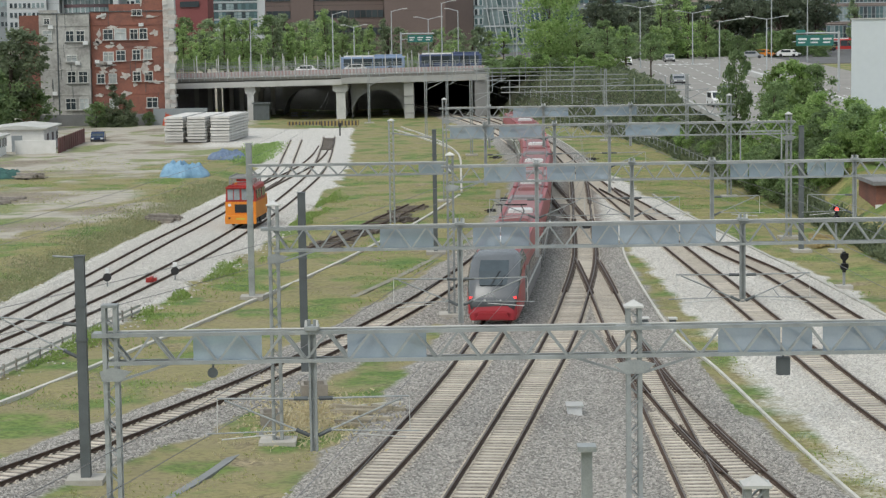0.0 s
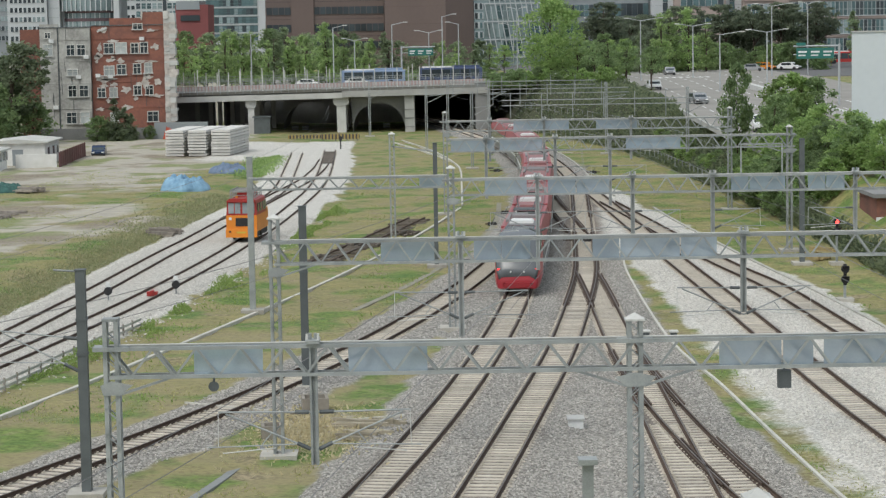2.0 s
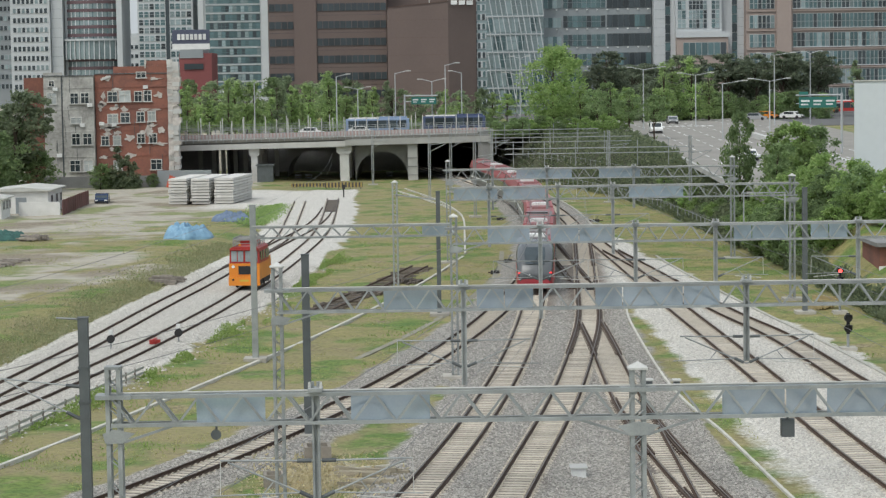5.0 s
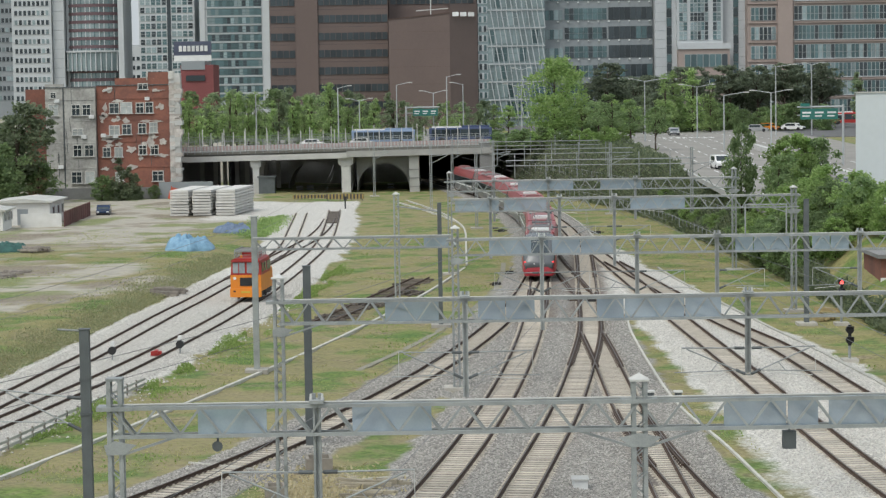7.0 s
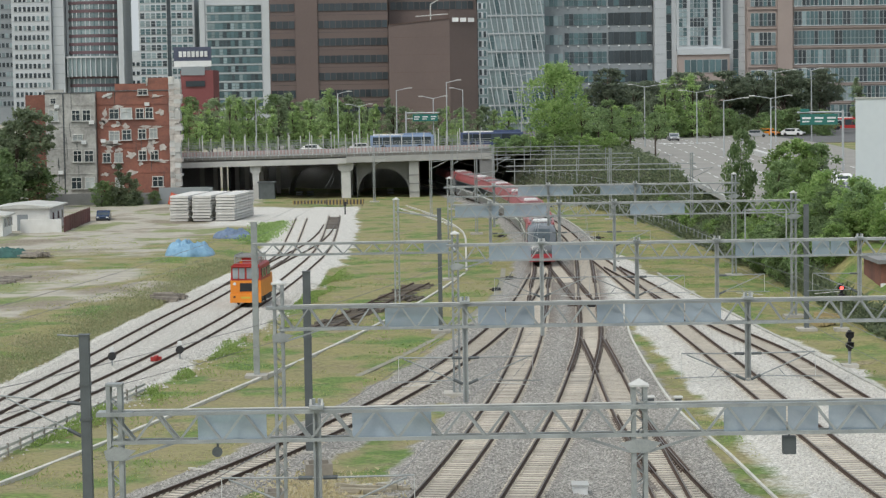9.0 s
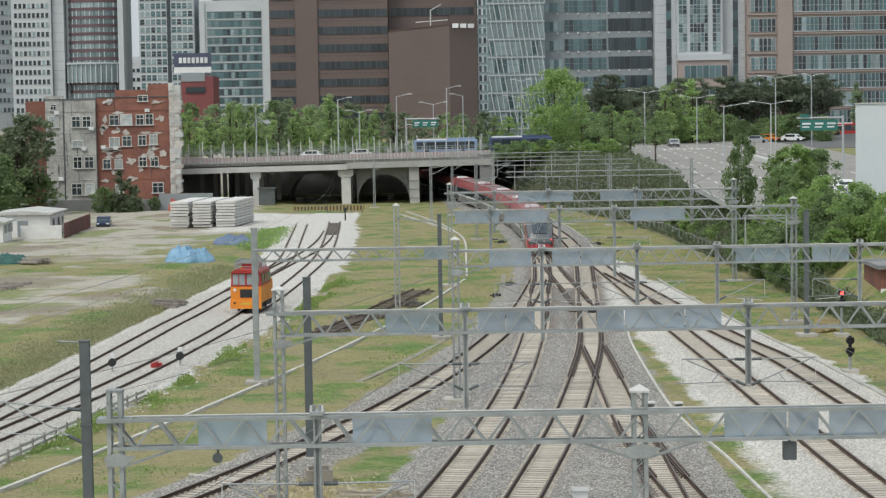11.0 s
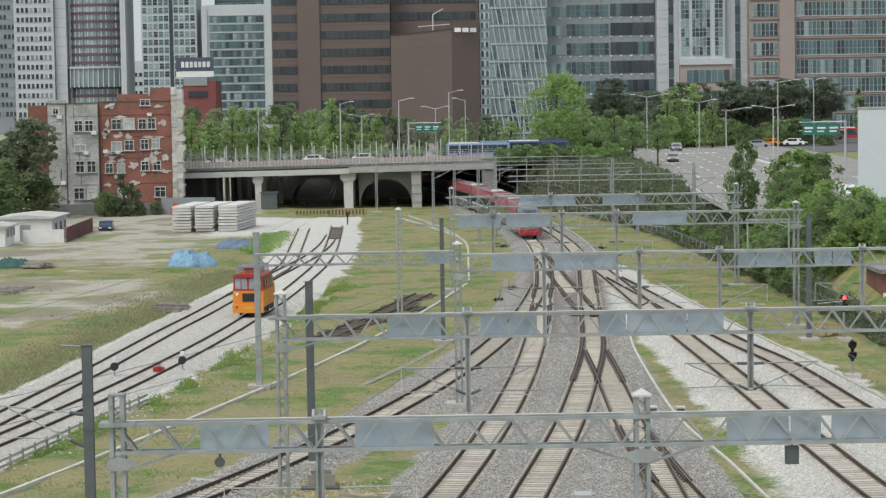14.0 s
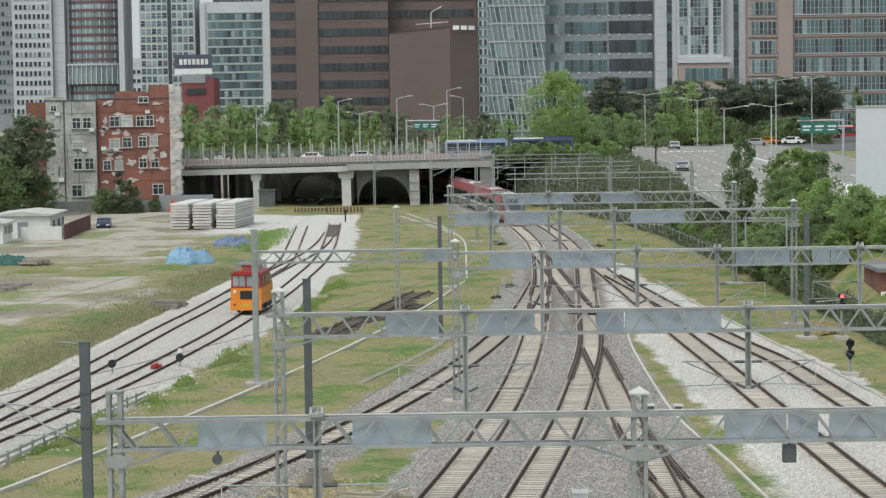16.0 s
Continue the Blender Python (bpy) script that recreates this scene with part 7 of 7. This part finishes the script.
def road_sign(x, y, w, h, z, label, post=-1.2, tab=False):
    s = thing("road_sign", label, "road sign", "green road signs")
    part("post", Build().tube((x + post, y, 5.5), (x + post, y, z + h + 0.5), 0.16), LAMPGREY, s)
    part("boom", Build().tube((min(x - 0.4, x + post), y, z + h + 0.25), (max(x + w + 0.3, x + post), y, z + h + 0.25), 0.11).tube((min(x - 0.4, x + post), y, z + h * 0.4), (max(x + w + 0.3, x + post), y, z + h * 0.4), 0.06), LAMPGREY, s)
    if tab:
        part("tab", Build().box(x, x + 1.2, y - 0.12, y - 0.06, z + h + 0.3, z + h + 0.7), SIGNGREEN, s, "small green tab")
    part("panel", Build().box(x, x + w, y - 0.12, y - 0.06, z, z + h), SIGNGREEN, s, "green sign panel")
    for i in range(3):
        a = x + 0.25 + i * w / 3
        part("text_bar", Build().box(a, a + w / 3 - 0.5, y - 0.14, y - 0.118, z + h * 0.55, z + h * 0.72), WHITEPAINT, s)
        part("text_bar", Build().box(a, a + w / 3 - 0.7, y - 0.14, y - 0.118, z + h * 0.25, z + h * 0.38), WHITEPAINT, s)


SIGNGREEN = mat("green_sign_sheet", (0.03, 0.165, 0.135), (0.025, 0.14, 0.115), 0.5, 0.5, 0, 0.0)
road_sign(-4.15, 401, 4.4, 1.25, 11.75, "green overhead road sign with pale writing bars")
road_sign(47.6, 296, 4.9, 1.4, 11.9, "green overhead road sign with a small tab on top", 5.6, True)

# ---- traffic ----


def bus(label, paint, top):
    b = thing("city_bus", label, "bus", "vehicles on the road")
    part("body", Build().loft([[(x, -1.22, 0.35), (x, 1.22, 0.35), (x, 1.25, 1.0), (x, 1.2, 2.45), (x, 1.0, 2.62), (x, -1.0, 2.62), (x, -1.2, 2.45), (x, -1.25, 1.0)] for x in (-5.4, 5.4)]), paint, b)
    for s in (-1, 1):
        for k in range(6):
            part("window", Build().box(-4.95 + k * 1.66, -3.38 + k * 1.66, s * 1.235 - 0.02, s * 1.235 + 0.02, 1.05, 2.3), GLASS, b)
        for x in (-3.2, 3.0):
            part("wheel", Build().tube((x, s * 1.0, 0.48), (x, s * 1.26, 0.48), 0.48, n=16), BLACK, b)
    part("roof_fairing", Build().box(-4.9, 0.2, -1.0, 1.0, 2.62, 2.82), WHITECAR, b, "white roof fairing")
    part("roof_fairing", Build().box(0.3, 5.0, -1.0, 1.0, 2.62, 2.95), top, b, "blue roof fairing")
    part("windscreen", Build().box(5.38, 5.43, -1.1, 1.1, 1.0, 2.4), GLASS, b)
    return b


BUSNAVY = mat("navy_bus_paint", (0.06, 0.085, 0.17), (0.05, 0.07, 0.14), 0.5, 0.3, 0, 0.0)
bus_a, bus_b = bus("blue and white city bus on the bridge", BUSBLUE, BUSBLUE), bus("dark blue city bus with white roof fairings on the bridge", BUSNAVY, BUSNAVY)


def on_road(pts):
    rows = []
    for (t, x, y), (t2, x2, y2) in zip(pts, pts[1:] + [None] if False else pts[1:] + [pts[-1]]):
        rows.append([t, x, y])
    out, last = [], 0.0
    for i, (t, x, y) in enumerate(rows):
        j = min(i + 1, len(rows) - 1)
        dx, dy = rows[j][1] - rows[j - 1][1], rows[j][2] - rows[j - 1][2]
        if abs(dx) + abs(dy) > 0.05:
            last = math.degrees(math.atan2(dx, -dy))
        out.append((t, pose(x, y, road_z(y) + 0.01, 0, 0, last)))
    return out


def bus_rows(pts, y):
    return [(t, pose(x, y, DECK - 0.69 - 0.0122 * (9 - x))) for t, x in pts]


TRAFFIC = [(bus_a, bus_rows([(0, -10.0), (6.0, -9.7), (7, -9.1), (8.5, -7.3), (10, -2.2), (11.5, 3.2), (13, 6.4), (14.5, 6.7), (16, 6.7)], 386.5)),
           (bus_b, bus_rows([(0, 3.2), (6.0, 3.3), (7, 4.1), (8.5, 8.0), (10, 12.4), (11.5, 15.2), (13, 16.3), (14.5, 17.4), (16, 18.2)], 391.8))]
for label, paint, van, pts in (
        ("white car driving along the city road", WHITECAR, True, [(0, 33.8, 268), (2, 35.4, 245), (4, 36, 222), (16, 36, 208)]),
        ("silver car driving along the city road", SILVER, False, [(0, 37.4, 287), (2, 39, 257), (5, 41, 230), (16, 41, 222)]),
        ("silver car driving along the city road", SILVER, False, [(0, 35.0, 322), (1.5, 35.2, 312), (3, 38.0, 285), (5, 43, 256), (9, 45, 245), (16, 45, 240)]),
        ("white car driving along the city road", WHITECAR, False, [(0, 34.3, 400), (1.5, 34.0, 360), (3, 34.0, 325), (4, 36.4, 306), (5.5, 40, 275), (9, 47, 262), (16, 47, 256)]),
        ("white van driving along the city road", WHITECAR, True, [(0, 36, 520), (4, 36, 410), (6, 35.6, 325), (7, 36.6, 292), (9, 39.5, 262), (11, 43, 246), (16, 50.5, 240)]),
        ("silver car driving along the city road", SILVER, False, [(0, 37, 640), (8, 37.5, 500), (11.5, 37.5, 430), (14.5, 37.2, 350), (16, 35.2, 325)])):
    c = car(label, paint, van=van)
    TRAFFIC.append((c, on_road(pts)))
for x, y, paint, turn, label in ((66, 450, ORANGE, 60, "orange taxi waiting at the junction"), (70.5, 447, WHITECAR, 60, "white car waiting at the junction"), (62, 438, SILVER, 80, "silver car waiting at the junction"),
                                 (22, 385, WHITECAR, 90, "white car on the bridge road"), (-12.6, 385, WHITECAR, 90, "white car on the bridge"), (-21, 385, WHITECAR, 90, "white car on the bridge"), (44, 420, SILVER, 0, "silver car on the city road")):
    c = car(label, paint)
    c.matrix_basis = pose(x, y, (DECK - 0.7 - 0.0122 * (9 - x) if x < 9 else road_z(y)) + 0.01, 0, 0, turn)
rb = bus("red and white city bus beyond the trees", REDPAINT, REDPAINT)
rb.matrix_basis = pose(92.5, 505, 7.05, 0, 0, 4)

# ---- board on the roof behind the houses, sign on the brown wing ----
bd = thing("roof_billboard", "dark blue roof billboard with pale lettering bars", "billboard")
part("board", Build().box(-60.1, -51.5, 521.2, 521.7, 24.8, 28.0), mat("dark_blue_board", (0.075, 0.085, 0.13), (0.06, 0.07, 0.11), 0.4, 0.5), bd)
part("white_edge", Build().box(-60.1, -51.5, 521.1, 521.6, 23.5, 24.8), WHITEPAINT, bd)
for i in range(7):
    part("text_bar", Build().box(-58.9 + i * 0.98, -58.2 + i * 0.98, 521.0, 521.18, 25.7, 27.0), WHITEPAINT, bd)
rh = thing("red_building", "dark red low building under the billboard", "building")
part("wall", Build().box(-58.6, -51.1, 521, 535, 0, 22.6), mat("dark_red_wall", (0.20, 0.06, 0.06), (0.15, 0.045, 0.045), 0.3, 0.7), rh)
part("roof_band", Build().box(-58.4, -53.0, 520.8, 535.2, 21.5, 23.45), GREYMETAL, rh)
part("window", Build().box(-57.4, -53, 520.7, 521.2, 18.9, 20.2), GLASS, rh)
sg = thing("wall_sign", "white sign mark on the brown office wall", "sign")
for i in range(3):
    x = 4.2 + i * 1.9
    part("sign_bar", Build().box(x, x + 1.5, 545.7 + (x - 3.5) * 0.78, 546.3 + (x - 3.5) * 0.78, 33.6, 34.6), WHITEPAINT, sg)

# ---- scrub on the bank, weeds in the grass ----


def scatter_leaves(name, pts, size, material, label, up=0.0):
    """Small upright blades and leaves strewn at points."""
    rng = np.random.default_rng(5)
    n = len(pts)
    a = rng.normal(size=(n, 3))
    a[:, 2] = np.abs(a[:, 2]) + up
    a /= np.linalg.norm(a, axis=1)[:, None]
    b = np.cross(a, rng.normal(size=(n, 3)))
    b /= np.linalg.norm(b, axis=1)[:, None]
    s = (size * rng.uniform(0.5, 1.4, n))[:, None]
    v = np.stack([pts - b * s * 0.3, pts + b * s * 0.3, pts + a * s + b * s * 0.1, pts + a * s * 0.9 - b * s * 0.1], 1).reshape(-1, 3)
    me = bpy.data.meshes.new(name)
    me.from_pydata(v.tolist(), [], np.arange(n * 4).reshape(-1, 4).tolist())
    me.materials.append(material)
    return tagged(new(name, me), label, "plants", kind="stuff")


def undergrowth():
    rng = np.random.default_rng(8)
    n = 46000
    y = rng.uniform(150, 420, n)
    x = np.interp(y, FOOT_Y, FOOT_X) + 0.5 + rng.uniform(0, 1, n) ** 1.3 * np.minimum(22, np.maximum(4.5, 32 - np.interp(y, FOOT_Y, FOOT_X)))
    keep = (x < 32) & ~((y > 369) & (x < 9.6)) & ~((y > 371) & (y < 397))
    x, y = x[keep], y[keep]
    clump = np.array([noise.noise((p * 0.35, q * 0.22, 4)) for p, q in zip(x, y)])
    z = height(x, y) + rng.uniform(0, 1, len(x)) * np.clip(0.8 + 1.6 * clump, 0.15, 2.2)
    scatter_leaves("bank_scrub", np.stack([x, y, z], 1), 0.42, LEAFBANK, "dense dark green scrub on the bank")
    n = 210000
    y = 75 + 200 * rng.uniform(0, 1, n) ** 1.3
    x = rng.uniform(-48, 29, n)
    near = away(x, y, list(LINES))
    patch = np.array([noise.noise((p * 0.16, q * 0.1, 2)) + 0.5 * noise.noise((p * 0.6, q * 0.4, 7)) for p, q in zip(x, y)])
    l1x = np.interp(y, LINES["L1"][:, 1], LINES["L1"][:, 0])
    l2x = np.interp(y, LINES["L2"][:, 1], LINES["L2"][:, 0])
    c1x = np.interp(y, LINES["C1"][:, 1], LINES["C1"][:, 0])
    bare = ((x > l1x) & (x < l2x + 3)) | ((x > c1x) & (x < 13.3) & (y < 175))
    keep = (near > 3.3) & (patch > -0.05) & ~bare
    x, y, patch = x[keep], y[keep], patch[keep]
    pts = np.stack([x, y, height(x, y)], 1)
    tall = patch > 0.4
    scatter_leaves("grass_tufts", pts[~tall], 0.085, GRASSBLADE, "rough yellow-green grass tufts", 0.3)
    scatter_leaves("tall_weeds", pts[tall], 0.115, GRASSFRESH, "taller fresh green weeds in the grass", 0.4)
    n = 26000
    y = rng.uniform(115, 232, n)
    l1x = np.interp(y, LINES["L1"][:, 1], LINES["L1"][:, 0])
    x = l1x - 3.2 - np.abs(rng.normal(0, 2.2, n))
    scatter_leaves("bank_weeds", np.stack([x, y, height(x, y) + rng.uniform(-0.05, 0.3, n) * (x > l1x - 6)], 1), 0.15, GRASSDRY, "dry tall weeds on the low bank", 0.5)
    n = 3000                                              # cut straw round the portal's foot
    x, y = -5.6 + rng.normal(0, 1.2, n), 96.5 + rng.normal(0, 3.0, n)
    scatter_leaves("cut_straw", np.stack([x, y, height(x, y) + rng.uniform(0.0, 0.12, n)], 1), 0.17, STRAW, "yellow cut straw round the foot of the portal", 0.0)
    n = 34000                                             # weed clumps along the siding's edge
    y = rng.uniform(112, 215, n)
    l2x = np.interp(y, LINES["L2"][:, 1], LINES["L2"][:, 0])
    x = l2x + 3.3 + np.abs(rng.normal(0, 1.0, n))
    clump = np.array([noise.noise((p * 0.5, q * 0.16, 11)) for p, q in zip(x, y)])
    keep = clump > 0.08
    x, y, clump = x[keep], y[keep], clump[keep]
    scatter_leaves("edge_weeds", np.stack([x, y, height(x, y) + rng.uniform(0, 1, len(x)) * clump * 1.3], 1), 0.11, GRASSFRESH, "fresh weed clumps along the gravel edge", 0.5)
    n = 6500
    y = rng.uniform(262, 298, n)
    x = -21.5 + rng.normal(0, 1.0, n)
    scatter_leaves("yard_weeds", np.stack([x, y, height(x, y) + rng.uniform(0, 0.5, n)], 1), 0.2, LEAFLIGHT, "fresh green weeds at the gravel's edge", 0.6)


LEAFBANK = leafy("bank_leaves", (0.11, 0.14, 0.085), (0.22, 0.255, 0.145), 0.6)
GRASSBLADE = leafy("grass_blades", (0.34, 0.38, 0.135), (0.54, 0.52, 0.235))
GRASSFRESH = leafy("fresh_weeds", (0.24, 0.35, 0.095), (0.40, 0.51, 0.17))
STRAW = leafy("straw_blades", (0.62, 0.53, 0.32), (0.80, 0.72, 0.48))
GRASSDRY = leafy("dry_grass_blades", (0.36, 0.39, 0.20), (0.54, 0.53, 0.32))
undergrowth()

# ---- loose ballast stones near the camera ----


def stones(name, x, y, size, material, label):
    rng = np.random.default_rng(12)
    n = len(x)
    z = height(x, y) + rng.uniform(-0.01, 0.03, n)
    base = np.array([(1, 0, 0), (0, 1, 0), (-1, 0, 0), (0, -1, 0), (0, 0, 1), (0, 0, -1)], float)
    a = rng.uniform(0, math.tau, n)
    v = np.repeat(base[None], n, 0) * rng.uniform(0.55, 1.25, (n, 6, 1)) * (size * rng.uniform(0.6, 1.4, n))[:, None, None]
    c, s_ = np.cos(a)[:, None], np.sin(a)[:, None]
    v = np.stack([v[..., 0] * c - v[..., 1] * s_, v[..., 0] * s_ + v[..., 1] * c, v[..., 2] * 0.8], -1) + np.stack([x, y, z], 1)[:, None]
    f = np.array([(0, 1, 4), (1, 2, 4), (2, 3, 4), (3, 0, 4)])
    f = (f[None] + (np.arange(n) * 6)[:, None, None]).reshape(-1, 3)
    me = bpy.data.meshes.new(name)
    me.from_pydata(v.reshape(-1, 3).tolist(), [], f.tolist())
    me.materials.append(material)
    return tagged(new(name, me), label, "gravel", kind="stuff")


def build_stones():
    rng = np.random.default_rng(21)
    n = 210000
    y = 72 + 95 * rng.uniform(0, 1, n) ** 1.5
    x = rng.uniform(-22, 27, n)
    mains = away(x, y, ("C1", "C2", "C3", "C3A", "CX", "M0"))
    other = away(x, y, ("R1", "R2"))
    c1x = np.interp(y, LINES["C1"][:, 1], LINES["C1"][:, 0])
    c2x = np.interp(y, LINES["C2"][:, 1], LINES["C2"][:, 0])
    bed = (mains < 2.7) | ((x > c1x) & (x < 13.0))
    bed &= (mains > 1.05)
    stones("ballast_stones", x[bed], y[bed], 0.06, GRAVEL, "loose grey ballast stones between the tracks")
    pale = ~bed & (mains > 2.7) & (other < 2.9) & (other > 0.95)
    stones("pale_stones", x[pale], y[pale], 0.06, PALEGRAVEL, "loose whitish gravel stones beside the outer tracks")


    n = 90000
    y = 95 + 110 * rng.uniform(0, 1, n) ** 1.4
    l1x = np.interp(y, LINES["L1"][:, 1], LINES["L1"][:, 0])
    l2x = np.interp(y, LINES["L2"][:, 1], LINES["L2"][:, 0])
    x = l1x - 2.4 + rng.uniform(0, 1, n) * (l2x - l1x + 5.0)
    away_ = away(x, y, ("L1", "L2"))
    keep = np.abs(away_ - 0.754) > 0.16
    stones("siding_stones", x[keep], y[keep], 0.04, PALEGRAVEL, "loose whitish gravel stones along the sidings")


def rubble():
    rng = np.random.default_rng(31)
    n = 1600
    y = rng.uniform(108, 205, n)
    x = np.interp(y, LINES["L2"][:, 1], LINES["L2"][:, 0]) + 2.4 + np.abs(rng.normal(0, 0.8, n))
    x[:500] = np.interp(y[:500], LINES["L1"][:, 1], LINES["L1"][:, 0]) - 2.6 - np.abs(rng.normal(0, 0.7, 500))
    stones("rubble_stones", x, y, 0.09, PALEGRAVEL, "larger pale rubble at the gravel's edge")


GRAVEL = leafy("grey_stones", (0.17, 0.163, 0.148), (0.455, 0.433, 0.395), 0.0)
PALEGRAVEL = leafy("whitish_stones", (0.41, 0.395, 0.36), (0.70, 0.675, 0.62), 0.0)
build_stones()
rubble()

build_tracks()


# ---- what moves ----
def motions():
    line = LINES["C1"]
    s = np.concatenate([[0], np.cumsum(np.linalg.norm(np.diff(line, axis=0), axis=1))])

    def spot(d):
        return np.array([np.interp(d, s, line[:, 0]), np.interp(d, s, line[:, 1])])

    for i, car in enumerate(CARS):
        rows = []
        for k in range(33):
            t = k * 0.5
            nose = np.interp(121.75 + 10.23 * t + 0.067 * t * t, line[:, 1], s)
            mid = nose + 12.0 + 25.0 * i
            a, b = spot(mid - 8.5), spot(mid + 8.5)
            c, d = (a + b) / 2, b - a
            rows.append((t, pose(c[0], c[1], 0, 0, 0, math.degrees(math.atan2(-d[0], d[1])))))
        walk(car, rows)
    for v, rows in TRAFFIC:
        walk(v, rows)


motions()
